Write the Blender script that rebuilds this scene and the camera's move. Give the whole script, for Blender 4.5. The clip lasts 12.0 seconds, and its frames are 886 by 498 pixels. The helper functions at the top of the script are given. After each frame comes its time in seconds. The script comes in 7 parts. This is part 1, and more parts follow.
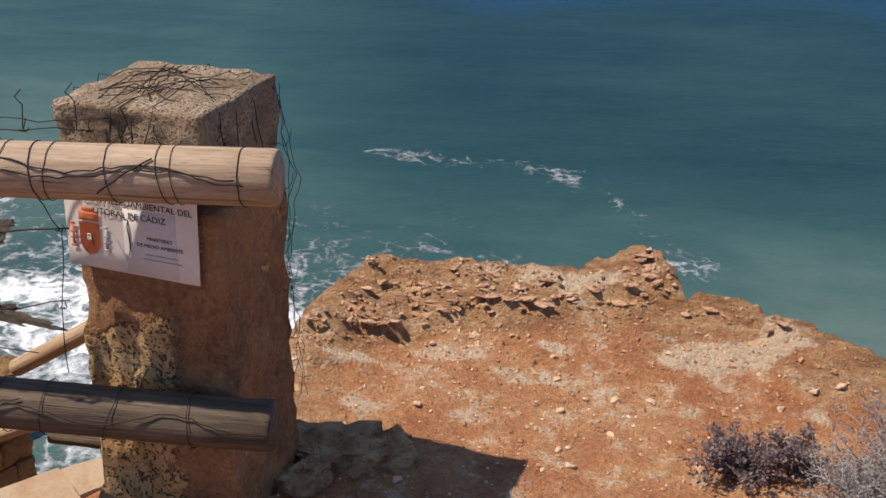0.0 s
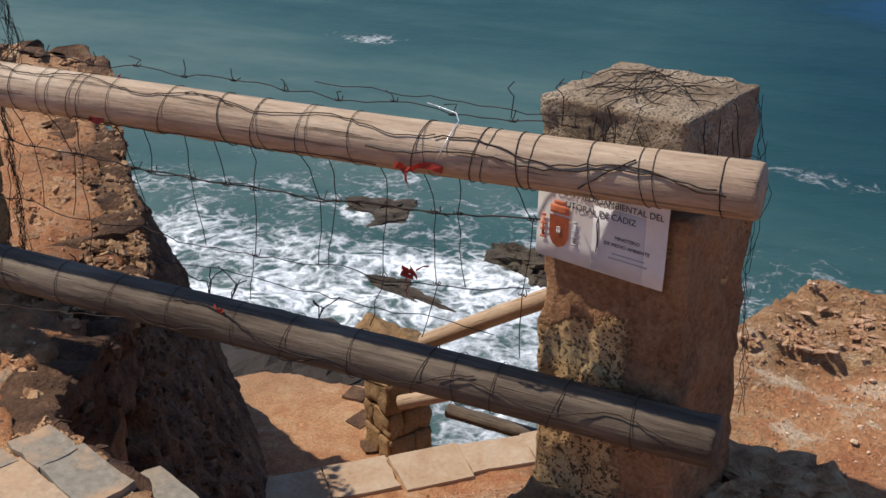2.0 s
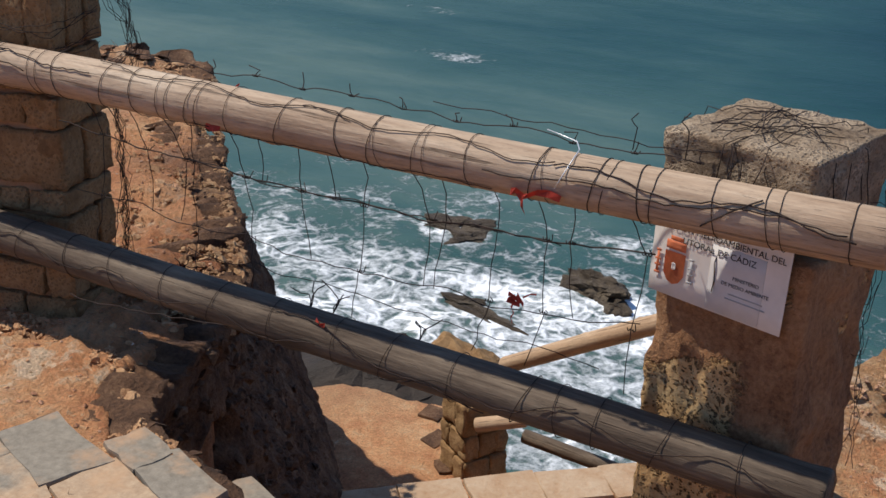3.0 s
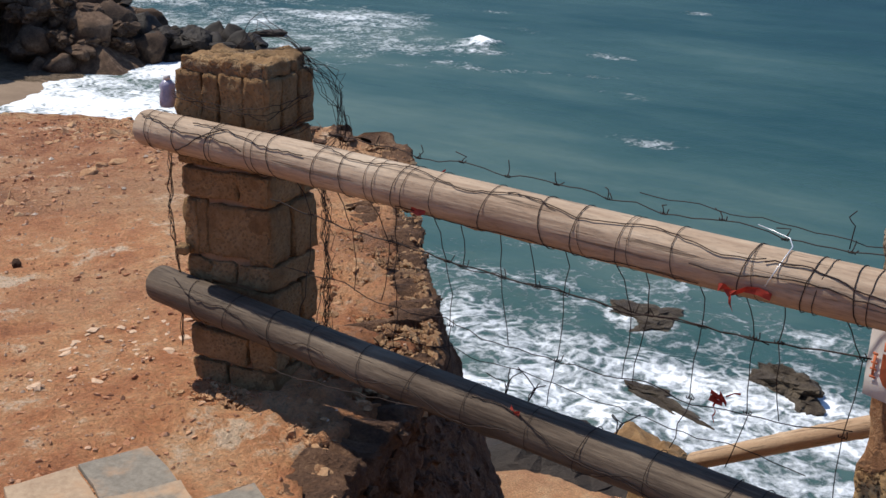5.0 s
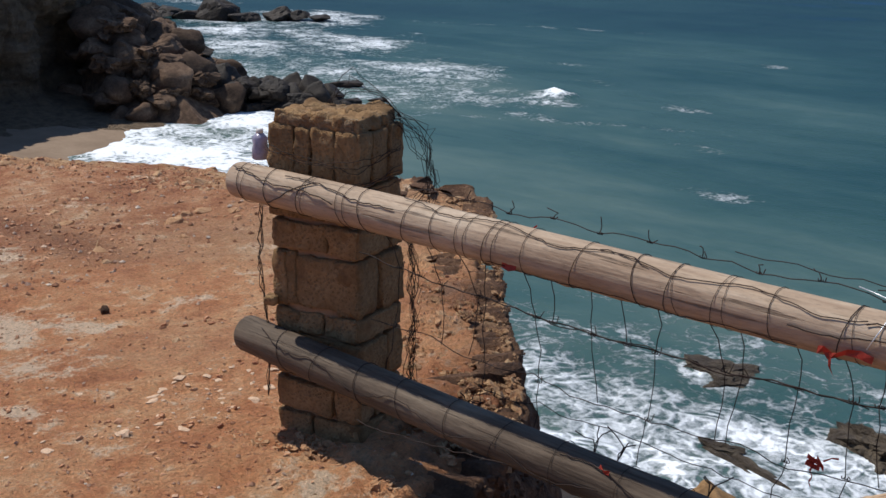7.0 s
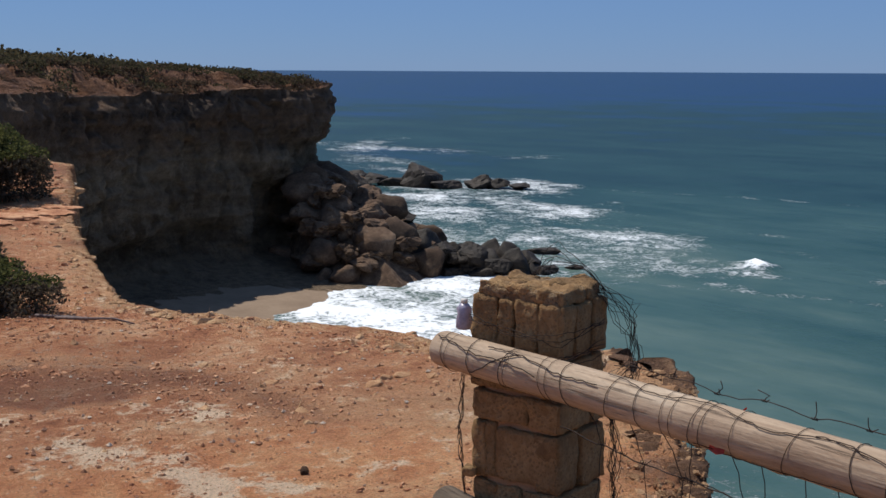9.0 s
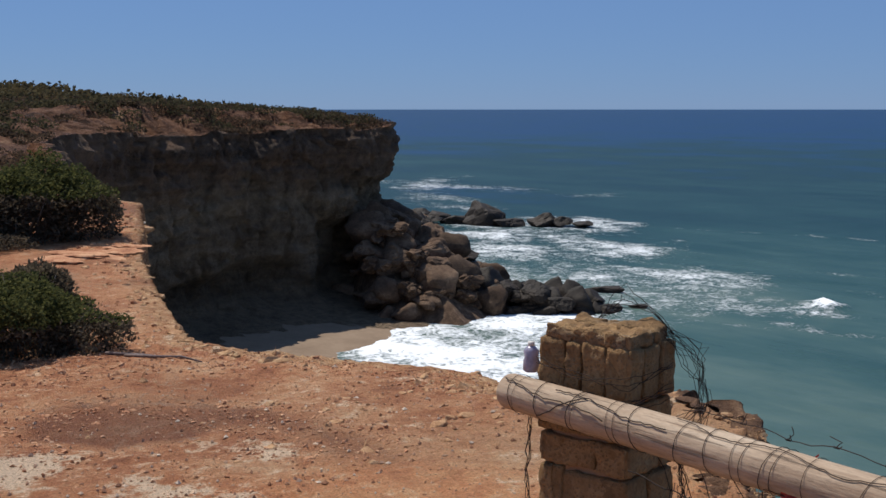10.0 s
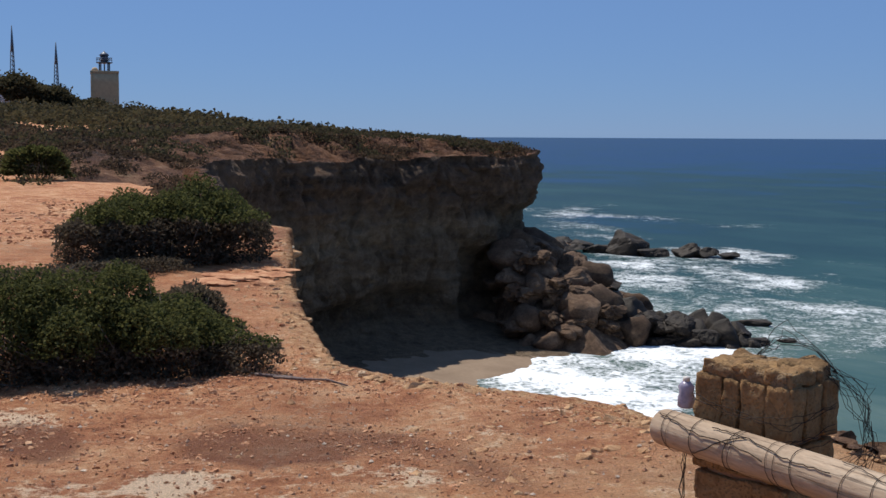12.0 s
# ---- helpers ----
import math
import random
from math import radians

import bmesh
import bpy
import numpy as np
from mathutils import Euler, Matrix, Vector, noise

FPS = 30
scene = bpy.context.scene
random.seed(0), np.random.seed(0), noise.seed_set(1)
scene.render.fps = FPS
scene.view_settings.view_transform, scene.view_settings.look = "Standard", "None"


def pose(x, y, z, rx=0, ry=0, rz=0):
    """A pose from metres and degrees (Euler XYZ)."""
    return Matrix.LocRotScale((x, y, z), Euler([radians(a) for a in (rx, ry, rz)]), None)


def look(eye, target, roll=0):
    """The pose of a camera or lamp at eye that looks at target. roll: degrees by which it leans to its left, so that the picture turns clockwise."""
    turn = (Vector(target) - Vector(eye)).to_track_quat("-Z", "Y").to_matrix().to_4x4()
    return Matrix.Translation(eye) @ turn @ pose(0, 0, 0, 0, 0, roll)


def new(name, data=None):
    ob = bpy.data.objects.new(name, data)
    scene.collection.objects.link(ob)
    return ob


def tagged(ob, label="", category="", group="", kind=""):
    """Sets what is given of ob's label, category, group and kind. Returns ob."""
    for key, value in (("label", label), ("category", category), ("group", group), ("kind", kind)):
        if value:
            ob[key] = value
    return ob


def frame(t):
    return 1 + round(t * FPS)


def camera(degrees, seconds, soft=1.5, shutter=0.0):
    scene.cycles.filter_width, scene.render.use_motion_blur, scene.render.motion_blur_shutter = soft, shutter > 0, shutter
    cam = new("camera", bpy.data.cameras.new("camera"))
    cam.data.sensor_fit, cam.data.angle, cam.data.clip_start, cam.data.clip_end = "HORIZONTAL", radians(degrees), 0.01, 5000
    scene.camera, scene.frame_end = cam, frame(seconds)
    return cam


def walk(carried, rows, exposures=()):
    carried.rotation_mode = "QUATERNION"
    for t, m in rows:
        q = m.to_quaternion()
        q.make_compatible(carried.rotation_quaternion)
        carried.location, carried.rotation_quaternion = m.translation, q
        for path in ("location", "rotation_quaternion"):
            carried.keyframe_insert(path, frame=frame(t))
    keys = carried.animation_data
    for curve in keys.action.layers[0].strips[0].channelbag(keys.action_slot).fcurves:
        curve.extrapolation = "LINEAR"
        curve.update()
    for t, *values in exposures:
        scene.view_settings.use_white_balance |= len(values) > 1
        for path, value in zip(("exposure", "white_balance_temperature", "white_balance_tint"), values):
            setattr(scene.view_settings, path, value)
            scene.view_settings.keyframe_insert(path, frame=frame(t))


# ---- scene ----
cam = camera(40.4, 12.0, soft=1.5)
PATH = [
    (0, (0.776, -2.421, 1.886), (0.589, -0.597, 1.087), 0.6),
    (0.5, (0.709, -2.42, 1.875), (0.382, -0.618, 1.07), 0.8),
    (1, (0.656, -2.429, 1.882), (0.156, -0.672, 1.069), 0.2),
    (1.5, (0.62, -2.439, 1.883), (-0.044, -0.728, 1.088), -0.2),
    (2, (0.584, -2.455, 1.88), (-0.203, -0.796, 1.088), -0.3),
    (2.5, (0.531, -2.455, 1.88), (-0.301, -0.816, 1.091), 0.9),
    (3, (0.488, -2.459, 1.878), (-0.414, -0.846, 1.114), 1.8),
    (3.5, (0.497, -2.455, 1.882), (-0.546, -0.926, 1.124), 1.4),
    (5.5, (0.423, -2.483, 1.888), (-0.763, -0.998, 1.265), 1.0),
    (6, (0.414, -2.504, 1.894), (-0.762, -1.011, 1.272), 1.1),
    (6.5, (0.41, -2.504, 1.89), (-0.809, -1.039, 1.284), 0.9),
    (7, (0.402, -2.5, 1.898), (-0.887, -1.079, 1.334), 0.6),
    (7.5, (0.397, -2.508, 1.905), (-0.968, -1.138, 1.393), 0.3),
    (9.5, (0.376, -2.522, 1.928), (-1.216, -1.338, 1.675), 0.2),
    (10, (0.389, -2.544, 1.938), (-1.232, -1.397, 1.702), -0.0),
    (10.5, (0.368, -2.537, 1.932), (-1.284, -1.434, 1.696), 0.1),
    (11, (0.359, -2.562, 1.937), (-1.321, -1.503, 1.704), 0.3),
    (11.5, (0.343, -2.57, 1.948), (-1.368, -1.557, 1.734), 0.4),
    (12, (0.351, -2.567, 1.943), (-1.398, -1.617, 1.752), 0.3),
]
walk(cam, [(t, look(eye, target, roll)) for t, eye, target, roll in PATH],
     exposures=[(0, 0.22, 6950, 13), (2, 0.08, 6450, 10), (3.5, 0.05, 6450, 10), (5.5, 0.04, 6250, 9.5), (6, -0.08, 6220, 9.2), (7.5, -0.14, 6200, 9), (9.5, -0.12, 6420, 9), (12, 0.0, 6420, 9)])

# ---- world, sun, exposure ----
SUN_UP = radians(58.8)
world = bpy.data.worlds.new("sky")
scene.world = world
world.use_nodes = True
wt = world.node_tree
sky = wt.nodes.new("ShaderNodeTexSky")
sky.sky_type = "NISHITA"
sky.sun_disc = False
sky.sun_elevation, sky.sun_rotation, sky.altitude = SUN_UP, radians(-97.4), 1500
sky.air_density, sky.dust_density, sky.ozone_density = 1.0, 0.0, 6.0
tint = wt.nodes.new("ShaderNodeMix")
tint.data_type, tint.blend_type = "RGBA", "MULTIPLY"
tint.inputs[0].default_value, tint.inputs[7].default_value = 1.0, (0.78, 0.94, 1.20, 1)
wt.links.new(sky.outputs[0], tint.inputs[6])
haze = wt.nodes.new("ShaderNodeMix")
haze.data_type = "RGBA"
haze.inputs[0].default_value, haze.inputs[7].default_value = 0.62, (3.5, 6.1, 11.8, 1)
wt.links.new(tint.outputs[2], haze.inputs[6])
wt.links.new(haze.outputs[2], wt.nodes["Background"].inputs[0])
wt.nodes["Background"].inputs[1].default_value = 0.053
sun = new("sun", bpy.data.lights.new("sun", "SUN"))
sun.data.energy, sun.data.angle, sun.data.color = 4.9, radians(0.55), (1.0, 0.95, 0.87)
sun.matrix_basis = look((-50.0, -6.5, 85.0), (0, 0, 0))

SEA = -13.0

# ---- materials ----


def material(name, rough=0.9, metal=0.0):
    m = bpy.data.materials.new(name)
    m.use_nodes = True
    nt = m.node_tree
    b = nt.nodes["Principled BSDF"]
    b.inputs["Roughness"].default_value, b.inputs["Metallic"].default_value = rough, metal
    b.inputs["Specular IOR Level"].default_value = 0.3
    return m, nt, b


def coords(nt, stretch=(1, 1, 1), space="Object"):
    """Object: each thing's own coordinates. World: those of the place."""
    if space == "World":
        src = nt.nodes.new("ShaderNodeNewGeometry").outputs["Position"]
    else:
        src = nt.nodes.new("ShaderNodeTexCoord").outputs["Object"]
    mp = nt.nodes.new("ShaderNodeMapping")
    mp.inputs["Scale"].default_value = stretch
    nt.links.new(src, mp.inputs[0])
    return mp.outputs[0]


def noise_tex(nt, vec, scale, detail=5.0, rough=0.6):
    n = nt.nodes.new("ShaderNodeTexNoise")
    n.inputs["Scale"].default_value, n.inputs["Detail"].default_value, n.inputs["Roughness"].default_value = scale, detail, rough
    nt.links.new(vec, n.inputs["Vector"])
    return n.outputs["Fac"]


def ramp(nt, fac, stops):
    r = nt.nodes.new("ShaderNodeValToRGB")
    while len(r.color_ramp.elements) < len(stops):
        r.color_ramp.elements.new(0.5)
    for e, (at, c) in zip(r.color_ramp.elements, stops):
        e.position = at
        e.color = (*c, 1) if len(c) == 3 else c
    nt.links.new(fac, r.inputs[0])
    return r.outputs[0]


def steps(nt, fac, lo, hi):
    """A smooth step from 0 at lo to 1 at hi."""
    n = nt.nodes.new("ShaderNodeMapRange")
    n.interpolation_type = "SMOOTHSTEP"
    n.inputs["From Min"].default_value, n.inputs["From Max"].default_value = lo, hi
    nt.links.new(fac, n.inputs["Value"])
    return n.outputs["Result"]


def mixed(nt, fac, a, b, blend="MIX"):
    n = nt.nodes.new("ShaderNodeMix")
    n.data_type, n.blend_type = "RGBA", blend
    for socket, value in ((n.inputs[0], fac), (n.inputs[6], a), (n.inputs[7], b)):
        if isinstance(value, (int, float)):
            socket.default_value = value
        elif isinstance(value, tuple):
            socket.default_value = (*value, 1)
        else:
            nt.links.new(value, socket)
    return n.outputs[2]


def maths(nt, op, a, b=0.0):
    n = nt.nodes.new("ShaderNodeMath")
    n.operation = op
    for socket, value in ((n.inputs[0], a), (n.inputs[1], b)):
        if isinstance(value, (int, float)):
            socket.default_value = value
        else:
            nt.links.new(value, socket)
    return n.outputs[0]


def relief(nt, b, height, distance, strength=0.8, under=None):
    n = nt.nodes.new("ShaderNodeBump")
    n.inputs["Distance"].default_value, n.inputs["Strength"].default_value = distance, strength
    nt.links.new(height, n.inputs["Height"])
    if under:
        nt.links.new(under, n.inputs["Normal"])
    nt.links.new(n.outputs[0], b.inputs["Normal"])
    return n.outputs[0]


def attribute(nt, name):
    n = nt.nodes.new("ShaderNodeAttribute")
    n.attribute_name = name
    return n.outputs["Fac"]


def island_random(nt):
    return nt.nodes.new("ShaderNodeNewGeometry").outputs["Random Per Island"]


def object_random(nt):
    return nt.nodes.new("ShaderNodeObjectInfo").outputs["Random"]


def rocky(name, stops, scale, bump, space="Object", rough=0.92, per_piece=0.0, pits=0.0):
    """Stone: grain and stains at two scales, with pits where wanted, their shade painted in."""
    m, nt, b = material(name, rough)
    v = coords(nt, space=space)
    big, fine = noise_tex(nt, v, scale, 6), noise_tex(nt, v, scale * 9, 6, 0.7)
    col = ramp(nt, maths(nt, "ADD", maths(nt, "MULTIPLY", big, 0.65), maths(nt, "MULTIPLY", fine, 0.35)), stops)
    if per_piece:
        f = maths(nt, "ADD", maths(nt, "MULTIPLY", object_random(nt), per_piece), 1 - per_piece / 2)
        col = mixed(nt, 1.0, col, mixed(nt, f, (0.0, 0.0, 0.0), (1.0, 1.0, 1.0)), "MULTIPLY")
    h = maths(nt, "ADD", maths(nt, "MULTIPLY", big, 0.7), fine)
    if pits:
        vo = nt.nodes.new("ShaderNodeTexVoronoi")
        vo.inputs["Scale"].default_value = scale * 12
        nt.links.new(v, vo.inputs["Vector"])
        hole = steps(nt, maths(nt, "ADD", vo.outputs["Distance"], maths(nt, "MULTIPLY", maths(nt, "SUBTRACT", 0.47, big), 1.2)), 0.14, 0.34)
        h = maths(nt, "ADD", h, maths(nt, "MULTIPLY", hole, pits))
        # the colour darkens inside the pits to stand for their shade
        col = mixed(nt, maths(nt, "MULTIPLY", maths(nt, "SUBTRACT", 1.0, hole), min(1.0, pits * 0.75)), col, (0.05, 0.026, 0.013))
    nt.links.new(col, b.inputs["Base Color"])
    relief(nt, b, h, bump)
    return m


def earth_material():
    m, nt, b = material("red_earth", 0.95)
    v = coords(nt, space="World")
    big, mid, fine = noise_tex(nt, v, 1.1, 7, 0.7), noise_tex(nt, v, 6, 8, 0.78), noise_tex(nt, v, 60, 5, 0.8)
    broad = noise_tex(nt, v, 0.16, 4, 0.6)
    col = ramp(nt, maths(nt, "ADD", maths(nt, "MULTIPLY", big, 0.45), maths(nt, "MULTIPLY", mid, 0.55)),
               [(0.36, (0.38, 0.138, 0.058)), (0.45, (0.58, 0.238, 0.102)), (0.53, (0.70, 0.345, 0.158)), (0.60, (0.77, 0.46, 0.245)), (0.68, (0.82, 0.60, 0.38))])
    col = mixed(nt, steps(nt, broad, 0.50, 0.68), col, mixed(nt, mid, (0.40, 0.205, 0.10), (0.66, 0.44, 0.25)))
    dust = steps(nt, maths(nt, "ADD", attribute(nt, "dust"), maths(nt, "MULTIPLY", maths(nt, "SUBTRACT", big, 0.5), 1.4)), 0.15, 0.85)
    col = mixed(nt, maths(nt, "MULTIPLY", dust, 0.85), col, ramp(nt, maths(nt, "ADD", maths(nt, "MULTIPLY", big, 0.55), maths(nt, "MULTIPLY", mid, 0.45)), [(0.38, (0.18, 0.062, 0.030)), (0.45, (0.39, 0.150, 0.066)), (0.53, (0.53, 0.258, 0.126)), (0.64, (0.67, 0.43, 0.25))]))
    rock = steps(nt, maths(nt, "ADD", attribute(nt, "crust"), maths(nt, "MULTIPLY", maths(nt, "SUBTRACT", mid, 0.5), 1.5)), 0.35, 0.7)
    crust = ramp(nt, noise_tex(nt, coords(nt, (5, 9, 26), "World"), 1.0, 8, 0.75), [(0.34, (0.16, 0.075, 0.036)), (0.46, (0.44, 0.235, 0.11)), (0.56, (0.60, 0.37, 0.19)), (0.7, (0.76, 0.59, 0.38))])
    col = mixed(nt, maths(nt, "MULTIPLY", rock, 0.8), col, crust)
    pale = steps(nt, maths(nt, "ADD", attribute(nt, "pale"), maths(nt, "MULTIPLY", maths(nt, "SUBTRACT", mid, 0.5), 3.4)), 0.40, 0.80)
    col = mixed(nt, maths(nt, "MULTIPLY", pale, 0.86), col, mixed(nt, fine, (0.72, 0.49, 0.31), (0.92, 0.74, 0.53)))
    damp = steps(nt, maths(nt, "ADD", attribute(nt, "damp"), maths(nt, "MULTIPLY", maths(nt, "SUBTRACT", mid, 0.5), 1.1)), 0.22, 0.68)
    col = mixed(nt, maths(nt, "MULTIPLY", damp, 0.8), col, mixed(nt, fine, (0.12, 0.038, 0.017), (0.26, 0.098, 0.046)))
    grain = ramp(nt, fine, [(0.3, (0.46, 0.43, 0.41)), (0.43, (0.90, 0.89, 0.88)), (0.52, (1.06, 1.05, 1.04)), (0.62, (1.24, 1.20, 1.16)), (0.75, (1.6, 1.5, 1.4))])
    col = mixed(nt, 0.9, col, grain, "MULTIPLY")
    nt.links.new(col, b.inputs["Base Color"])
    relief(nt, b, maths(nt, "ADD", maths(nt, "MULTIPLY", mid, 0.8), maths(nt, "MULTIPLY", fine, 0.6)), 0.06, 1.0)
    return m


def eroded_material():
    """Far red-brown earth: rills, crust edges and dark stains of metres."""
    m, nt, b = material("eroded_red_earth", 0.95)
    v = coords(nt, space="World")
    broad, mid, fine = noise_tex(nt, v, 0.30, 6, 0.7), noise_tex(nt, coords(nt, (1, 1, 2.5), "World"), 1.3, 7, 0.75), noise_tex(nt, v, 6, 5, 0.7)
    f = maths(nt, "ADD", maths(nt, "MULTIPLY", broad, 0.5), maths(nt, "ADD", maths(nt, "MULTIPLY", mid, 0.35), maths(nt, "MULTIPLY", fine, 0.15)))
    col = ramp(nt, f, [(0.40, (0.035, 0.018, 0.011)), (0.47, (0.135, 0.058, 0.030)), (0.54, (0.27, 0.125, 0.064)), (0.64, (0.50, 0.31, 0.18))])
    nt.links.new(col, b.inputs["Base Color"])
    relief(nt, b, maths(nt, "ADD", mid, maths(nt, "MULTIPLY", fine, 0.3)), 1.6, 1.0)
    return m


def wood_material(name, stops):
    m, nt, b = material(name, 0.8)
    v = coords(nt, (0.6, 9, 9))
    grain, broad = noise_tex(nt, v, 6, 7, 0.65), noise_tex(nt, coords(nt, (1, 3, 3)), 1.6, 4)
    col = ramp(nt, maths(nt, "ADD", maths(nt, "MULTIPLY", grain, 0.55), maths(nt, "MULTIPLY", broad, 0.45)), stops)
    crack = steps(nt, noise_tex(nt, coords(nt, (0.5, 16, 16)), 5, 4, 0.55), 0.60, 0.66)
    col = mixed(nt, maths(nt, "MULTIPLY", crack, 0.55), col, (0.07, 0.048, 0.032))
    speck = noise_tex(nt, coords(nt, (3, 14, 14)), 9, 6, 0.75)
    col = mixed(nt, 0.75, col, ramp(nt, speck, [(0.30, (0.55, 0.52, 0.49)), (0.47, (0.97, 0.97, 0.97)), (0.60, (1.08, 1.07, 1.05)), (0.75, (1.3, 1.27, 1.22))]), "MULTIPLY")
    nt.links.new(col, b.inputs["Base Color"])
    relief(nt, b, maths(nt, "SUBTRACT", grain, maths(nt, "MULTIPLY", crack, 0.8)), 0.006, 0.7)
    return m


def sea_material():
    m, nt, b = material("sea_water", 0.12)
    v = coords(nt, space="World")
    shallow = attribute(nt, "shallow")
    streak = noise_tex(nt, coords(nt, (0.02, 0.03, 1), "World"), 1.0, 5, 0.6)
    veins = noise_tex(nt, coords(nt, (0.045, 0.15, 1), "World"), 1.0, 6, 0.65)
    turbid = maths(nt, "ADD", shallow, maths(nt, "ADD", maths(nt, "MULTIPLY", maths(nt, "SUBTRACT", streak, 0.5), 0.9), maths(nt, "MULTIPLY", maths(nt, "SUBTRACT", veins, 0.5), 0.55)))
    col = ramp(nt, turbid, [(0.0, (0.005, 0.038, 0.105)), (0.17, (0.006, 0.040, 0.078)), (0.3, (0.006, 0.034, 0.040)), (0.6, (0.018, 0.058, 0.058)), (0.8, (0.042, 0.090, 0.083)), (1.0, (0.090, 0.138, 0.118))])
    # foam: ragged lace whose density follows the surf
    warp = nt.nodes.new("ShaderNodeTexNoise")
    warp.inputs["Scale"].default_value, warp.inputs["Detail"].default_value = 0.5, 5.0
    nt.links.new(v, warp.inputs["Vector"])
    bent = nt.nodes.new("ShaderNodeVectorMath")
    bent.operation = "MULTIPLY_ADD"
    bent.inputs[1].default_value = (3.2, 3.2, 0.0)
    nt.links.new(warp.outputs["Color"], bent.inputs[0])
    nt.links.new(v, bent.inputs[2])
    lace = nt.nodes.new("ShaderNodeTexVoronoi")
    lace.feature = "DISTANCE_TO_EDGE"
    lace.inputs["Scale"].default_value = 1.7
    nt.links.new(bent.outputs[0], lace.inputs["Vector"])
    web = steps(nt, lace.outputs["Distance"], 0.35, 0.0)
    clot = noise_tex(nt, bent.outputs[0], 0.5, 10, 0.72)
    dens = attribute(nt, "foam")
    f = maths(nt, "ADD", maths(nt, "ADD", maths(nt, "MULTIPLY", clot, 0.95), maths(nt, "MULTIPLY", web, 0.17)), maths(nt, "MULTIPLY", dens, 0.75))
    fleck = noise_tex(nt, v, 3.4, 8, 0.8)
    f = maths(nt, "ADD", f, maths(nt, "MULTIPLY", maths(nt, "SUBTRACT", fleck, 0.5), 0.62))
    foam = maths(nt, "MULTIPLY", steps(nt, f, 0.84, 1.16), steps(nt, dens, 0.02, 0.25))
    col = mixed(nt, foam, col, (0.82, 0.84, 0.85))
    nt.links.new(col, b.inputs["Base Color"])
    nt.links.new(maths(nt, "ADD", maths(nt, "MULTIPLY", foam, 0.7), 0.16), b.inputs["Roughness"])
    chop = noise_tex(nt, coords(nt, (0.42, 1.0, 1), "World"), 1.3, 7, 0.68)
    swell = noise_tex(nt, coords(nt, (0.05, 0.16, 1), "World"), 1.0, 3)
    h = maths(nt, "ADD", maths(nt, "MULTIPLY", chop, 0.35), maths(nt, "ADD", maths(nt, "MULTIPLY", swell, 0.45), maths(nt, "MULTIPLY", foam, 0.25)))
    tilt = relief(nt, b, h, 0.6, 0.7)
    b.inputs["Specular IOR Level"].default_value = 0.0
    shine, edge, both = nt.nodes.new("ShaderNodeBsdfGlossy"), nt.nodes.new("ShaderNodeFresnel"), nt.nodes.new("ShaderNodeMixShader")
    shine.inputs["Roughness"].default_value, edge.inputs["IOR"].default_value = 0.22, 1.33
    nt.links.new(tilt, shine.inputs["Normal"])
    nt.links.new(tilt, edge.inputs["Normal"])
    gloss = maths(nt, "MINIMUM", maths(nt, "MULTIPLY", edge.outputs[0], 0.62), 0.20)
    nt.links.new(maths(nt, "MULTIPLY", gloss, maths(nt, "SUBTRACT", 1.0, foam)), both.inputs[0])
    nt.links.new(b.outputs[0], both.inputs[1])
    nt.links.new(shine.outputs[0], both.inputs[2])
    nt.links.new(both.outputs[0], nt.nodes["Material Output"].inputs["Surface"])
    return m


def leaf_material(name, a, c):
    m, nt, b = material(name, 0.9)
    b.inputs["Specular IOR Level"].default_value = 0.1
    col = mixed(nt, island_random(nt), a, c)
    nt.links.new(col, b.inputs["Base Color"])
    thin, both = nt.nodes.new("ShaderNodeBsdfTranslucent"), nt.nodes.new("ShaderNodeMixShader")
    nt.links.new(col, thin.inputs["Color"])
    both.inputs[0].default_value = 0.42
    nt.links.new(b.outputs[0], both.inputs[1])
    nt.links.new(thin.outputs[0], both.inputs[2])
    nt.links.new(both.outputs[0], nt.nodes["Material Output"].inputs["Surface"])
    return m


def plain(name, colour, rough=0.7, metal=0.0, vary=0.15, scale=8.0):
    m, nt, b = material(name, rough, metal)
    n = noise_tex(nt, coords(nt), scale, 5)
    lo, hi = tuple(c * (1 - vary) for c in colour), tuple(min(1, c * (1 + vary)) for c in colour)
    nt.links.new(ramp(nt, n, [(0.3, lo), (0.7, hi)]), b.inputs["Base Color"])
    return m


EARTH = earth_material()
ERODED = eroded_material()
WATER = sea_material()


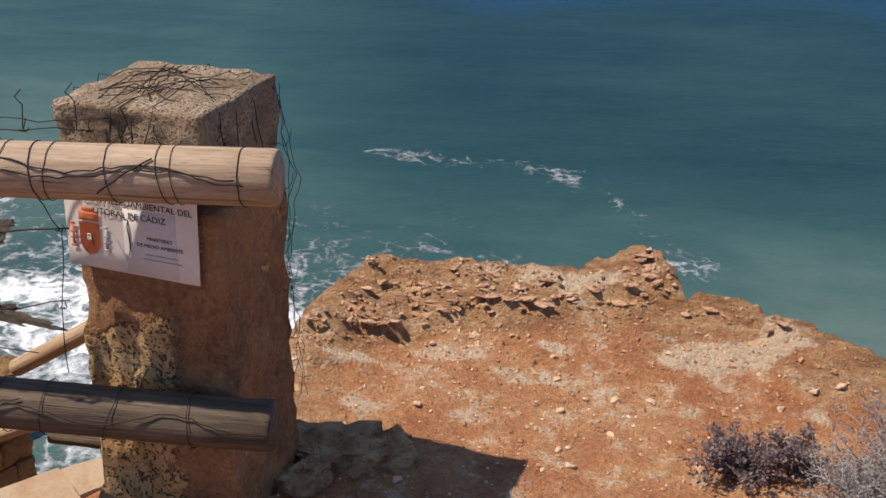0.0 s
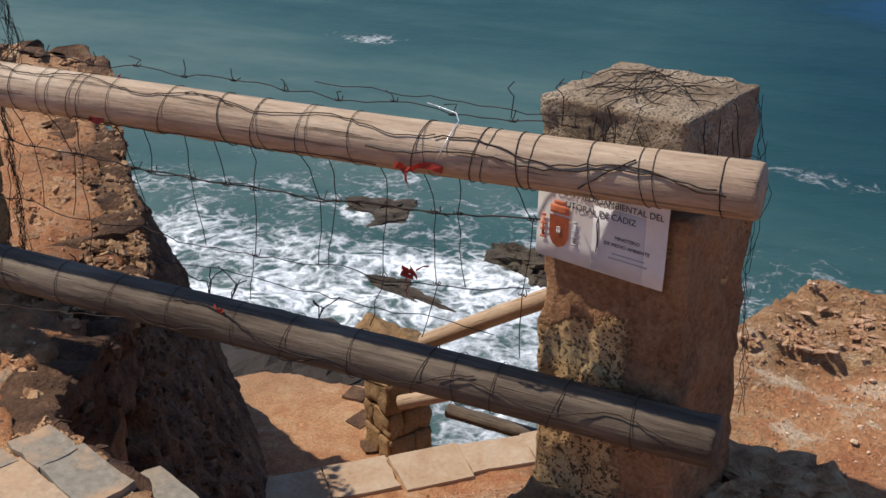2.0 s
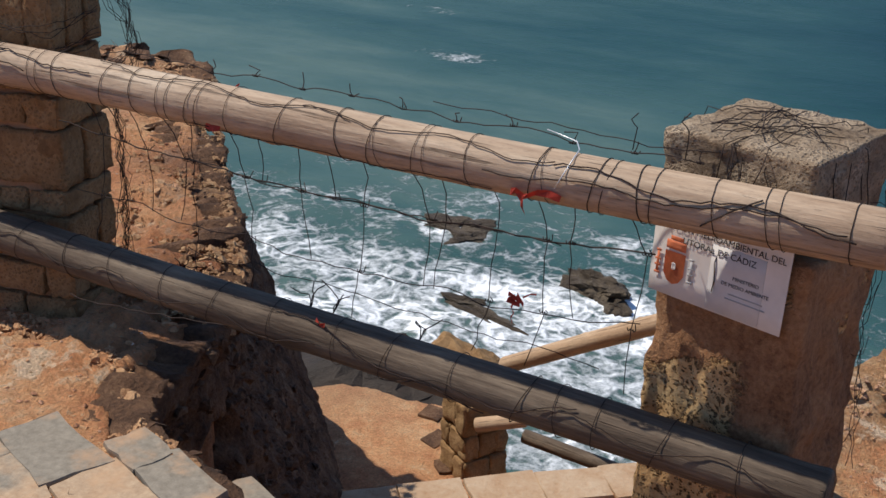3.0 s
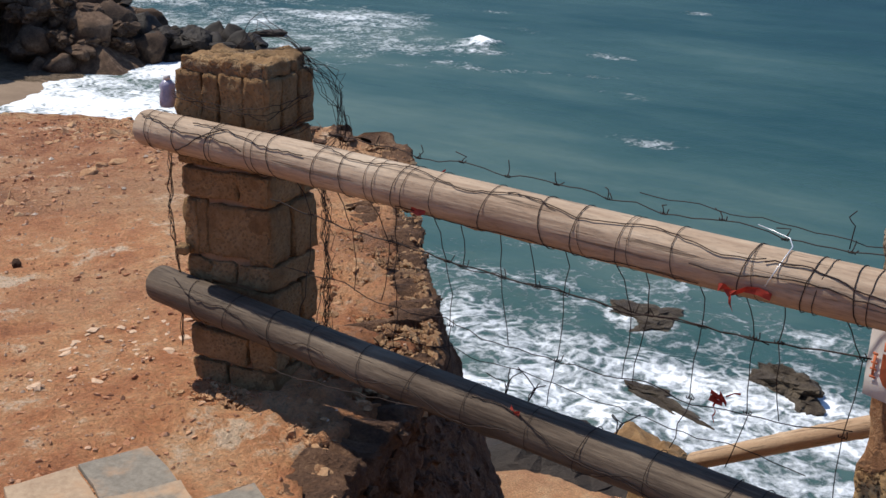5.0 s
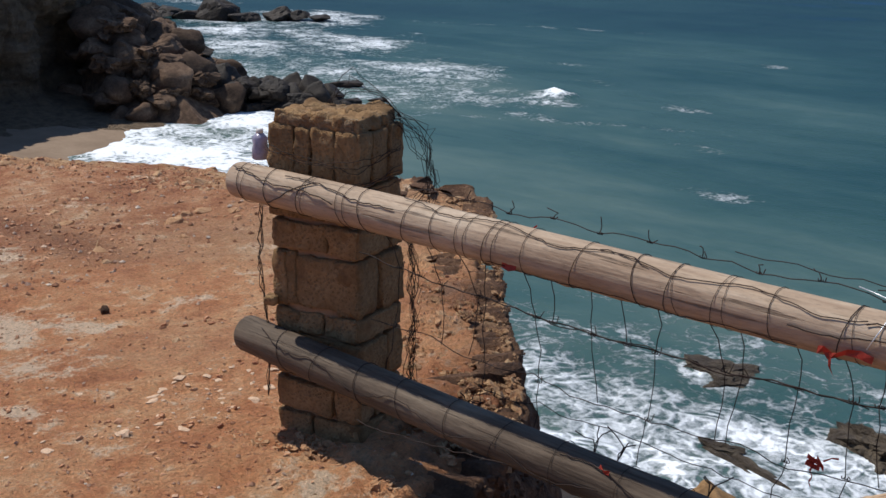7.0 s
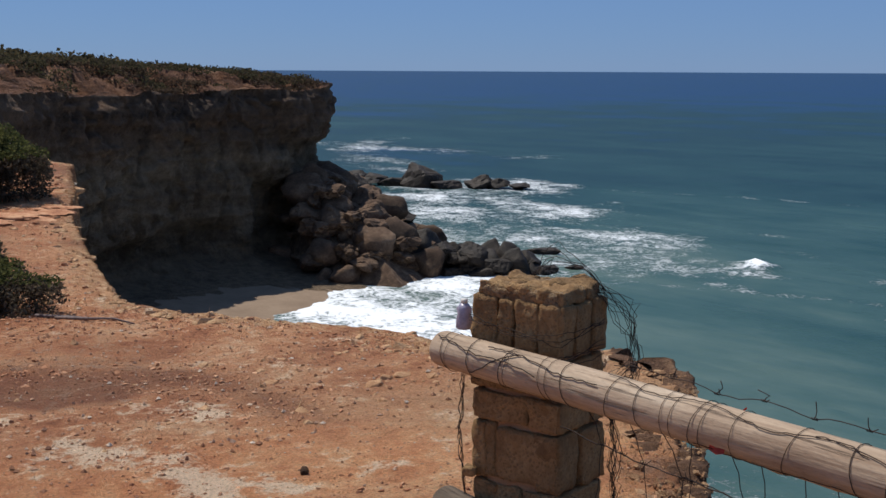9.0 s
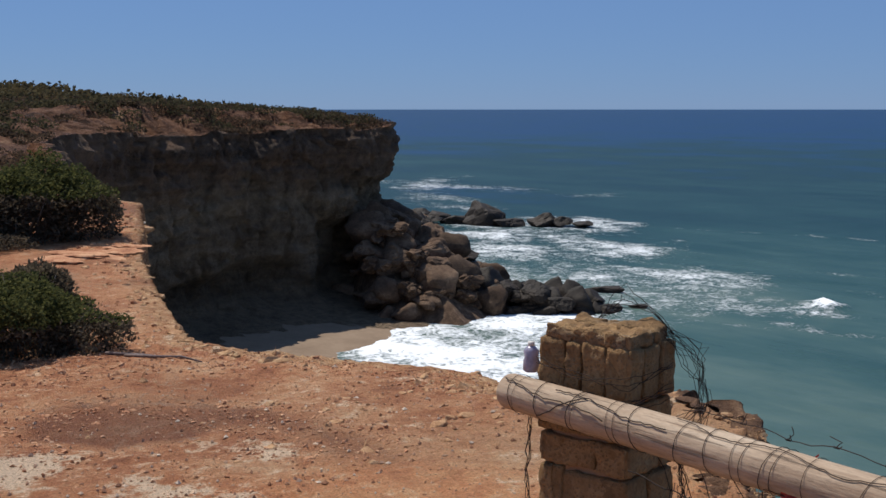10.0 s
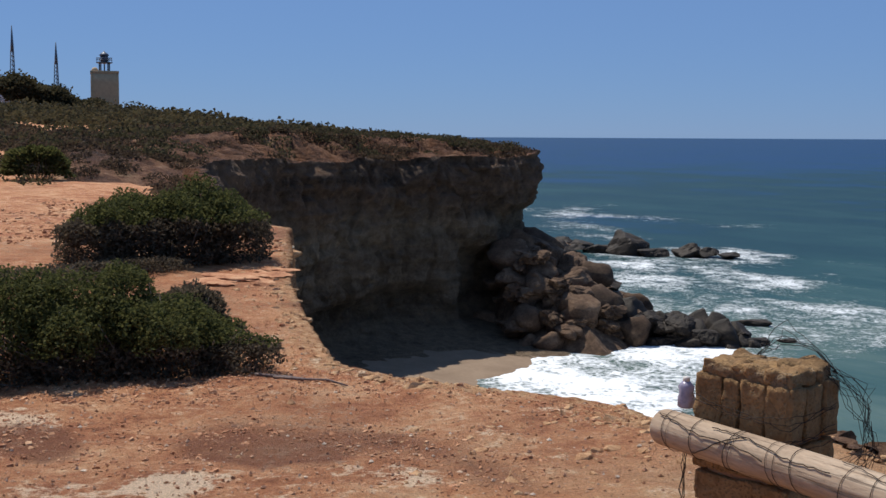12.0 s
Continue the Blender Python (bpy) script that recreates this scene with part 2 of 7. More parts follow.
def cliff_material():
    """Bedded sandstone: bands, stains running down, rough grain."""
    m, nt, b = material("cliff_rock", 0.95)
    bed = noise_tex(nt, coords(nt, (0.05, 0.05, 0.75), "World"), 1.0, 6, 0.6)
    stain = noise_tex(nt, coords(nt, (0.35, 0.35, 0.07), "World"), 1.0, 5, 0.6)
    grain = noise_tex(nt, coords(nt, space="World"), 1.6, 8, 0.72)
    f = maths(nt, "ADD", maths(nt, "MULTIPLY", bed, 0.4), maths(nt, "ADD", maths(nt, "MULTIPLY", stain, 0.14), maths(nt, "MULTIPLY", grain, 0.46)))
    col = ramp(nt, f, [(0.36, (0.085, 0.058, 0.036)), (0.46, (0.175, 0.120, 0.074)), (0.54, (0.255, 0.180, 0.112)), (0.64, (0.36, 0.26, 0.165))])
    parts = nt.nodes.new("ShaderNodeSeparateXYZ")
    nt.links.new(coords(nt, space="World"), parts.inputs[0])
    upper = steps(nt, maths(nt, "ADD", parts.outputs["Z"], maths(nt, "MULTIPLY", stain, 5.0)), -2.6, 0.9)
    red = ramp(nt, f, [(0.36, (0.050, 0.030, 0.019)), (0.47, (0.150, 0.086, 0.052)), (0.56, (0.235, 0.130, 0.076)), (0.66, (0.32, 0.19, 0.115))])
    col = mixed(nt, maths(nt, "MULTIPLY", upper, 0.85), col, red)
    nt.links.new(col, b.inputs["Base Color"])
    relief(nt, b, maths(nt, "ADD", maths(nt, "MULTIPLY", bed, 0.7), grain), 1.1, 1.0)
    return m


CLIFF = cliff_material()
BOULDER = rocky("boulder_rock", [(0.32, (0.034, 0.019, 0.011)), (0.5, (0.125, 0.073, 0.043)), (0.68, (0.28, 0.18, 0.11))], 2.2, 0.12, per_piece=0.8)
WET_ROCK = rocky("wet_dark_rock", [(0.3, (0.010, 0.007, 0.005)), (0.5, (0.027, 0.018, 0.012)), (0.7, (0.062, 0.043, 0.029))], 1.6, 0.12, rough=0.7, per_piece=0.4)
AWASH = rocky("brown_awash_rock", [(0.32, (0.020, 0.014, 0.009)), (0.46, (0.062, 0.044, 0.028)), (0.58, (0.115, 0.086, 0.056)), (0.72, (0.20, 0.16, 0.11))], 2.6, 0.2, rough=0.7, per_piece=0.3)
STONE = rocky("yellow_sandstone", [(0.3, (0.13, 0.066, 0.026)), (0.46, (0.27, 0.152, 0.064)), (0.60, (0.38, 0.23, 0.104)), (0.76, (0.50, 0.345, 0.18))], 7, 0.016, per_piece=0.4, pits=0.35)


def shellstone_material(name, rendered=True):
    """Honeycombed shellstone, with a skin of orange plaster left on part of it."""
    m, nt, b = material(name, 0.95)
    v = coords(nt)
    big, fine = noise_tex(nt, v, 6, 6, 0.65), noise_tex(nt, v, 70, 5, 0.75)
    wob = nt.nodes.new("ShaderNodeVectorMath")
    wob.operation = "MULTIPLY_ADD"
    wob.inputs[1].default_value = (0.055, 0.055, 0.055)
    w = nt.nodes.new("ShaderNodeTexNoise")
    w.inputs["Scale"].default_value, w.inputs["Detail"].default_value = 26.0, 4.0
    nt.links.new(v, w.inputs["Vector"])
    nt.links.new(w.outputs["Color"], wob.inputs[0])
    nt.links.new(v, wob.inputs[2])
    cells = nt.nodes.new("ShaderNodeTexVoronoi")
    cells.inputs["Scale"].default_value = 88.0
    nt.links.new(wob.outputs[0], cells.inputs["Vector"])
    pit = maths(nt, "ADD", cells.outputs["Distance"], maths(nt, "MULTIPLY", maths(nt, "SUBTRACT", noise_tex(nt, v, 34, 6.0, 0.75), 0.5), 1.7))
    # stone brightened for the sunlit left, plaster darkened for the part in shade
    stone = ramp(nt, maths(nt, "ADD", maths(nt, "MULTIPLY", big, 0.5), maths(nt, "MULTIPLY", fine, 0.5)), [(0.34, (0.36, 0.190, 0.072)), (0.46, (0.54, 0.315, 0.130)), (0.58, (0.66, 0.42, 0.19)), (0.7, (0.76, 0.54, 0.28))])
    plaster = ramp(nt, maths(nt, "ADD", maths(nt, "MULTIPLY", noise_tex(nt, v, 4, 7, 0.7), 0.6), maths(nt, "MULTIPLY", fine, 0.4)), [(0.36, (0.075, 0.033, 0.015)), (0.45, (0.235, 0.112, 0.050)), (0.55, (0.36, 0.185, 0.085)), (0.68, (0.50, 0.30, 0.155))])
    holes = steps(nt, pit, 0.42, 0.14)
    skin = 0.0
    if rendered:
        at = nt.nodes.new("ShaderNodeSeparateXYZ")
        nt.links.new(v, at.inputs[0])
        ragged = maths(nt, "MULTIPLY", maths(nt, "SUBTRACT", noise_tex(nt, v, 9, 6, 0.7), 0.5), 0.24)
        # the plaster's right-hand zone also stands for the rail's shadow
        right = steps(nt, maths(nt, "ADD", at.outputs["X"], ragged), 0.035, 0.060)
        high = steps(nt, maths(nt, "ADD", at.outputs["Z"], maths(nt, "ADD", ragged, maths(nt, "MULTIPLY", at.outputs["X"], -0.3))), 0.40, 0.42)
        bare = steps(nt, noise_tex(nt, v, 5, 5, 0.6), 0.62, 0.66)
        skin = maths(nt, "MULTIPLY", maths(nt, "MAXIMUM", right, high), maths(nt, "SUBTRACT", 1.0, bare))
        holes = maths(nt, "MULTIPLY", holes, maths(nt, "SUBTRACT", 1.0, maths(nt, "MULTIPLY", skin, 0.93)))
        col = mixed(nt, skin, stone, plaster)
        edge = maths(nt, "MULTIPLY", skin, 0.5)
    else:
        col, edge = stone, 0.0
    # shade inside the holes, mixed into the colour as dark brown
    col = mixed(nt, maths(nt, "MULTIPLY", holes, 0.78), col, (0.062, 0.030, 0.012))
    nt.links.new(col, b.inputs["Base Color"])
    h = maths(nt, "ADD", maths(nt, "MULTIPLY", fine, 0.35), maths(nt, "SUBTRACT", maths(nt, "MULTIPLY", big, 0.5), maths(nt, "MULTIPLY", holes, 1.0)))
    relief(nt, b, maths(nt, "ADD", h, edge), 0.022, 1.0)
    return m


COQUINA = shellstone_material("pitted_shellstone")
RENDERED = rocky("orange_render", [(0.3, (0.27, 0.13, 0.06)), (0.5, (0.40, 0.225, 0.115)), (0.7, (0.50, 0.32, 0.18))], 6, 0.01)
CAP = rocky("pale_capstone", [(0.32, (0.10, 0.060, 0.034)), (0.45, (0.30, 0.21, 0.13)), (0.56, (0.47, 0.345, 0.225)), (0.7, (0.68, 0.53, 0.38))], 9, 0.035, pits=0.6)


MORTAR = rocky("ochre_mortar", [(0.32, (0.12, 0.068, 0.032)), (0.45, (0.27, 0.165, 0.082)), (0.56, (0.38, 0.25, 0.135)), (0.7, (0.50, 0.36, 0.22))], 10, 0.03, pits=0.5)


def slab_material():
    """Flagstones, some slate grey, some ochre, dusted with red earth."""
    m, nt, b = material("flagstone", 0.85)
    v = coords(nt, space="World")
    big, fine = noise_tex(nt, v, 5, 6), noise_tex(nt, v, 45, 5, 0.7)
    tone = steps(nt, maths(nt, "ADD", object_random(nt), maths(nt, "MULTIPLY", maths(nt, "SUBTRACT", big, 0.5), 1.1)), 0.35, 0.6)
    col = mixed(nt, tone, ramp(nt, fine, [(0.3, (0.155, 0.130, 0.098)), (0.7, (0.265, 0.225, 0.172))]), ramp(nt, fine, [(0.3, (0.29, 0.19, 0.115)), (0.7, (0.44, 0.315, 0.20))]))
    col = mixed(nt, maths(nt, "MULTIPLY", steps(nt, big, 0.46, 0.64), 0.65), col, (0.42, 0.245, 0.13))
    nt.links.new(col, b.inputs["Base Color"])
    relief(nt, b, maths(nt, "ADD", big, maths(nt, "MULTIPLY", fine, 0.5)), 0.006)
    return m


SLAB = slab_material()
GULLY_SLAB = rocky("ochre_flagstone", [(0.34, (0.30, 0.165, 0.085)), (0.48, (0.38, 0.25, 0.15)), (0.66, (0.46, 0.345, 0.235))], 3.5, 0.012, "World")
SAND = rocky("beach_sand", [(0.3, (0.17, 0.115, 0.075)), (0.55, (0.235, 0.165, 0.11)), (0.75, (0.30, 0.22, 0.15))], 0.4, 0.02, "World")


def pebble_material():
    m, nt, b = material("loose_pebbles", 0.92)
    pick = ramp(nt, island_random(nt), [(0.0, (0.27, 0.12, 0.06)), (0.35, (0.40, 0.20, 0.11)), (0.75, (0.52, 0.30, 0.18)), (0.93, (0.62, 0.43, 0.29)), (1.0, (0.70, 0.56, 0.42))])
    nt.links.new(mixed(nt, 0.6, pick, ramp(nt, noise_tex(nt, coords(nt, space="World"), 90, 4), [(0.3, (0.6, 0.6, 0.6)), (0.7, (1.2, 1.2, 1.2))]), "MULTIPLY"), b.inputs["Base Color"])
    return m


PEBBLE = pebble_material()
WHITE_STONE = rocky("pale_limestone", [(0.3, (0.40, 0.28, 0.18)), (0.55, (0.56, 0.43, 0.30)), (0.75, (0.68, 0.57, 0.43))], 12, 0.008)
WOOD = wood_material("weathered_pine", [(0.25, (0.15, 0.094, 0.058)), (0.42, (0.31, 0.210, 0.136)), (0.56, (0.43, 0.312, 0.212)), (0.75, (0.56, 0.44, 0.32))])
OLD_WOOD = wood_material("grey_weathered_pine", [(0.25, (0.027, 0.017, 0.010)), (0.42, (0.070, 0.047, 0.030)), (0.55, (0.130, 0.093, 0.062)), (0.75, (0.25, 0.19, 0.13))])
NEW_WOOD = wood_material("honey_pine", [(0.25, (0.29, 0.175, 0.095)), (0.5, (0.42, 0.275, 0.165)), (0.8, (0.52, 0.375, 0.245))])
WIRE = plain("rusty_wire", (0.040, 0.026, 0.021), 0.75, 0.4, 0.5, 30)
ZINC = plain("galvanised_wire", (0.62, 0.62, 0.62), 0.4, 0.6, 0.15, 40)
TAPE = plain("red_plastic_tape", (0.50, 0.075, 0.05), 0.5, 0.0, 0.3, 40)
LEAF = leaf_material("green_leaves", (0.046, 0.054, 0.017), (0.140, 0.136, 0.048))
DRY_LEAF = leaf_material("dry_leaves", (0.06, 0.047, 0.032), (0.16, 0.125, 0.085))
SCRUB = leaf_material("scrub_leaves", (0.042, 0.038, 0.020), (0.100, 0.084, 0.045))
TWIG = plain("grey_twigs", (0.17, 0.135, 0.11), 0.9, 0.0, 0.4, 30)
DARK_TWIG = plain("dark_twigs", (0.17, 0.125, 0.11), 0.9, 0.0, 0.4, 30)
BARK = plain("pine_bark", (0.09, 0.06, 0.045), 0.95, 0.0, 0.4, 6)
SIGN_WHITE = plain("sign_enamel", (0.69, 0.635, 0.57), 0.4, 0.0, 0.08, 14)
SIGN_GREY = plain("sign_grey_panel", (0.60, 0.565, 0.53), 0.4, 0.0, 0.08, 14)
SIGN_PALE = plain("sign_faded_print", (0.40, 0.39, 0.38), 0.5, 0.0, 0.1, 60)
SIGN_RED = plain("sign_red_print", (0.58, 0.17, 0.075), 0.5, 0.0, 0.2, 60)
SIGN_INK = plain("sign_black_print", (0.05, 0.045, 0.045), 0.5, 0.0, 0.2, 60)
PALE_BIT = plain("pale_stone_bits", (0.54, 0.36, 0.23), 0.92, 0.0, 0.25, 6)
TOWER = plain("ochre_tower_stone", (0.46, 0.335, 0.195), 0.9, 0.0, 0.12, 1.5)
METAL = plain("dark_painted_metal", (0.10, 0.11, 0.13), 0.5, 0.3, 0.2, 4)
LIME = plain("white_lime_wash", (0.75, 0.74, 0.70), 0.85, 0.0, 0.06, 2)
BOTTLE = plain("hazy_violet_plastic", (0.33, 0.30, 0.38), 0.25, 0.0, 0.3, 30)
# bank earth with the gully's shade put into its colour
SHADED_BANK = rocky("brown_bank_earth", [(0.35, (0.040, 0.021, 0.012)), (0.45, (0.105, 0.053, 0.028)), (0.55, (0.185, 0.096, 0.050)), (0.68, (0.31, 0.185, 0.10))], 7, 0.06, "World")
CRUST = rocky("ochre_crust", [(0.34, (0.20, 0.095, 0.045)), (0.45, (0.42, 0.22, 0.105)), (0.56, (0.55, 0.33, 0.17)), (0.7, (0.68, 0.49, 0.30))], 9, 0.014, "World")
PINK_CRUST = rocky("pink_ochre_crust", [(0.34, (0.25, 0.115, 0.065)), (0.45, (0.46, 0.245, 0.135)), (0.56, (0.60, 0.37, 0.225)), (0.7, (0.74, 0.55, 0.38))], 12, 0.014, "World")
DEAD_SCRUB = leaf_material("dead_scrub", (0.045, 0.030, 0.020), (0.125, 0.085, 0.055))
CRUMB = rocky("dry_red_earth_crumbs", [(0.34, (0.20, 0.075, 0.036)), (0.46, (0.40, 0.175, 0.085)), (0.56, (0.54, 0.29, 0.155)), (0.7, (0.66, 0.45, 0.28))], 3, 0.01, "World")
CLOD = rocky("crumbling_conglomerate", [(0.34, (0.13, 0.06, 0.028)), (0.45, (0.33, 0.17, 0.08)), (0.55, (0.47, 0.28, 0.14)), (0.68, (0.60, 0.43, 0.25))], 14, 0.02, "World")
BRUSH = leaf_material("pale_brushwood_leaves", (0.23, 0.205, 0.185), (0.44, 0.40, 0.37))
PALE_TWIG = plain("pale_grey_twigs", (0.36, 0.31, 0.28), 0.9, 0.0, 0.35, 30)
WITHERED = leaf_material("withered_leaves", (0.17, 0.115, 0.105), (0.36, 0.27, 0.245))

# ---- helpers for meshes ----


def lattice(ix, iy, iz, seed):
    h = (ix * 374761393 + iy * 668265263 + iz * 2147483647 + seed * 1274126177) & 0xFFFFFFFF
    h = ((h ^ (h >> 13)) * 1274126177) & 0xFFFFFFFF
    return ((h ^ (h >> 16)) & 0xFFFF) / 65535.0


def grainy(x, y, z=0.0, seed=0):
    """Smooth value noise, 0 to 1, of arrays."""
    x, y, z = np.broadcast_arrays(np.asarray(x, float), np.asarray(y, float), np.asarray(z, float))
    i, j, k = (np.floor(a).astype(np.int64) for a in (x, y, z))
    u, v, w = x - i, y - j, z - k
    u, v, w = (a * a * (3 - 2 * a) for a in (u, v, w))
    out = 0.0
    for a in (0, 1):
        for b in (0, 1):
            for c in (0, 1):
                out = out + lattice(i + a, j + b, k + c, seed) * (u if a else 1 - u) * (v if b else 1 - v) * (w if c else 1 - w)
    return out


def rugged(x, y, z=0.0, octaves=4, seed=0):
    """Sum of octaves, about -1 to 1."""
    total, amp, f, norm = 0.0, 1.0, 1.0, 0.0
    for n in range(octaves):
        total = total + amp * (2 * grainy(np.asarray(x) * f, np.asarray(y) * f, np.asarray(z) * f, seed + n) - 1)
        norm, amp, f = norm + amp, amp * 0.55, f * 2.07
    return total / norm


def smooth(a, lo, hi):
    t = np.clip((np.asarray(a, float) - lo) / (hi - lo), 0, 1)
    return t * t * (3 - 2 * t)


def inside_by(x, y, poly):
    """Distance to a closed outline: positive inside, negative outside."""
    best, inside = np.full(np.shape(x), 1e9), np.zeros(np.shape(x), bool)
    for (ax, ay), (bx, by) in zip(poly, poly[1:] + poly[:1]):
        ex, ey = bx - ax, by - ay
        t = np.clip(((x - ax) * ex + (y - ay) * ey) / (ex * ex + ey * ey + 1e-12), 0, 1)
        best = np.minimum(best, np.hypot(x - ax - t * ex, y - ay - t * ey))
        cross = (ay > y) != (by > y)
        inside ^= cross & (x < ax + (y - ay) * ex / (by - ay if by != ay else 1e-9))
    return np.where(inside, best, -best)


def line_by(x, y, line):
    """Distance to an open line."""
    best = np.full(np.shape(x), 1e9)
    for (ax, ay), (bx, by) in zip(line, line[1:]):
        ex, ey = bx - ax, by - ay
        t = np.clip(((x - ax) * ex + (y - ay) * ey) / (ex * ex + ey * ey + 1e-12), 0, 1)
        best = np.minimum(best, np.hypot(x - ax - t * ex, y - ay - t * ey))
    return best


def thing(name, label, category, at=None, group="", kind=""):
    ob = tagged(new(name), label, category, group, kind)
    ob.matrix_basis = at if at is not None else Matrix()
    return ob


def part(name, data, material_, parent=None, label="", at=None, smoothed=True):
    """One mesh object, from a bmesh or a mesh, under a thing or a part."""
    if isinstance(data, bmesh.types.BMesh):
        me = bpy.data.meshes.new(name)
        data.to_mesh(me)
        data.free()
    else:
        me = data
    if smoothed:
        me.polygons.foreach_set("use_smooth", [True] * len(me.polygons))
    if material_ and not me.materials:
        me.materials.append(material_)
    ob = new(name, me)
    if parent:
        ob.parent = parent
    if at is not None:
        ob.matrix_basis = at
    if label:
        tagged(ob, label)
    return ob


def grid_mesh(name, xs, ys, zs, fields=()):
    """A sheet over the lines xs, ys with heights zs[i, j] and named values at its points."""
    nx, ny = len(xs), len(ys)
    gx, gy = np.meshgrid(xs, ys, indexing="ij")
    return sheet_mesh(name, np.stack([gx, gy, zs], -1), fields)


def sheet_mesh(name, points, fields=()):
    nx, ny = points.shape[:2]
    idx = np.arange(nx * ny).reshape(nx, ny)
    quads = np.stack([idx[:-1, :-1], idx[1:, :-1], idx[1:, 1:], idx[:-1, 1:]], -1).reshape(-1, 4)
    me = bpy.data.meshes.new(name)
    me.vertices.add(nx * ny)
    me.vertices.foreach_set("co", points.reshape(-1).astype(np.float32))
    me.loops.add(quads.size)
    me.loops.foreach_set("vertex_index", quads.reshape(-1).astype(np.int32))
    me.polygons.add(len(quads))
    me.polygons.foreach_set("loop_start", np.arange(0, quads.size, 4, dtype=np.int32))
    me.update(calc_edges=True)
    for key, values in fields:
        at = me.attributes.new(key, "FLOAT", "POINT")
        at.data.foreach_set("value", np.asarray(values, np.float32).reshape(-1))
    return me


def tube(bm, points, radius, sides=6, cap=True):
    """A round rod along points; radius one number or one for each point."""
    pts = [Vector(p) for p in points]
    rings, side = [], None
    for n, p in enumerate(pts):
        along = (pts[min(n + 1, len(pts) - 1)] - pts[max(n - 1, 0)]).normalized()
        if side is None:
            side = along.cross(Vector((0.3, 0.2, 1))).normalized()
        side = (side - along * side.dot(along)).normalized()
        up = along.cross(side)
        r = radius[n] if isinstance(radius, (list, tuple)) else radius
        rings.append([bm.verts.new(p + r * (math.cos(a) * side + math.sin(a) * up)) for a in (math.tau * k / sides for k in range(sides))])
    for a, b in zip(rings, rings[1:]):
        for k in range(sides):
            bm.faces.new((a[k], a[(k + 1) % sides], b[(k + 1) % sides], b[k]))
    if cap:
        bm.faces.new(rings[0][::-1])
        bm.faces.new(rings[-1])
    return bm


def rough_block(size, seed, round_=0.02, rough=0.006, cuts=6, freq=9.0, taper=0.0):
    """A worn block of stone, centred, with rounded uneven edges."""
    bm = bmesh.new()
    bmesh.ops.create_cube(bm, size=2.0)
    bmesh.ops.subdivide_edges(bm, edges=bm.edges[:], cuts=cuts, use_grid_fill=True)
    half = Vector(size) / 2
    for v in bm.verts:
        p = Vector((v.co.x * half.x, v.co.y * half.y, v.co.z * half.z))
        q = Vector([max(-h + round_, min(h - round_, c)) for c, h in zip(p, half)])
        off = p - q
        if off.length > 1e-6:
            p = q + off.normalized() * min(round_, off.length)
        s = p * freq + Vector((seed * 7.3, seed * 3.1, seed * 1.7))
        p += off.normalized() * rough * (noise.fractal(s, 0.9, 2.1, 4) * 1.5) if off.length > 1e-6 else Vector()
        if taper:
            k = 1 - taper * (p.z / half.z + 1) / 2
            p.x, p.y = p.x * k, p.y * k
        v.co = p
    return bm


def rock_mesh(seed, flat=0.75, sub=3, rough=0.06):
    """An angular broken block about one across."""
    rnd = random.Random(seed)
    bm = bmesh.new()
    for k in range(15):
        p = Vector((rnd.gauss(0, 1), rnd.gauss(0, 1), rnd.gauss(0, 1))).normalized() * rnd.uniform(0.42, 0.56)
        bm.verts.new((p.x, p.y, p.z * flat))
    bmesh.ops.convex_hull(bm, input=bm.verts[:])
    bmesh.ops.delete(bm, geom=[v for v in bm.verts if not v.link_faces], context="VERTS")
    bmesh.ops.bevel(bm, geom=bm.edges[:], offset=0.035, segments=1, affect="EDGES")
    bmesh.ops.triangulate(bm, faces=bm.faces[:])
    for k in range(max(0, sub - 1)):
        bmesh.ops.subdivide_edges(bm, edges=[e for e in bm.edges if e.calc_length() > 0.09], cuts=1)
        bmesh.ops.triangulate(bm, faces=bm.faces[:])
    for v in bm.verts:
        s = v.co * 4.0 + Vector((seed * 5.1, 0, seed))
        v.co += v.co.normalized() * rough * noise.fractal(s, 0.8, 2.1, 5)
    bm.normal_update()
    me = bpy.data.meshes.new("rock")
    bm.to_mesh(me)
    bm.free()
    return me


def leaves(spots, sizes, seed, long=1.7):
    """Many small leaves, each a folded rhombus of two faces, as one bmesh-free mesh."""
    rng = np.random.default_rng(seed)
    spots, n = np.asarray(spots), len(spots)
    a = rng.normal(size=(n, 3))
    a[:, 2] = np.abs(a[:, 2]) * 0.8
    a /= np.linalg.norm(a, axis=1, keepdims=True)
    b = np.cross(a, rng.normal(size=(n, 3)))
    b /= np.linalg.norm(b, axis=1, keepdims=True)
    s = np.asarray(sizes).reshape(-1, 1) * np.ones((n, 1))
    c = np.cross(a, b)
    v = np.stack([spots - a * s * long / 2, spots + b * s / 2 + c * s * 0.15, spots + a * s * long / 2, spots - b * s / 2 + c * s * 0.15], 1).reshape(-1, 3)
    f = np.arange(4 * n).reshape(-1, 4)
    me = bpy.data.meshes.new("leaves")
    me.from_pydata(v.tolist(), [], f.tolist())
    me.update()
    return me


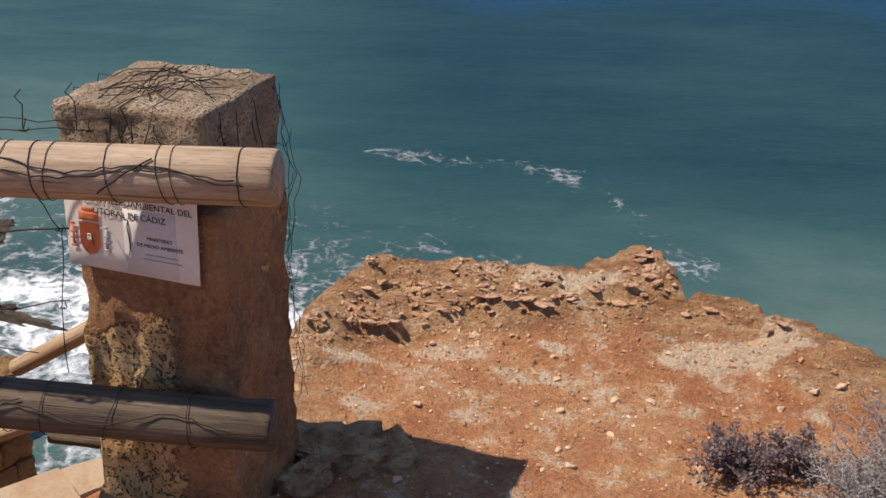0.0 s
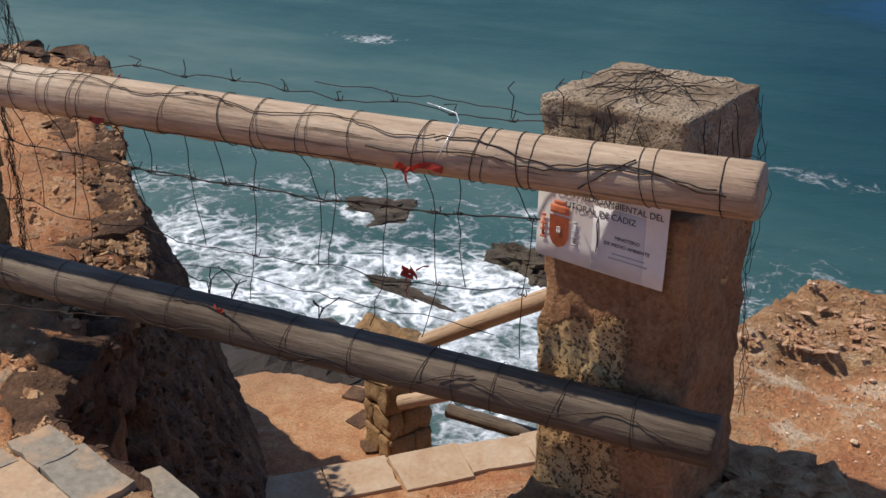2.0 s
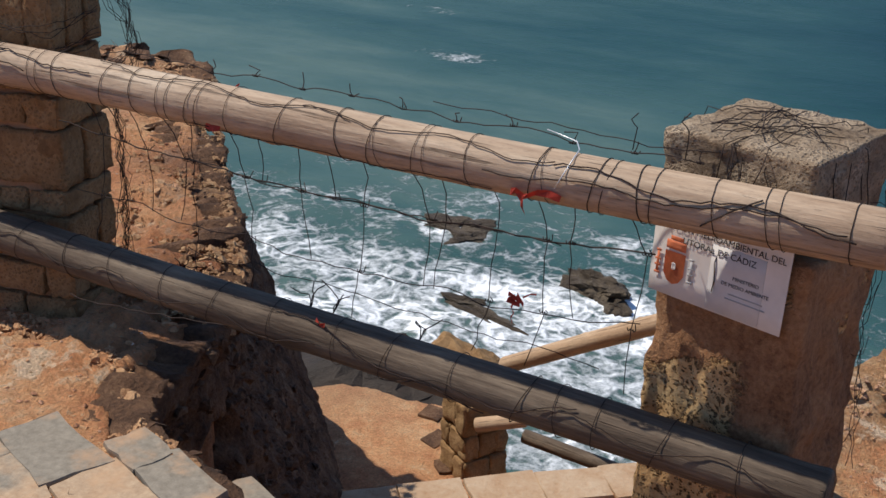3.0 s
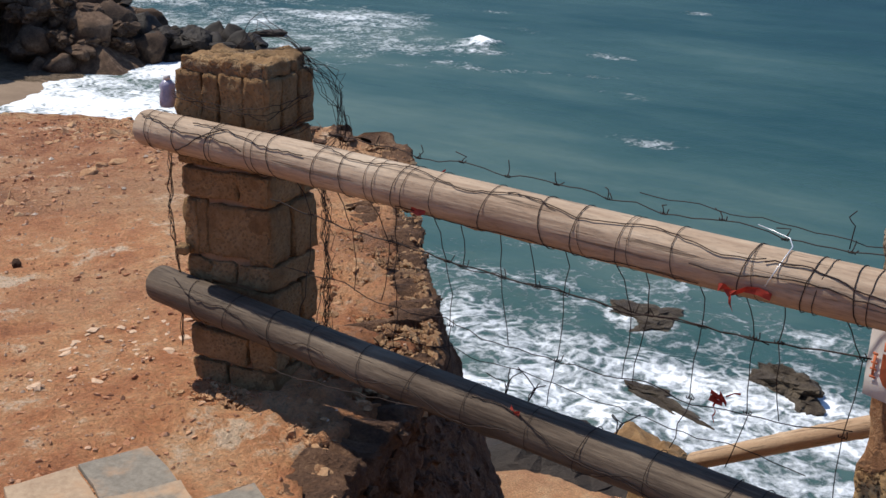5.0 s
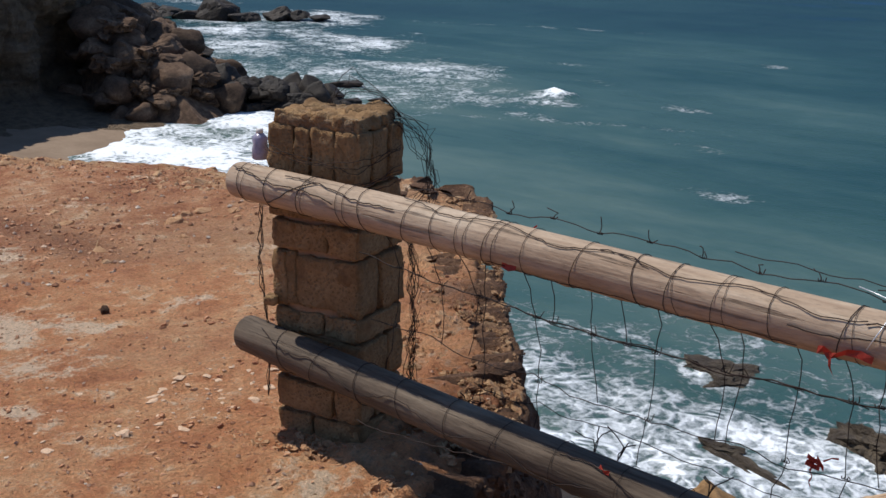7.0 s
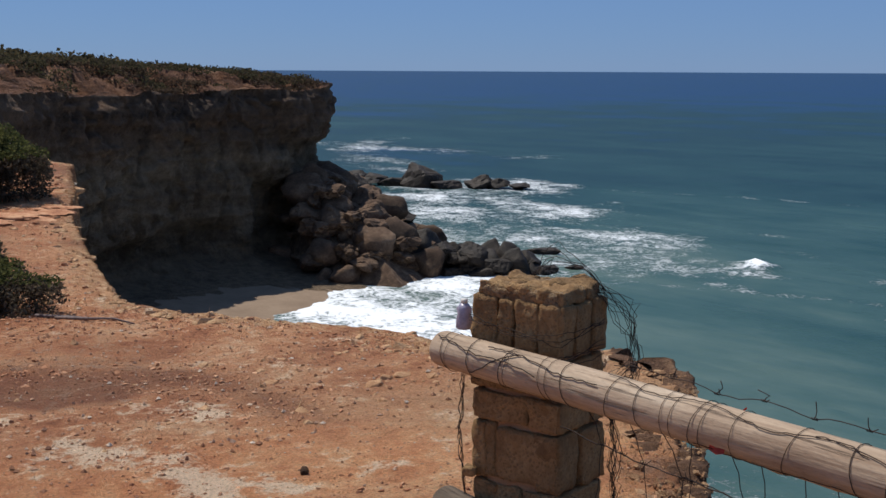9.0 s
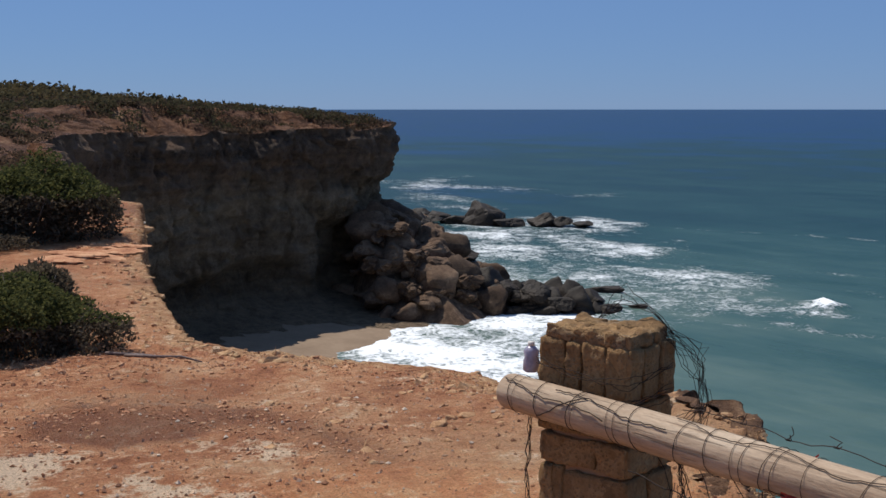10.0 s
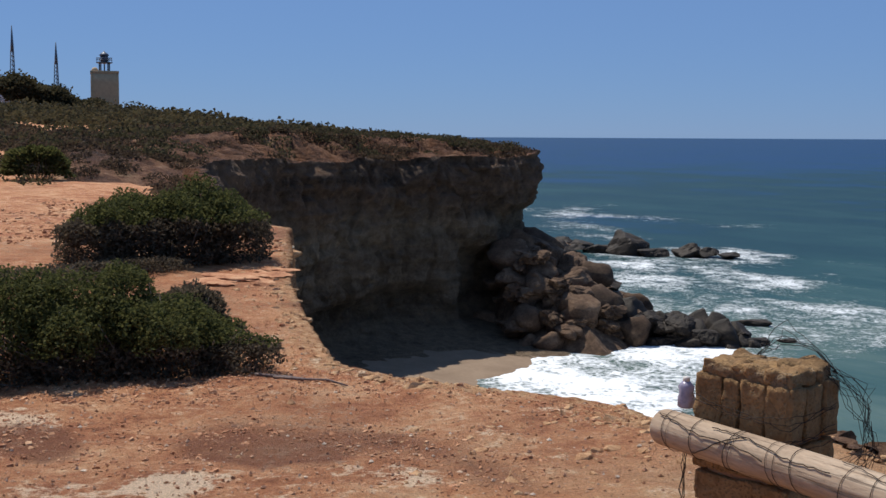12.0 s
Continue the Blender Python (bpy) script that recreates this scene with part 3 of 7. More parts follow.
def log_mesh(length, r0, r1, seed, rings=70, sides=28):
    """A peeled pole along x with knots, flats and chamfered ends."""
    bm = bmesh.new()
    rnd = random.Random(seed)
    knots = [(rnd.uniform(0, length), rnd.uniform(0, math.tau), rnd.uniform(0.003, 0.007)) for _ in range(int(length * 5))]
    loops = []
    xs = [0.0, 0.004] + [0.012 + (length - 0.024) * k / rings for k in range(rings + 1)] + [length - 0.004, length]
    for n, x in enumerate(xs):
        r = r0 + (r1 - r0) * x / length
        if n in (0, len(xs) - 1):
            r *= 0.93
        elif n in (1, len(xs) - 2):
            r *= 0.975
        cy, cz = 0.006 * math.sin(x * 1.7 + seed), 0.005 * math.sin(x * 2.3 + seed * 2)
        ring = []
        for k in range(sides):
            a = math.tau * k / sides
            d = 1 + 0.02 * noise.noise(Vector((x * 2.5, math.cos(a) * 1.5 + seed, math.sin(a) * 1.5)))
            rr = r * d
            for kx, ka, kh in knots:
                e = (x - kx) ** 2 / 0.0006 + (1 - math.cos(a - ka)) * 14
                if e < 6:
                    rr += kh * math.exp(-e)
            ring.append(bm.verts.new((x, cy + rr * math.cos(a), cz + rr * math.sin(a))))
        loops.append(ring)
    for a, b in zip(loops, loops[1:]):
        for k in range(sides):
            bm.faces.new((a[k], b[k], b[(k + 1) % sides], a[(k + 1) % sides]))
    bm.faces.new(loops[0])
    bm.faces.new(loops[-1][::-1])
    return bm


def along(a, b):
    """The pose that lays local x from a to b."""
    a, b = Vector(a), Vector(b)
    return Matrix.Translation(a) @ (b - a).to_track_quat("X", "Z").to_matrix().to_4x4()


def graded(stops):
    """Line places from (from, to, step) stretches, laid end to end."""
    out = [stops[0][0]]
    for lo, hi, step in stops:
        n = max(1, round(abs(hi - lo) / step))
        out += [lo + (hi - lo) * (k + 1) / n for k in range(n)]
    return np.array(out)


# ---- the land ----
COAST = [(40, -6), (9, -2.5), (4.2, -0.6), (2.6, 0.52), (1.76, 0.99), (1.55, 1.15), (1.42, 1.23), (1.30, 1.28), (1.21, 1.29), (1.15, 1.50), (1.06, 1.57), (0.97, 1.52), (0.86, 1.45), (0.67, 1.43), (0.47, 1.48), (0.29, 1.45), (0.12, 1.41), (0.02, 1.18), (-0.08, 0.98), (-0.12, 0.6),
         (-0.36, 0.3), (-0.42, -0.3), (-0.55, -0.75), (-1.08, -0.58), (-1.18, -0.44), (-1.44, -0.42), (-1.68, -0.39), (-1.85, -0.22), (-1.89, 0.02), (-1.97, 0.28), (-2.14, 0.56), (-2.32, 0.79), (-2.72, 1.17), (-3.33, 1.88), (-3.98, 2.61), (-4.50, 3.2),
         (-5.3, 3.35), (-6.3, 2.95), (-7.4, 3.3), (-8.6, 2.8), (-9.9, 2.35), (-10.9, 2.3), (-13.3, 2.98), (-16.6, 4.05), (-20.2, 5.45), (-24, 7.0), (-26.5, 6.9), (-34, 7.8), (-40, 9.5), (-54, 13.5), (-68.2, 21.7), (-73.2, 28.9), (-75.9, 36.6), (-77.0, 44.3), (-77.6, 48.2), (-80.3, 50.3), (-99.0, 52.0), (-150, 56), (-330, 90), (-330, -200), (40, -200)]
GULLY = [(-1.7, -0.9), (-0.3, -0.9), (-0.05, 0.9), (-1.3, 3.25), (-2.2, 2.95), (-2.6, 3.75), (-3.2, 4.45), (-4.1, 4.3), (-4.7, 3.6), (-3.0, 2.0), (-1.7, 0.0)]


def top_height(x, y):
    """The plateau without its edges."""
    x, y = np.asarray(x, float), np.asarray(y, float)
    z = np.interp(x, [-330, -79, -64, -24, -16, -11, -7, -4, -2.6, -1.0, 0.3, 3, 12], [1.6, 1.5, 0.7, -0.1, -0.3, -0.4, -0.2, 0.0, 0.09, 0.10, -0.015, 0.02, 0.1])
    # the headland: bare earth, a low broken ledge, then crust up to the edge
    near = smooth(x, -0.3, 0.1)
    z = z + near * (0.03 * smooth(y, 0.60, 1.15 - 0.2 * smooth(x, 1.1, 1.8)) + 0.10 * smooth(y + 0.6 * np.maximum(x - 1.10, 0), 1.0, 1.45))
    # towards the lighthouse the land rises
    far = np.hypot(x - 0.4, y + 2.5)
    slope = (y + 2.6) / np.maximum(0.4 - x, 1.0)
    rise = np.interp(slope, [0.15, 0.215, 0.33, 0.383, 0.44, 0.493, 0.55, 0.615], [0.0200, 0.0180, 0.0142, 0.0112, 0.0076, 0.0042, 0.0016, -0.0010])
    hill = 0.75 + rise * far * (0.86 + 0.14 * smooth(far, 90, 190))
    k = smooth(far, 74, 104) * (x < -30)
    return z * (1 - k) + hill * k


def gully_height(x, y):
    u = (x + 2.6) * -0.673 + (y - 2.2) * 0.74
    bank = -1.98 + 0.62 * np.maximum(0, -u - 0.3)
    return np.where(u > 0.2, -2.62, np.minimum(bank, -0.05))


def ledge_line(x):
    return np.interp(x, [-0.1, 0.03, 0.19, 0.33, 0.52, 0.68, 0.88, 1.07, 1.3, 1.5], [0.98, 1.04, 1.09, 1.14, 1.21, 1.235, 1.27, 1.31, 1.22, 1.12])


def ground_height(x, y):
    x, y = np.asarray(x, float), np.asarray(y, float)
    near = smooth(np.hypot(x, y), 40, 12)
    d = inside_by(x, y, COAST)
    d = d + near * smooth(x, -7, -5.5) * ((0.03 + 0.01 * smooth(x, -0.4, -0.6)) * rugged(x * 2.2, y * 2.2, 0, 4, 3) + (0.025 + 0.02 * smooth(x, -0.4, -0.6)) * rugged(x * 8, y * 8, 0, 3, 5)) + (1 - near) * 0.8 * rugged(x * 0.3, y * 0.3, 0, 4, 4)
    d = d - 5.0 * smooth(x, -36, -46)
    top = top_height(x, y)
    rim = smooth(d, 1.0, 0.0) * smooth(d, -0.4, 0.05)
    top = top + 0.045 * rugged(x * 0.9, y * 0.9, 0, 3, 11) + 0.022 * rugged(x * 5, y * 5, 0, 5, 13) * near
    ledge = np.abs(rugged(x * 4.5 + 0.5 * y, y * 9, 0, 4, 17))
    top = top + rim * near * (0.3 + 0.7 * smooth(x, -6.2, -5.2)) * (0.35 + 0.65 * smooth(x, -0.3, -0.5)) * (0.05 * rugged(x * 7, y * 9, 0, 4, 19) + 0.11 * (0.35 - ledge))
    top = top + 0.010 * rugged(x * 16, y * 16, 0, 3, 14) * near
    top = top + 0.06 * np.exp(-((x - 1.08) ** 2 / 0.03 + (y - 1.42) ** 2 / 0.03)) + 0.10 * np.exp(-((x + 4.9) ** 2 / 0.25 + (y - 2.95) ** 2 / 0.12))
    # the headland's ledge: recessed foot, ragged front, bedded crust above
    on = smooth(x, -0.25, 0.0) * smooth(x, 1.9, 1.3)
    front = y - ledge_line(x) + 0.05 * rugged(x * 4, y * 4, 0, 3, 15) + 0.02 * rugged(x * 14, y * 14, 0, 2, 16)
    top = top + on * (0.030 * smooth(front, -0.005, 0.02) - 0.022 * smooth(front, -0.09, -0.03) * smooth(front, 0.02, -0.005) * smooth(rugged(x * 5, 3.3, 0, 2, 18), -0.3, 0.3))
    beds = rugged(x * 2.4 + 1.5 * y, y * 11, 0, 4, 24) * 3.0
    top = top + on * smooth(front, 0.0, 0.08) * 0.016 * (smooth(beds - np.floor(beds), 0.35, 0.5) - 0.5 + 0.8 * rugged(x * 12, y * 16, 0, 3, 25))
    lumps = smooth(x, 0.55, 0.1) * smooth(y, 0.75, 1.0) * on
    top = top + lumps * (0.05 * np.abs(rugged(x * 7, y * 9, 0, 4, 26)) - 0.02)
    fall = np.where(d < 0, -d, 0)
    paved = smooth(x, -2.45, -2.25) * smooth(x, -0.9, -1.05) * smooth(y, -0.30, -0.40)
    top = top * (1 - paved) + 0.110 * paved
    steep = np.interp(x, [-9, -6, -5, -4.6, -1.2, -0.7], [14.0, 8.0, 8.0, 40.0, 40.0, 2.6])
    top = top - 1.6 * smooth(d, 6, 0) * smooth(x, -46, -60)
    z = top - steep * fall - 1.2 * smooth(fall, 0.0, 0.25)
    g = inside_by(x, y, GULLY) + 0.08 * rugged(x * 3, y * 3, 0, 3, 21)
    zg = gully_height(x, y) + 0.025 * rugged(x * 3, y * 3, 0, 4, 23) - 2.2 * np.where(g < 0, -g, 0)
    return np.maximum(np.maximum(z, zg), SEA - 1.5), d


def land(name, xs, ys, surface):
    gx, gy = np.meshgrid(xs, ys, indexing="ij")
    z, d = ground_height(gx, gy)
    pale = 0.14 + 0.34 * rugged(gx * 1.6, gy * 2.2, 0, 4, 31) + 0.13 * smooth(gx, -0.3, 0.1)
    for px, py, sx, sy, k in ((1.36, 1.03, 0.19, 0.06, 1.7), (0.78, 1.09, 0.06, 0.025, 1.2), (0.72, 0.90, 0.12, 0.02, 0.5), (0.83, 1.36, 0.22, 0.035, 1.1), (0.62, 1.40, 0.16, 0.02, 0.5), (0.20, 0.66, 0.06, 0.03, 1.1), (0.12, 0.92, 0.12, 0.03, 0.6), (0.42, 1.02, 0.12, 0.025, 0.6), (0.5, 0.66, 0.05, 0.03, 0.5), (1.55, 0.75, 0.08, 0.04, 0.5), (-5.0, 0.07, 0.45, 0.16, 0.6), (-4.46, -0.05, 0.3, 0.10, 0.5), (-4.2, -0.39, 0.3, 0.10, 0.5), (-3.5, -0.5, 0.25, 0.08, 0.45), (-5.6, -0.2, 0.5, 0.2, 0.5), (-6.63, -0.55, 0.3, 0.35, 0.8), (-5.97, 0.74, 0.25, 0.15, 0.7), (-9.63, -1.1, 0.5, 0.3, 0.6), (-4.34, 0.25, 0.28, 0.14, 0.55), (-4.66, -0.05, 0.20, 0.15, 0.4), (-3.95, -0.2, 0.35, 0.2, 0.35),
                              (-3.8, -0.6, 0.2, 0.2, 0.4), (-4.2, 0.8, 0.15, 0.12, 0.3), (-2.75, 0.1, 0.14, 0.16, 0.4), (-2.15, -0.2, 0.25, 0.10, 0.45), (-3.4, 0.42, 0.12, 0.12, 0.35), (-6.5, -0.7, 0.35, 0.2, 0.5), (-6.7, -1.3, 0.4, 0.25, 0.5), (-9.0, -1.0, 0.6, 0.3, 0.4), (-6.0, 0.6, 0.4, 0.2, 0.3)):
        pale += k * np.exp(-((gx - px) / sx) ** 2 - ((gy - py) / sy) ** 2)
    damp = 0.12 * rugged(gx * 0.6, gy * 0.6, 0, 3, 37)
    damp = damp + 0.46 * smooth(gx, -10.5, -13.0) * smooth(gx, -27, -23) * (0.8 + 0.9 * rugged(gx * 0.5, gy * 0.8, 0, 3, 39))
    for px, py, sx, sy, k in ((-8.4, -1.1, 0.7, 0.25, 0.7), (-7.53, 0.0, 0.5, 0.30, 0.95), (-7.16, 0.42, 0.45, 0.22, 0.9), (-7.0, 0.15, 0.3, 0.3, 0.5), (-8.63, -1.2, 0.7, 0.4, 0.8), (-8.2, 0.25, 0.9, 0.5, 0.35), (-2.2, 0.8, 0.5, 0.6, 0.6), (-3.0, 1.7, 0.7, 0.6, 0.6), (-2.0, 0.1, 0.3, 0.4, 0.3), (-8.6, 1.3, 1.6, 0.7, 0.36), (-7.3, 0.7, 0.9, 0.5, 0.32), (-5.2, 0.9, 0.7, 0.4, 0.25), (-6.4, 1.2, 0.7, 0.3, 0.35), (-7.2, 1.0, 0.4, 0.2, 0.35), (-5.6, 1.1, 0.6, 0.2, 0.25)):
        damp += k * np.exp(-((gx - px) / sx) ** 2 - ((gy - py) / sy) ** 2)
    crust = smooth(d, 0.75, -0.05) * 0.75 + 0.28 * rugged(gx * 1.5, gy * 5.0, 0, 4, 41)
    crust = crust - 0.5 * smooth(gx, -1.3, -1.8) * smooth(gx, -7, -4.5) + 0.35 * smooth(gy - ledge_line(gx), -0.12, 0.05) * smooth(gx, -0.2, 0.0) * smooth(gx, 3, 2)
    dust = smooth(gx, -3.4, -7.0) * 0.9 - 0.2 * smooth(gx, -4, -2)
    me = grid_mesh(name, xs, ys, z, (("pale", pale), ("damp", damp), ("crust", crust), ("dust", dust)))
    return part(name, me, surface)


def ground_at(x, y):
    return float(ground_height(np.array([x]), np.array([y]))[0][0])


ground = land("ground", graded([(-34, -26, 0.3), (-26, -13, 0.14), (-13, -6, 0.06), (-6, -3, 0.03), (-3, 2.2, 0.02), (2.2, 3.2, 0.04), (3.2, 8, 0.12), (8, 40, 2.0)]),
              graded([(-40, -6, 1.5), (-6, -2.4, 0.12), (-2.4, -0.6, 0.04), (-0.6, 2.2, 0.02), (2.2, 4.8, 0.03), (4.8, 9, 0.15), (9, 12, 0.5)]), EARTH)
tagged(ground, "red-orange sandy earth with pale stony patches and pebbles", "ground", kind="structure")
headland = land("headland_ground", graded([(-330, -130, 2.5), (-130, -34, 0.8)]), graded([(-60, -10, 2.0), (-10, 60, 0.8), (60, 95, 2.0)]), EARTH)
tagged(headland, "distant reddish plateau above the bay", "ground", kind="structure")

# ---- the gully's wall ----
GULLY_RIM = [(-0.98, -0.60), (-1.14, -0.48), (-1.24, -0.41), (-1.46, -0.36), (-1.64, -0.32), (-1.76, -0.20), (-1.79, 0.02), (-1.87, 0.30), (-2.05, 0.58), (-2.24, 0.84), (-2.63, 1.22), (-3.23, 1.92), (-3.88, 2.64), (-4.38, 3.20), (-5.3, 3.4)]


def gully_wall():
    """Undercut earth and conglomerate, with a broken lip and hollows."""
    pts = np.array(GULLY_RIM, float)
    seg = np.r_[0, np.cumsum(np.hypot(*np.diff(pts, axis=0).T))]
    s = np.arange(0, seg[-1], 0.018)
    px, py = np.interp(s, seg, pts[:, 0]), np.interp(s, seg, pts[:, 1])
    k = np.ones(15) / 15
    px, py = (np.convolve(np.pad(a, 7, "edge"), k, "valid") for a in (px, py))
    tx, ty = np.gradient(px), np.gradient(py)
    ln = np.hypot(tx, ty)
    ox, oy = ty / ln, -tx / ln
    top = ground_height(px - ox * 0.20, py - oy * 0.20)[0] + 0.004
    v = np.r_[np.linspace(0, 1, 150), np.ones(5)]
    S, V = np.meshgrid(s, v, indexing="ij")
    low = -2.75
    Z = low + (top[:, None] - low) * V
    depth = top[:, None] - Z
    out = 0.015 + 0.60 * smooth(depth, 0.30, 2.5) - 0.08 * smooth(depth, 0.06, 0.22) * smooth(depth, 1.1, 0.4)
    out = out + 0.06 * rugged(S * 1.6, Z * 1.9, 0, 4, 91) + 0.035 * rugged(S * 6, Z * 7, 0, 5, 93) + 0.025 * rugged(S * 22, Z * 24, 0, 4, 94) + 0.03 * np.abs(rugged(S * 3.0, Z * 9, 0, 4, 95))
    out = out - 0.22 * smooth(rugged(S * 2.1, Z * 2.4, 0, 3, 97), 0.22, 0.5)
    back = np.r_[np.zeros(150), 0.03, 0.06, 0.10, 0.14, 0.18][None, :]
    out = out - back
    Z = Z + np.where(back > 0, 0.03 * rugged(S * 7, back * 9, 0, 4, 99) - 0.08 * back, 0) + 0.03 * rugged(S * 5, Z * 3, 0, 3, 98) * smooth(depth, 0.4, 0.0)
    points = np.stack([px[:, None] + ox[:, None] * out, py[:, None] + oy[:, None] * out, Z], -1)
    return sheet_mesh("gully_wall", points), points


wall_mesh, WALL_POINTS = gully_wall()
# the wall's dark brown carries the shade it stands in
tagged(part("gully_wall", wall_mesh, SHADED_BANK), "undercut earth and conglomerate wall of the gully, shade in its brown", "earth bank", kind="structure")

# ---- the cliff across the bay ----
RIM = [(-34, 7.7), (-40, 9.7), (-48, 11.7), (-59.4, 15.3), (-64.9, 18.7), (-69.3, 22.9), (-73.3, 28.9), (-75.1, 33.3), (-76.2, 37.1), (-76.9, 41.0), (-77.6, 43.6), (-78.2, 45.4), (-79.3, 47.2), (-81.4, 48.7), (-86.5, 50.3), (-99.0, 52.3), (-132.0, 57.5), (-165.0, 62.4)]


def bay_cliff():
    pts = np.array(RIM, float)
    seg = np.r_[0, np.cumsum(np.hypot(*np.diff(pts, axis=0).T))]
    s = np.r_[np.arange(0, 26, 0.35), np.arange(26, 80, 0.16), np.arange(80, seg[-1], 0.9)]
    px, py = np.interp(s, seg, pts[:, 0]), np.interp(s, seg, pts[:, 1])
    k = np.ones(9) / 9
    px, py = (np.convolve(np.pad(a, 4, "edge"), k, "valid") for a in (px, py))
    tx, ty = np.gradient(px), np.gradient(py)
    ln = np.hypot(tx, ty)
    ox, oy = ty / ln, -tx / ln
    flip = np.where(ox * 0.8 + oy * 0.6 < 0, -1, 1)
    ox, oy = ox * flip, oy * flip
    top = top_height(px, py) * smooth(s, 44, 24) + 0.15 * smooth(s, 24, 44) + 0.75 * smooth(py, 44, 50) - 0.5 * smooth(s, 34, 20) * smooth(s, 16, 26)
    top = top + 0.35 * rugged(s * 0.35, 0, 0, 4, 50) * smooth(s, 24, 40)
    back_z = top_height(px - 8.0, py - 2.0)
    v = np.r_[np.linspace(0, 1, 95), np.ones(23)]
    S, V = np.meshgrid(s, v, indexing="ij")
    Z = (SEA - 1.2) + (top[:, None] - SEA + 1.2) * V
    out = 1.0 + 0.9 * rugged(S * 0.16, Z * 0.16, 0, 4, 51) + 0.6 * rugged(S * 0.6, Z * 0.9, 0, 5, 53) + 0.5 * np.abs(rugged(S * 0.22, Z * 1.9, 0, 4, 55)) - 0.5 * smooth(np.abs(rugged(S * 0.5, Z * 0.3, 0, 3, 59)), 0.12, 0.0)
    out = (out - 0.5) * (0.15 + 0.85 * smooth(S, 22, 42)) + 0.5 + 0.3 * rugged(S * 0.35, Z * 0.12, 0, 3, 58) * smooth(S, 26, 42)
    out = np.maximum(out, 0.45)
    out += 0.55 * smooth(V, 0.70, 0.93) - (0.5 + 0.6 * rugged(S * 0.9, 0, 0, 4, 52)) * smooth(V, 0.90 + 0.05 * rugged(S * 0.5, 0, 0, 3, 54), 1.0)
    out += 0.28 * rugged(S * 1.6, Z * 2.2, 0, 4, 62)
    # foot spread over the sand, dark rock standing for the cliff's shade there
    out += 1.2 * smooth(V, 0.24, 0.08) + 14.0 * smooth(V, 0.19, 0.03) ** 1.7 * smooth(S, 10, 24)
    end = line_by(px, py, [(-77.6, 47.0), (-78.7, 48.7)])
    out -= 2.0 * (np.exp(-(end / 3.0) ** 2))[:, None] * smooth(Z, -3.0, -4.4)
    cave = lambda x0, y0, w, z0, z1, deep: deep * (np.exp(-(np.hypot(px - x0, py - y0) / w) ** 4))[:, None] * smooth(Z, z0 - 0.7, z0 + 0.6) * smooth(Z, z1 + 0.8, z1 - 0.6)
    out -= cave(-77.0, 42.5, 2.2, -12.3, -6.6, 1.9) + cave(-75.5, 34.4, 3.4, -11.4, -9.0, 1.6) + cave(-73.2, 28.9, 4.0, -12.8, -9.7, 1.7) + cave(-77.3, 44.8, 1.0, -10.1, -6.7, 2.1)
    steps_back = np.r_[0.25, 0.5, np.arange(1.0, 9.1, 0.4)]
    back = np.r_[np.zeros(95), steps_back][None, :]
    out = out - back
    climb = smooth(back + 1.2 * rugged(S * 0.25, back * 0.4, 0, 3, 56), 0.3, 5.5)
    crumble = 0.22 * rugged(S * 1.3, back * 1.4, 0, 3, 64) + 0.5 * rugged(S * 0.35, back * 0.5, 0, 5, 57) - 0.45 * smooth(np.abs(rugged(S * 0.45, back * 0.2, 0, 3, 60)), 0.14, 0.0)
    Z = Z + np.where(back > 0, climb * (back_z - top + 0.25)[:, None] + crumble * smooth(back, 0, 0.8) * smooth(S, 20, 34) * smooth(back, 9, 6), 0)
    Z = Z - np.where(back > 0.3, 2.0 * smooth(S, 26, 12), 0)
    P = np.stack([px[:, None] + ox[:, None] * out, py[:, None] + oy[:, None] * out, Z], -1)
    return sheet_mesh("bay_cliff", P[:, :95]), sheet_mesh("cliff_top", P[:, 94:]), P[:, 95:]


face, ledge_top, RIM_SHEET = bay_cliff()
tagged(part("cliff_top", ledge_top, ERODED), "reddish eroded earth along the cliff rim", "cliff top", kind="structure")
cliff = tagged(part("bay_cliff", face, CLIFF), "tall shaded brown sea cliff with hollows and an overhanging rim", "cliff", kind="structure")

# ---- the mound under the fallen blocks ----


def mound_height(x, y):
    x, y = x + 5.1, y - 2.3
    crest = np.interp(y, [39, 41, 43.5, 45.5, 47.7, 49.5, 52, 55], [-11.5, -8.2, -6.9, -8.2, -9.8, -11.6, -12.9, -13.8])
    mid = np.interp(y, [40, 44, 50, 55], [-72.5, -70.5, -67.5, -64.5])
    away = (y + 2.3 + 2.57) / (0.35 - (x - 5.1))
    return crest - 9.0 * smooth(away, 0.625, 0.570) - 0.62 * np.maximum(np.abs(x - mid) - 0.6, 0) * np.where(x < mid, 0.35, 1.0) + 0.5 * rugged(x * 0.6, y * 0.6, 0, 4, 65)


def mound():
    xs, ys = np.arange(-82, -62, 0.3), np.arange(41, 60, 0.3)
    x, y = np.meshgrid(xs, ys, indexing="ij")
    return grid_mesh("talus_mound", xs, ys, np.maximum(mound_height(x, y), SEA - 1.5))


tagged(part("talus_mound", mound(), BOULDER), "dark brown rubble mound under the fallen blocks", "rubble mound", kind="structure")

# ---- the beach ----


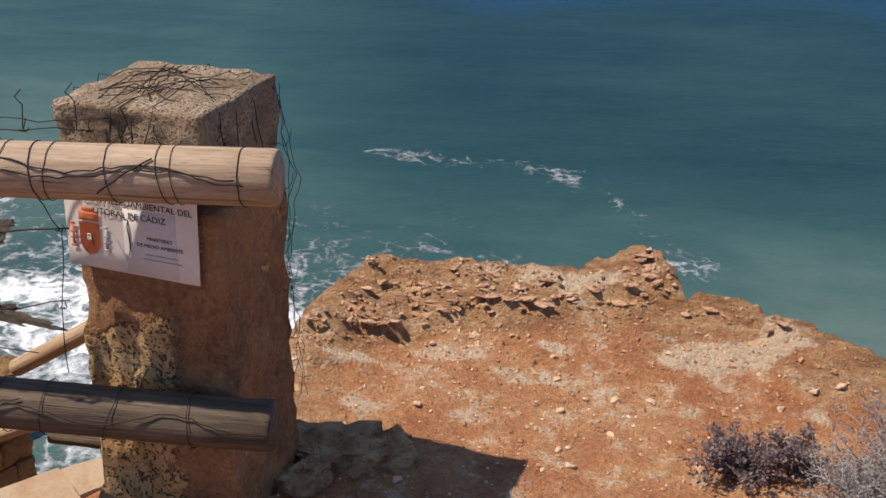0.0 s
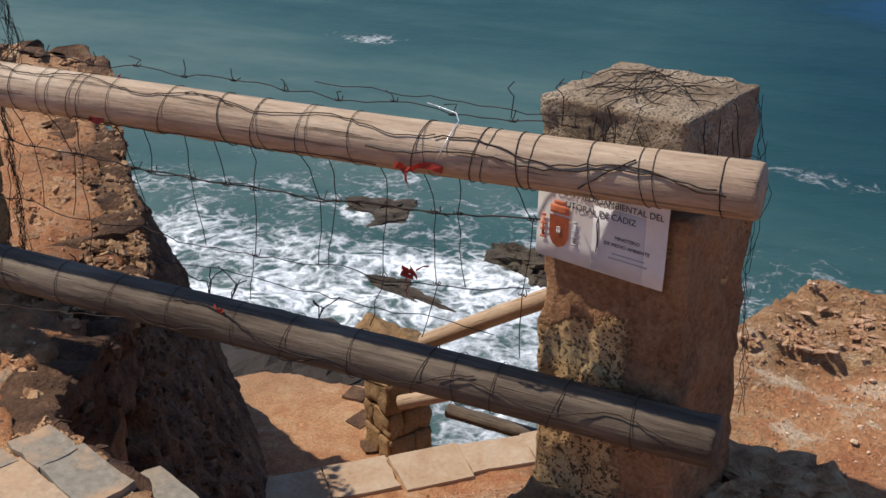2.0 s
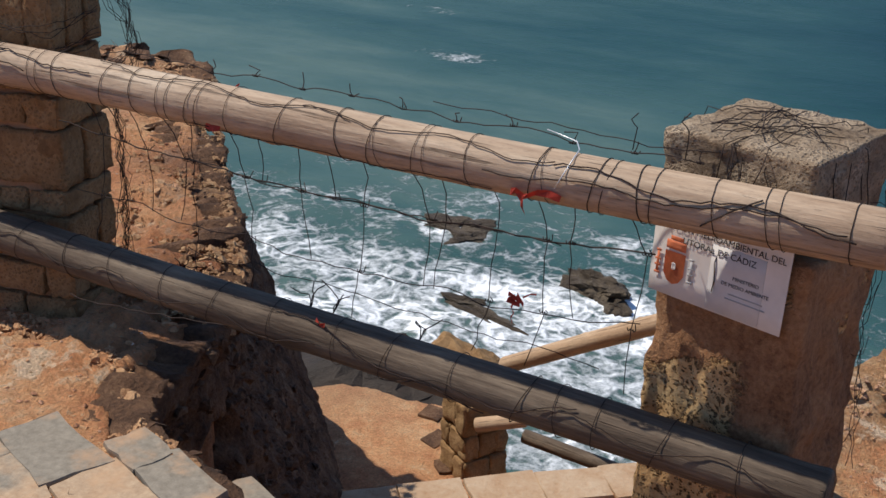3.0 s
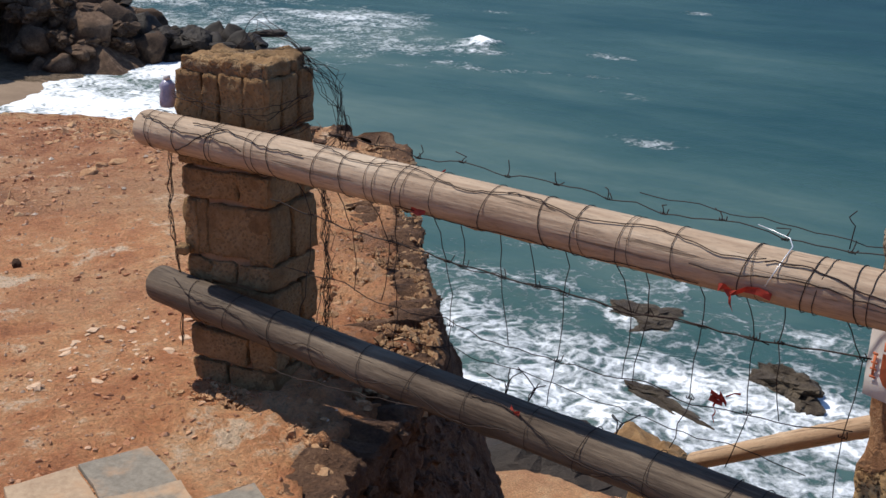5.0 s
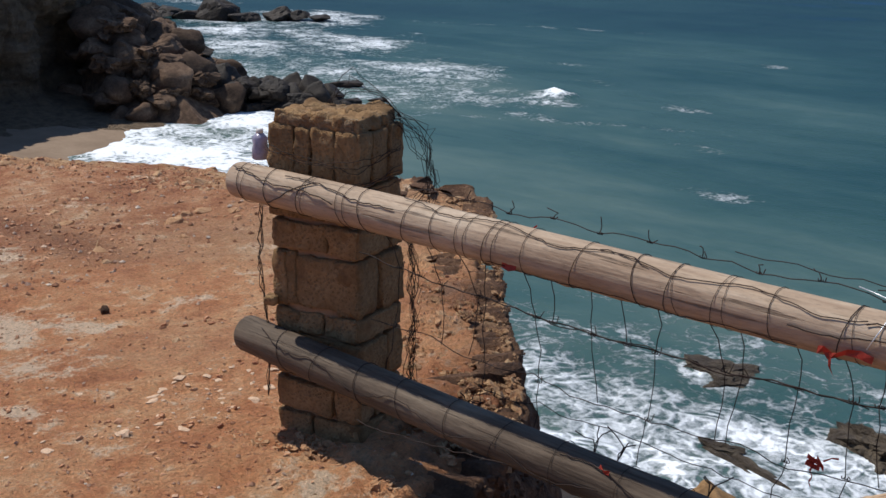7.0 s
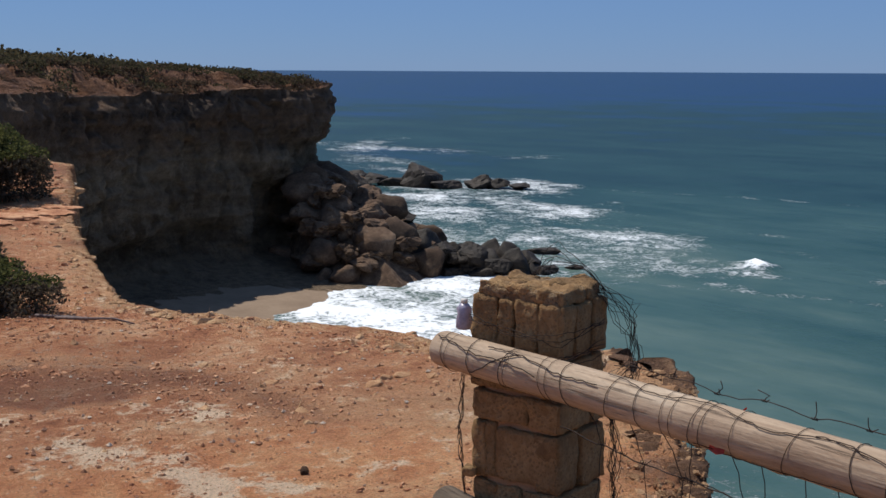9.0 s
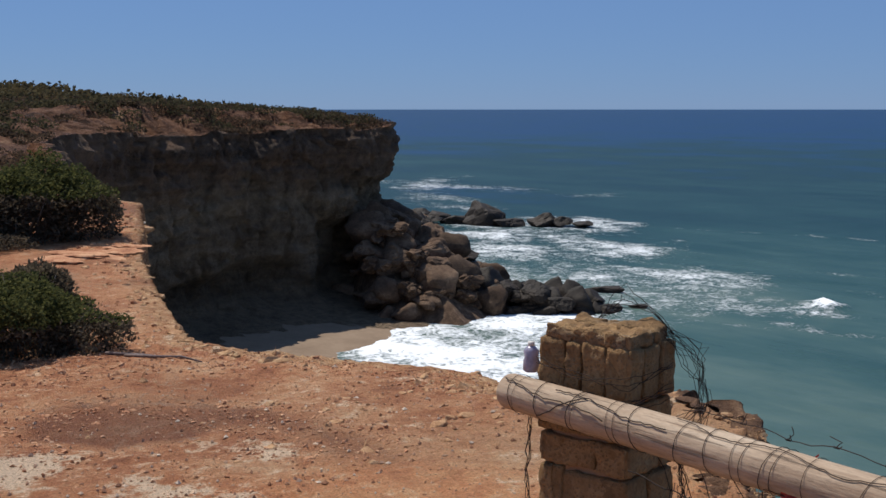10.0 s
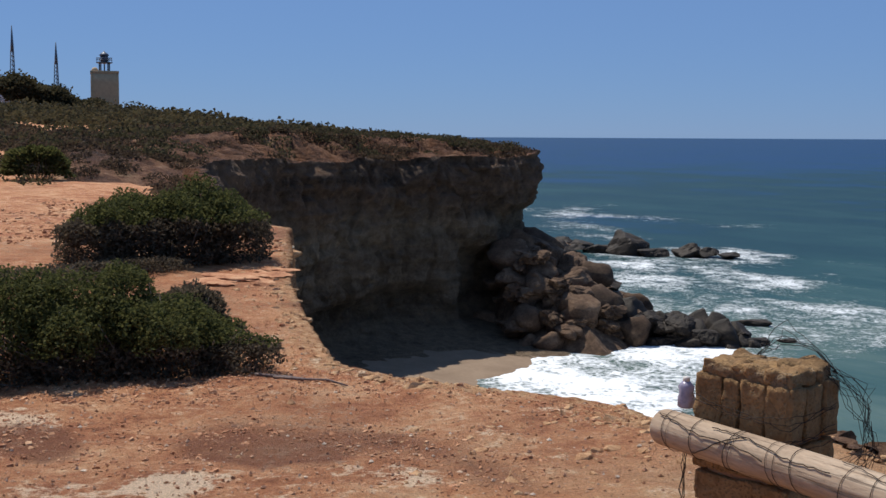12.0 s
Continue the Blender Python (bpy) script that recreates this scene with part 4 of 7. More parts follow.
def beach():
    o = np.array([(-46, 20), (-52, 24.5), (-56, 28), (-59.5, 31.0), (-63.6, 33.2), (-62.7, 37.2), (-66.2, 40.6), (-69, 43)], float)
    i = np.array([(-50, 10.5), (-58, 13.5), (-64, 17), (-70, 21.5), (-75, 27.5), (-77.5, 33), (-78.5, 39), (-79, 47)], float)
    u = np.linspace(0, 7, 120)
    w = np.linspace(-0.5, 1, 40)
    ou, iu = (np.stack([np.interp(u, range(8), a[:, c]) for c in (0, 1)], -1) for a in (o, i))
    xy = ou[:, None] + (iu - ou)[:, None] * w[None, :, None]
    z = SEA + 0.04 + 0.75 * w[None, :] + 0.04 * rugged(xy[..., 0] * 0.4, xy[..., 1] * 0.4, 0, 3, 61)
    return sheet_mesh("beach", np.concatenate([xy, z[..., None]], -1))


tagged(part("beach", beach(), SAND), "small brown sand beach, wet along the swash", "beach", kind="structure")

# ---- the sea ----
SURF_LINE = [(-5.7, 40.7), (-2, 40.2), (1, 39.7), (2.6, 37.6), (3.6, 35.3), (5.3, 31.1)]
ROCKS_AT = [(-17.2, 30.1), (-11.6, 28.0), (-12.8, 24.0), (-71, 64.5), (-118, 92), (-112, 96)]


def sea():
    xs = graded([(-4800, -700, 400), (-700, -240, 40), (-240, -130, 3), (-130, -30, 0.7), (-30, 14, 0.35), (14, 60, 2), (60, 300, 40), (300, 4800, 500)])
    ys = graded([(-300, 0, 30), (0, 14, 0.7), (14, 48, 0.35), (48, 110, 0.7), (110, 180, 2), (180, 500, 30), (500, 4900, 400)])
    x, y = np.meshgrid(xs, ys, indexing="ij")
    n1, n2 = rugged(x * 0.10, y * 0.16, 0, 4, 71), rugged(x * 0.03, y * 0.05, 0, 3, 73)
    bay = inside_by(x, y, [(-46, 14), (-63, 29.5), (-67, 32), (-66, 38), (-77, 44), (-71, 50), (-63, 56), (-55, 49), (-50, 39), (-40, 26)])
    foam = (0.64 + 0.34 * n1) * smooth(bay + 3.0 * n1, -2.5, 2.0)
    cove = inside_by(x, y, [(-29, 16), (-27, 28), (-19, 31), (-12, 30), (-4, 27), (4, 22), (4, 8), (-20, 8)])
    foam = np.maximum(foam, smooth(cove + 3.0 * n1, -3.0, 3.0) * (0.57 + 0.32 * n1))
    foam = np.maximum(foam, 0.36 * smooth(cove + 4 * n1, -9, -1))
    for (rx, ry), r in zip(ROCKS_AT, (3.2, 3.4, 3.0, 6, 9, 9)):
        foam = np.maximum(foam, 0.5 * np.exp(-(np.hypot(x - rx, y - ry) / r) ** 2))
    foam = np.maximum(foam, (0.27 + 0.25 * n1) * smooth(line_by(x + 1.2 * n1, y + 1.2 * n1, SURF_LINE), 1.7, 0.0))
    reef = inside_by(x, y, [(-64, 50), (-57, 60), (-55, 70), (-68, 82), (-88, 88), (-100, 102), (-128, 106), (-130, 88), (-90, 62), (-72, 50)])
    foam = np.maximum(foam, (0.40 + 0.34 * n1) * smooth(reef + 6 * n1, -7, 6))
    foam = np.maximum(foam, (0.30 + 0.25 * n1) * smooth(line_by(x, y + 1.5 * n2, [(-60, 58.5), (-52, 62), (-44, 66), (-38, 68)]), 1.8, 0.3))
    foam = np.maximum(foam, (0.38 + 0.2 * n1) * smooth(line_by(x, y, [(-104, 106), (-88, 112), (-76, 116)]), 1.3, 0.3))
    foam = np.maximum(foam, (0.30 + 0.3 * n1) * smooth(line_by(x, y + 8 * n2, [(-200, 130), (-165, 134), (-150, 138)]), 12, 2))
    foam = np.maximum(foam, (0.34 + 0.3 * n1) * smooth(line_by(x, y + 8 * n2, [(-210, 150), (-175, 118), (-140, 104)]), 12, 2))
    breaker = line_by(x, y, [(-55, 72.0), (-56.5, 73.0)])
    ragged = rugged(x * 0.9, y * 0.9, 0, 4, 79)
    foam = np.maximum(foam, (0.80 + 0.7 * ragged) * smooth(breaker + 2.0 * ragged, 2.2, 0.3))
    for qx, qy in ((-57, 70), (-69, 71), (-53, 64), (-80, 76), (-58, 80), (-45, 74), (-66, 88), (-38, 62), (-88, 120), (-52, 100), (-30, 52)):
        foam = np.maximum(foam, (0.42 + 0.3 * n1) * np.exp(-(np.hypot((x - qx) * 0.5, y - qy + 2 * n1) / 1.6) ** 2))
    z = SEA + 0.10 * rugged(x * 0.25, y * 0.5, 0, 4, 75) * smooth(np.hypot(x, y), 500, 100) + 0.12 * n1 + (0.45 + 0.7 * ragged) * smooth(breaker + 1.4 * ragged, 2.0, 0.0)
    z += smooth(cove, -6, 0) * 0.35 * np.maximum(rugged(x * 0.28, y * 0.4, 0, 4, 77), 0)
    shore = np.maximum.reduce([cove, bay - 4, -np.abs(line_by(x, y, [(-66, 50), (-20, 24), (6, 18)])) + 4])
    shallow = 0.92 - 0.18 * smooth(-shore, 0, 30) - 0.34 * smooth(-shore, 22, 90) - 0.40 * smooth(-shore, 60, 700)
    shallow = shallow - 0.44 * smooth(x, -18, -2) * smooth(y, 26, 42)
    return grid_mesh("sea", xs, ys, z, (("foam", foam), ("shallow", shallow)))


tagged(part("sea", sea(), WATER), "green-blue sea with white surf, deep blue towards the horizon", "sea", kind="structure")

# ---- boulders and sea rocks ----
ROCKS = [rock_mesh(k + 1, flat, 3) for k, flat in enumerate((0.75, 0.6, 0.85, 0.5, 0.7, 0.65))]


def boulder(name, x, y, z, size, k, mat, label, group, turn=0, stretch=(1, 1, 1)):
    key = f"{name}_{k}_{mat.name}"
    me = bpy.data.meshes.get(key)
    if not me:
        me = ROCKS[k].copy()
        me.name = key
        me.materials.clear()
        me.materials.append(mat)
    ob = tagged(new(name, me), label, "rock", group)
    ob.matrix_basis = pose(x, y, z, 0, 0, turn) @ Matrix.Diagonal((size * stretch[0], size * stretch[1], size * stretch[2], 1))
    return ob


rng = random.Random(5)


def round_rock(seed):
    """A weathered boulder about one across: worn lumps and a few broken flats."""
    rnd = random.Random(seed)
    bm = bmesh.new()
    bmesh.ops.create_icosphere(bm, subdivisions=3, radius=0.5)
    cuts = [(Vector((rnd.gauss(0, 1), rnd.gauss(0, 1), rnd.gauss(0, 1))).normalized(), rnd.uniform(0.30, 0.42)) for _ in range(9)]
    for v in bm.verts:
        p = v.co.copy()
        p *= 1 + 0.35 * noise.noise(p * 2.2 + Vector((seed * 3.7, 0, 0)))
        for n, h in cuts:
            over = p.dot(n) - h
            if over > 0:
                p -= n * over * 0.85
        p += p.normalized() * 0.05 * noise.fractal(p * 6 + Vector((0, seed * 2.1, 0)), 0.8, 2.1, 5)
        v.co = p
    me = bpy.data.meshes.new("round_rock")
    bm.to_mesh(me)
    bm.free()
    me.polygons.foreach_set("use_smooth", [True] * len(me.polygons))
    return me


ROCKS += [round_rock(k + 60) for k in range(7)] + [rock_mesh(k + 200, flat, 4, 0.17) for k, flat in enumerate((0.6, 0.5, 0.7))]
# the pile of fallen blocks at the cliff's foot
for n in range(250):
    x, y = rng.uniform(-79.1, -68.1), rng.uniform(42.6, 54.6)
    base = float(mound_height(np.array([x]), np.array([y]))[0])
    if base < SEA - 0.5 or (y + 2.57) / (0.35 - x) < 0.605:
        continue
    s = 0.9 + 3.0 * rng.random() ** 2.4
    flat = (rng.uniform(0.9, 1.3), rng.uniform(0.8, 1.1), rng.uniform(0.7, 1.0))
    boulder("boulder", x, y, base + s * rng.uniform(0.0, 0.30), s, rng.choice((0, 2, 4, 5, 6, 8, 10, 13, 14, 15)), BOULDER, "large weathered brown boulder in the heap" if s > 2 else "brown fallen boulder in the heap", "boulders below the cliff", rng.uniform(0, 360), flat)
for x, y, z, s, k in ((-73.7, 47.9, -9.8, 4.2, 7), (-72.3, 49.7, -11.3, 3.6, 8), (-75.9, 45.7, -6.9, 3.4, 9), (-71.3, 51.7, -12.0, 3.4, 10), (-74.5, 45.9, -9.2, 3.4, 11)):
    boulder("boulder", x, y, z, s, k, BOULDER, "very large brown block in the heap of boulders", "boulders below the cliff", 33 * k)
# the low reef running out from it
for n in range(130):
    f = rng.random() ** 0.9
    x, y = -70.5 + 6.3 * f + rng.uniform(-1.2, 1.2), 50.5 + 6.2 * f + rng.uniform(-1.2, 1.6)
    boulder("reef_rock", x, y, SEA + rng.uniform(0.0, 2.0) * (1 - f) ** 0.6, rng.uniform(1.2, 3.4) * (1 - 0.3 * f), rng.choice((1, 3, 4, 5, 9, 13, 14, 15)), WET_ROCK, "dark wet reef rock standing in foam", "reef rocks", rng.uniform(0, 360))
for x, y, s, k, st in ((-71, 64, 2.6, 1, (1.3, 1, 0.7)), (-66.5, 58.5, 1.8, 3, (1, 1, 0.7)), (-63.5, 60.5, 1.5, 1, (1, 1, 0.6)), (-69, 60, 2.2, 3, (1.4, 1, 0.5)), (-73, 57.5, 2.4, 0, (1.3, 1, 0.5))):
    boulder("sea_rock", x, y, SEA + 0.15, s, k, WET_ROCK, "dark rock awash in white water", "sea rocks", 40, st)
for x, y, s, k, h in ((-131, 90, 5.5, 0, 0.55), (-127, 91, 4, 2, 0.5), (-122, 90.5, 4.5, 1, 0.9), (-119, 92.5, 6.5, 2, 0.95), (-115.5, 93.5, 5, 3, 0.6), (-113.5, 97.5, 4.2, 0, 0.9), (-111.5, 99, 3.4, 4, 0.7), (-109, 100, 3.2, 5, 0.5), (-124, 88, 3, 4, 0.5)):
    boulder("sea_rock", x - 1.9, y - 2.8, SEA + 0.4, s, k, WET_ROCK, "black rock standing out of the sea", "black rocks off the point", k * 50, (1, 1, h))
for n in range(34):
    f = rng.random()
    x, y = -74 - 60 * f + rng.uniform(-3, 3), 47 + 38 * f + rng.uniform(-4, 4)
    boulder("shore_rock", x, y, SEA + rng.uniform(0, 2.2) * (1 - f), rng.uniform(2, 4.5), rng.randrange(6), BOULDER if rng.random() < 0.5 else WET_ROCK, "brown rock along the shore below the point", "shore rocks", rng.uniform(0, 360))
# the spill of blocks round the foot of the point
SPILL = [(-82.5, 50.6, -5.4), (-84.0, 53.0, -6.7), (-85.5, 56.0, -7.7), (-87.5, 58.8, -8.5), (-90.0, 61.8, -9.4), (-94.0, 65.5, -10.9), (-100.0, 70.5, -12.2), (-107.0, 76.5, -12.9)]
for n in range(150):
    u = 6.99 * rng.random() ** 1.3
    k = int(u)
    a, b = Vector(SPILL[k]), Vector(SPILL[k + 1])
    p = a.lerp(b, u - k)
    fall = rng.random() ** 1.2
    s = rng.uniform(1.5, 3.6) * (1 - 0.05 * u)
    z = p.z - s * 0.4 - fall * (p.z - SEA)
    boulder("shore_rock", p.x + 4.2 * fall + rng.uniform(-1, 1), p.y - 1.6 * fall + rng.uniform(-0.8, 0.8), z, s, rng.choice((0, 2, 3, 4, 5, 8, 13, 14, 15)), BOULDER if z > SEA + 0.8 else WET_ROCK, "brown fallen block at the foot of the point", "blocks round the point", rng.uniform(0, 360), (1.25, 1.0, 0.8))
# rocks in the cove below the fence
for x, y, size, k, turn, flat in ((-17.5, 30.7, 2.4, 13, 20, (1.15, 0.9, 0.62)), (-16.7, 30.1, 1.5, 15, 70, (1.3, 0.9, 0.5)), (-18.4, 30.6, 1.2, 14, 110, (1.2, 0.9, 0.6)), (-11.6, 28.7, 2.8, 14, -32, (1.35, 0.66, 0.85)), (-10.8, 28.0, 1.7, 13, -60, (1.2, 0.8, 0.7)), (-13.3, 24.9, 2.2, 15, -14, (1.5, 0.40, 0.40)), (-14.6, 25.7, 1.3, 13, 10, (1.2, 0.6, 0.45))):
    boulder("sea_rock", x, y, SEA + 0.05, size, k, AWASH, "low brown rock awash in the cove", "cove rocks", turn, flat)
boulder("shore_rock", -14.4, 19.2, SEA + 0.4, 6.0, 0, WET_ROCK, "large grey rock at the foot of the slope", "cove rocks", 15, (1.2, 0.8, 0.6))
boulder("shore_rock", -5.80, 9.0, -5.0, 0.85, 2, STONE, "sunlit ochre rock below the landing", "ochre rocks", 30, (1.1, 0.9, 0.9))
boulder("shore_rock", -5.34, 9.0, -4.92, 0.55, 4, STONE, "sunlit ochre rock below the landing", "ochre rocks", 80)

boulder("ledge_rock", -22.8, 6.15, -0.35, 0.8, 3, WHITE_STONE, "pale rock ledge jutting from the cliff edge", "ledge rocks", 30, (1.2, 0.8, 0.6))
boulder("ledge_rock", -22.0, 5.8, -0.45, 0.9, 1, CRUST, "pale rock ledge jutting from the cliff edge", "ledge rocks", 80, (1.2, 0.8, 0.6))

# ---- the fence ----
RAIL_Y = -0.062
PILLAR_A = Matrix.Translation((-0.142, 0.220, 0)) @ pose(0, 0, 0, 0, 0, -12.5)
PILLAR_B = Matrix.Translation((-2.490, 0.158, 0.02)) @ pose(0, 0, 0, 0, 0, 12) @ Matrix.Diagonal((0.98, 0.90, 1, 1))

top_rail = thing("fence_rail", "round weathered pine fence rail wound with rusty wire", "fence rail", group="fence rails")
part("log", log_mesh(2.91, 0.061, 0.063, 3), WOOD, top_rail, at=along((-2.73, RAIL_Y, 0.985), (0.178, RAIL_Y, 0.995)))
low_rail = thing("fence_rail", "grey weathered round fence rail, lower of two", "fence rail", group="fence rails")
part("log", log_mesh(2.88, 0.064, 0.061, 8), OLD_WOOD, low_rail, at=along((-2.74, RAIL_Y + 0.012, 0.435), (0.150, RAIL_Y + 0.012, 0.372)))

pillar = thing("stone_pillar", "square pillar of pitted shellstone with patches of orange render", "pillar", PILLAR_A, "fence pillars")
part("shaft", rough_block((0.385, 0.365, 1.42), 2, 0.016, 0.012, 40, 11.0), COQUINA, pillar, "pitted shellstone shaft", pose(0.012, 0, 0.16))
part("capstone", rough_block((0.376, 0.375, 0.19), 5, 0.010, 0.007, 24, 14.0), CAP, pillar, "pale weathered capstone", pose(0, 0.0, 1.015))

masonry = thing("stone_pillar", "square pillar of coursed yellow sandstone blocks with open joints", "pillar", PILLAR_B, "fence pillars")
part("core", rough_block((0.30, 0.25, 1.13), 31, 0.02, 0.004, 8), RENDERED, masonry, "dark recessed mortar", pose(0, 0, 0.60))
rs = random.Random(12)
# courses from the foot: height, joints along the front, joints along the side
COURSES = [(0.13, (-0.02,), (0.03,)), (0.12, (0.07,), (-0.04,)), (0.17, (-0.09,), (0.05,)), (0.085, (0.03,), ()), (0.20, (-0.115,), (0.0,)), (0.11, (0.05,), (0.06,)), (0.13, (-0.10, 0.04), (-0.05,)), (0.19, (-0.085, -0.01, 0.09), (-0.06, 0.05))]
z0 = 0.03
for n, (hgt, front, flank) in enumerate(COURSES):
    for side in (-1, 1):
        for cuts, long, deep in ((front, 0.35, 0.10), (flank, 0.30, 0.10)):
            marks = [-long / 2, *cuts, long / 2]
            for x0, x1 in zip(marks, marks[1:]):
                hh = hgt * rs.uniform(0.90, 1.0)
                w = x1 - x0 - rs.uniform(0.006, 0.013)
                out = rs.uniform(-0.010, 0.007)
                b = rough_block((w, deep, hh - 0.008), n * 9 + int(x0 * 100) + side * 50, rs.uniform(0.004, 0.010), 0.0065, 9, 18)
                if long > 0.32:
                    m = pose((x0 + x1) / 2, side * (0.150 - deep / 2 + out), z0 + hgt / 2, rs.uniform(-2, 2), rs.uniform(-3, 3), rs.uniform(-2, 2))
                else:
                    m = pose(side * (0.175 - deep / 2 + out + 0.004), (x0 + x1) / 2, z0 + hgt / 2, rs.uniform(-2, 2), rs.uniform(-3, 3), 90 + rs.uniform(-2, 2))
                part("stone", b, STONE, masonry, at=m)
    z0 += hgt
part("stone", rough_block((0.15, 0.12, 0.06), 141, 0.02, 0.012, 8, 14), STONE, masonry, at=pose(0.09, 0.07, z0 + 0.015, 3, 4, 20))
part("stone", rough_block((0.05, 0.07, 0.035), 142, 0.012, 0.008, 5, 14), STONE, masonry, at=pose(-0.175, -0.165, 0.56, 3, 4, 20))
part("cap", rough_block((0.325, 0.275, 0.05), 77, 0.02, 0.014, 20, 12), MORTAR, masonry, "eroded ochre mortar top", pose(0, 0, z0 + 0.002))
for k, (cx, cy, w, l, h, turn) in enumerate(((-0.11, -0.07, 0.12, 0.13, 0.05, 4), (0.02, -0.085, 0.14, 0.10, 0.045, -6), (0.12, -0.06, 0.10, 0.15, 0.055, 3), (-0.12, 0.07, 0.11, 0.12, 0.05, 10), (0.0, 0.05, 0.13, 0.12, 0.035, -14))):
    part("stone", rough_block((w, l, h), 150 + k, 0.014, 0.012, 9, 16), STONE, masonry, at=pose(cx, cy, z0 + 0.012, 2 * k - 4, 3 - k, turn))

# ---- the sign ----
sign = thing("sign", "white notice plate with red emblem and black lettering", "sign", PILLAR_A @ pose(-0.005, -0.200, 0.835, 90, 0, 0) @ pose(0, 0, 0, 0, 0, -1.5))
part("plate", rough_block((0.345, 0.25, 0.006), 3, 0.003, 0.0003, 4), SIGN_WHITE, sign)
# lower right of the plate, a little greyer
part("grey_panel", rough_block((0.135, 0.16, 0.002), 4, 0.001, 0.0, 2), SIGN_GREY, sign, "panel slightly greyer than the plate", pose(0.05, -0.04, 0.0035))


def lettering(text, size, x, y, parent, mat=None):
    cu = bpy.data.curves.new("lettering", "FONT")
    cu.body, cu.size, cu.align_x, cu.extrude = text, size, "CENTER", 0.0003
    tmp = bpy.data.objects.new("lettering", cu)
    scene.collection.objects.link(tmp)
    me = bpy.data.meshes.new_from_object(tmp.evaluated_get(bpy.context.evaluated_depsgraph_get()))
    bpy.data.objects.remove(tmp)
    me.materials.clear()
    return part("lettering", me, mat or SIGN_INK, parent, at=pose(x, y, 0.0052), smoothed=False)


lettering("CIÓN MEDIOAMBIENTAL DEL", 0.0215, 0.02, 0.045, sign)
lettering("LITORAL DE CÁDIZ", 0.0215, 0.0, 0.016, sign)
lettering("MINISTERIO", 0.0125, 0.075, -0.030, sign)
lettering("DE MEDIO AMBIENTE", 0.0125, 0.075, -0.048, sign)
for k, w in enumerate((0.085, 0.10)):
    part("print_bar", rough_block((w, 0.0032, 0.0008), 8 + k, 0.0003, 0, 1), SIGN_PALE, sign, at=pose(0.08, -0.066 - 0.012 * k, 0.0052))
emblem = bmesh.new()
ring = [emblem.verts.new((x, y, 0)) for x, y in ((-0.024, 0.03), (0.024, 0.03), (0.024, -0.018), (0.014, -0.034), (0, -0.04), (-0.014, -0.034), (-0.024, -0.018))]
emblem.faces.new(ring)
bmesh.ops.solidify(emblem, geom=emblem.faces[:], thickness=0.0008)
shield = part("emblem_shield", emblem, SIGN_RED, sign, "red printed shield", pose(-0.108, -0.046, 0.0052) @ Matrix.Diagonal((1.12, 1.15, 1, 1)), False)
part("emblem_crown", rough_block((0.052, 0.022, 0.0008), 20, 0.0003, 0, 2), SIGN_RED, sign, "red printed crown", pose(-0.108, 0.005, 0.0052))
part("emblem_crown_top", rough_block((0.034, 0.010, 0.0008), 23, 0.0003, 0, 2), SIGN_RED, sign, "red printed crown top", pose(-0.108, 0.022, 0.0052))
part("emblem_oval", rough_block((0.012, 0.018, 0.0008), 22, 0.005, 0, 3), SIGN_WHITE, shield, "pale oval on the shield", pose(0, 0, 0.001))
for dx in (-0.044, 0.044):
    for dy, w, h in ((-0.046, 0.007, 0.05), (-0.018, 0.013, 0.006), (-0.074, 0.015, 0.006), (-0.040, 0.016, 0.005), (-0.055, 0.016, 0.005)):
        part("emblem_column", rough_block((w, h, 0.0008), 21, 0.0003, 0, 1), SIGN_RED if dx < 0 else SIGN_PALE, sign, "printed column", pose(-0.108 + dx, dy, 0.0052))

# ---- wire netting ----
rw = random.Random(21)
netting = thing("wire_netting", "torn rusty wire netting hung between the rails", "wire netting")


def wire(points, r=0.0016, parent=None, name="strand", jitter=0.006):
    """A strand through points, bent a little on the way."""
    pts, fine = [Vector(p) for p in points], []
    for a, b in zip(pts, pts[1:]):
        n = max(2, int((b - a).length / 0.035))
        for k in range(n):
            fine.append(a.lerp(b, k / n) + Vector([rw.uniform(-jitter, jitter) for _ in range(3)]))
    fine.append(pts[-1])
    return part(name, tube(bmesh.new(), fine, r, 5), WIRE, parent or netting)


def rail_axis(x, low=False):
    """The middle of the bent rail above x."""
    if low:
        u = x + 2.74
        return RAIL_Y + 0.012 + 0.006 * math.sin(u * 1.7 + 8), 0.435 - 0.0218 * u + 0.005 * math.sin(u * 2.3 + 16)
    u = x + 2.73
    return RAIL_Y + 0.006 * math.sin(u * 1.7 + 3), 0.985 + 0.0034 * u + 0.005 * math.sin(u * 2.3 + 6)


def hoop(x, slant=0.0, low=False, wr=0.0016):
    """A turn of wire pulled tight round a rail."""
    pts = []
    r = 0.0665 if low else 0.0648
    for k in range(25):
        a = -2.2 + math.tau * k / 24
        xx = x + slant * math.sin(a) + rw.uniform(-0.0012, 0.0012)
        y, z = rail_axis(xx, low)
        pts.append((xx, y + r * math.cos(a), z + r * math.sin(a)))
    return part("wire_wrap", tube(bmesh.new(), pts, wr, 5), WIRE, low_rail if low else top_rail, "rusty wire wrap")


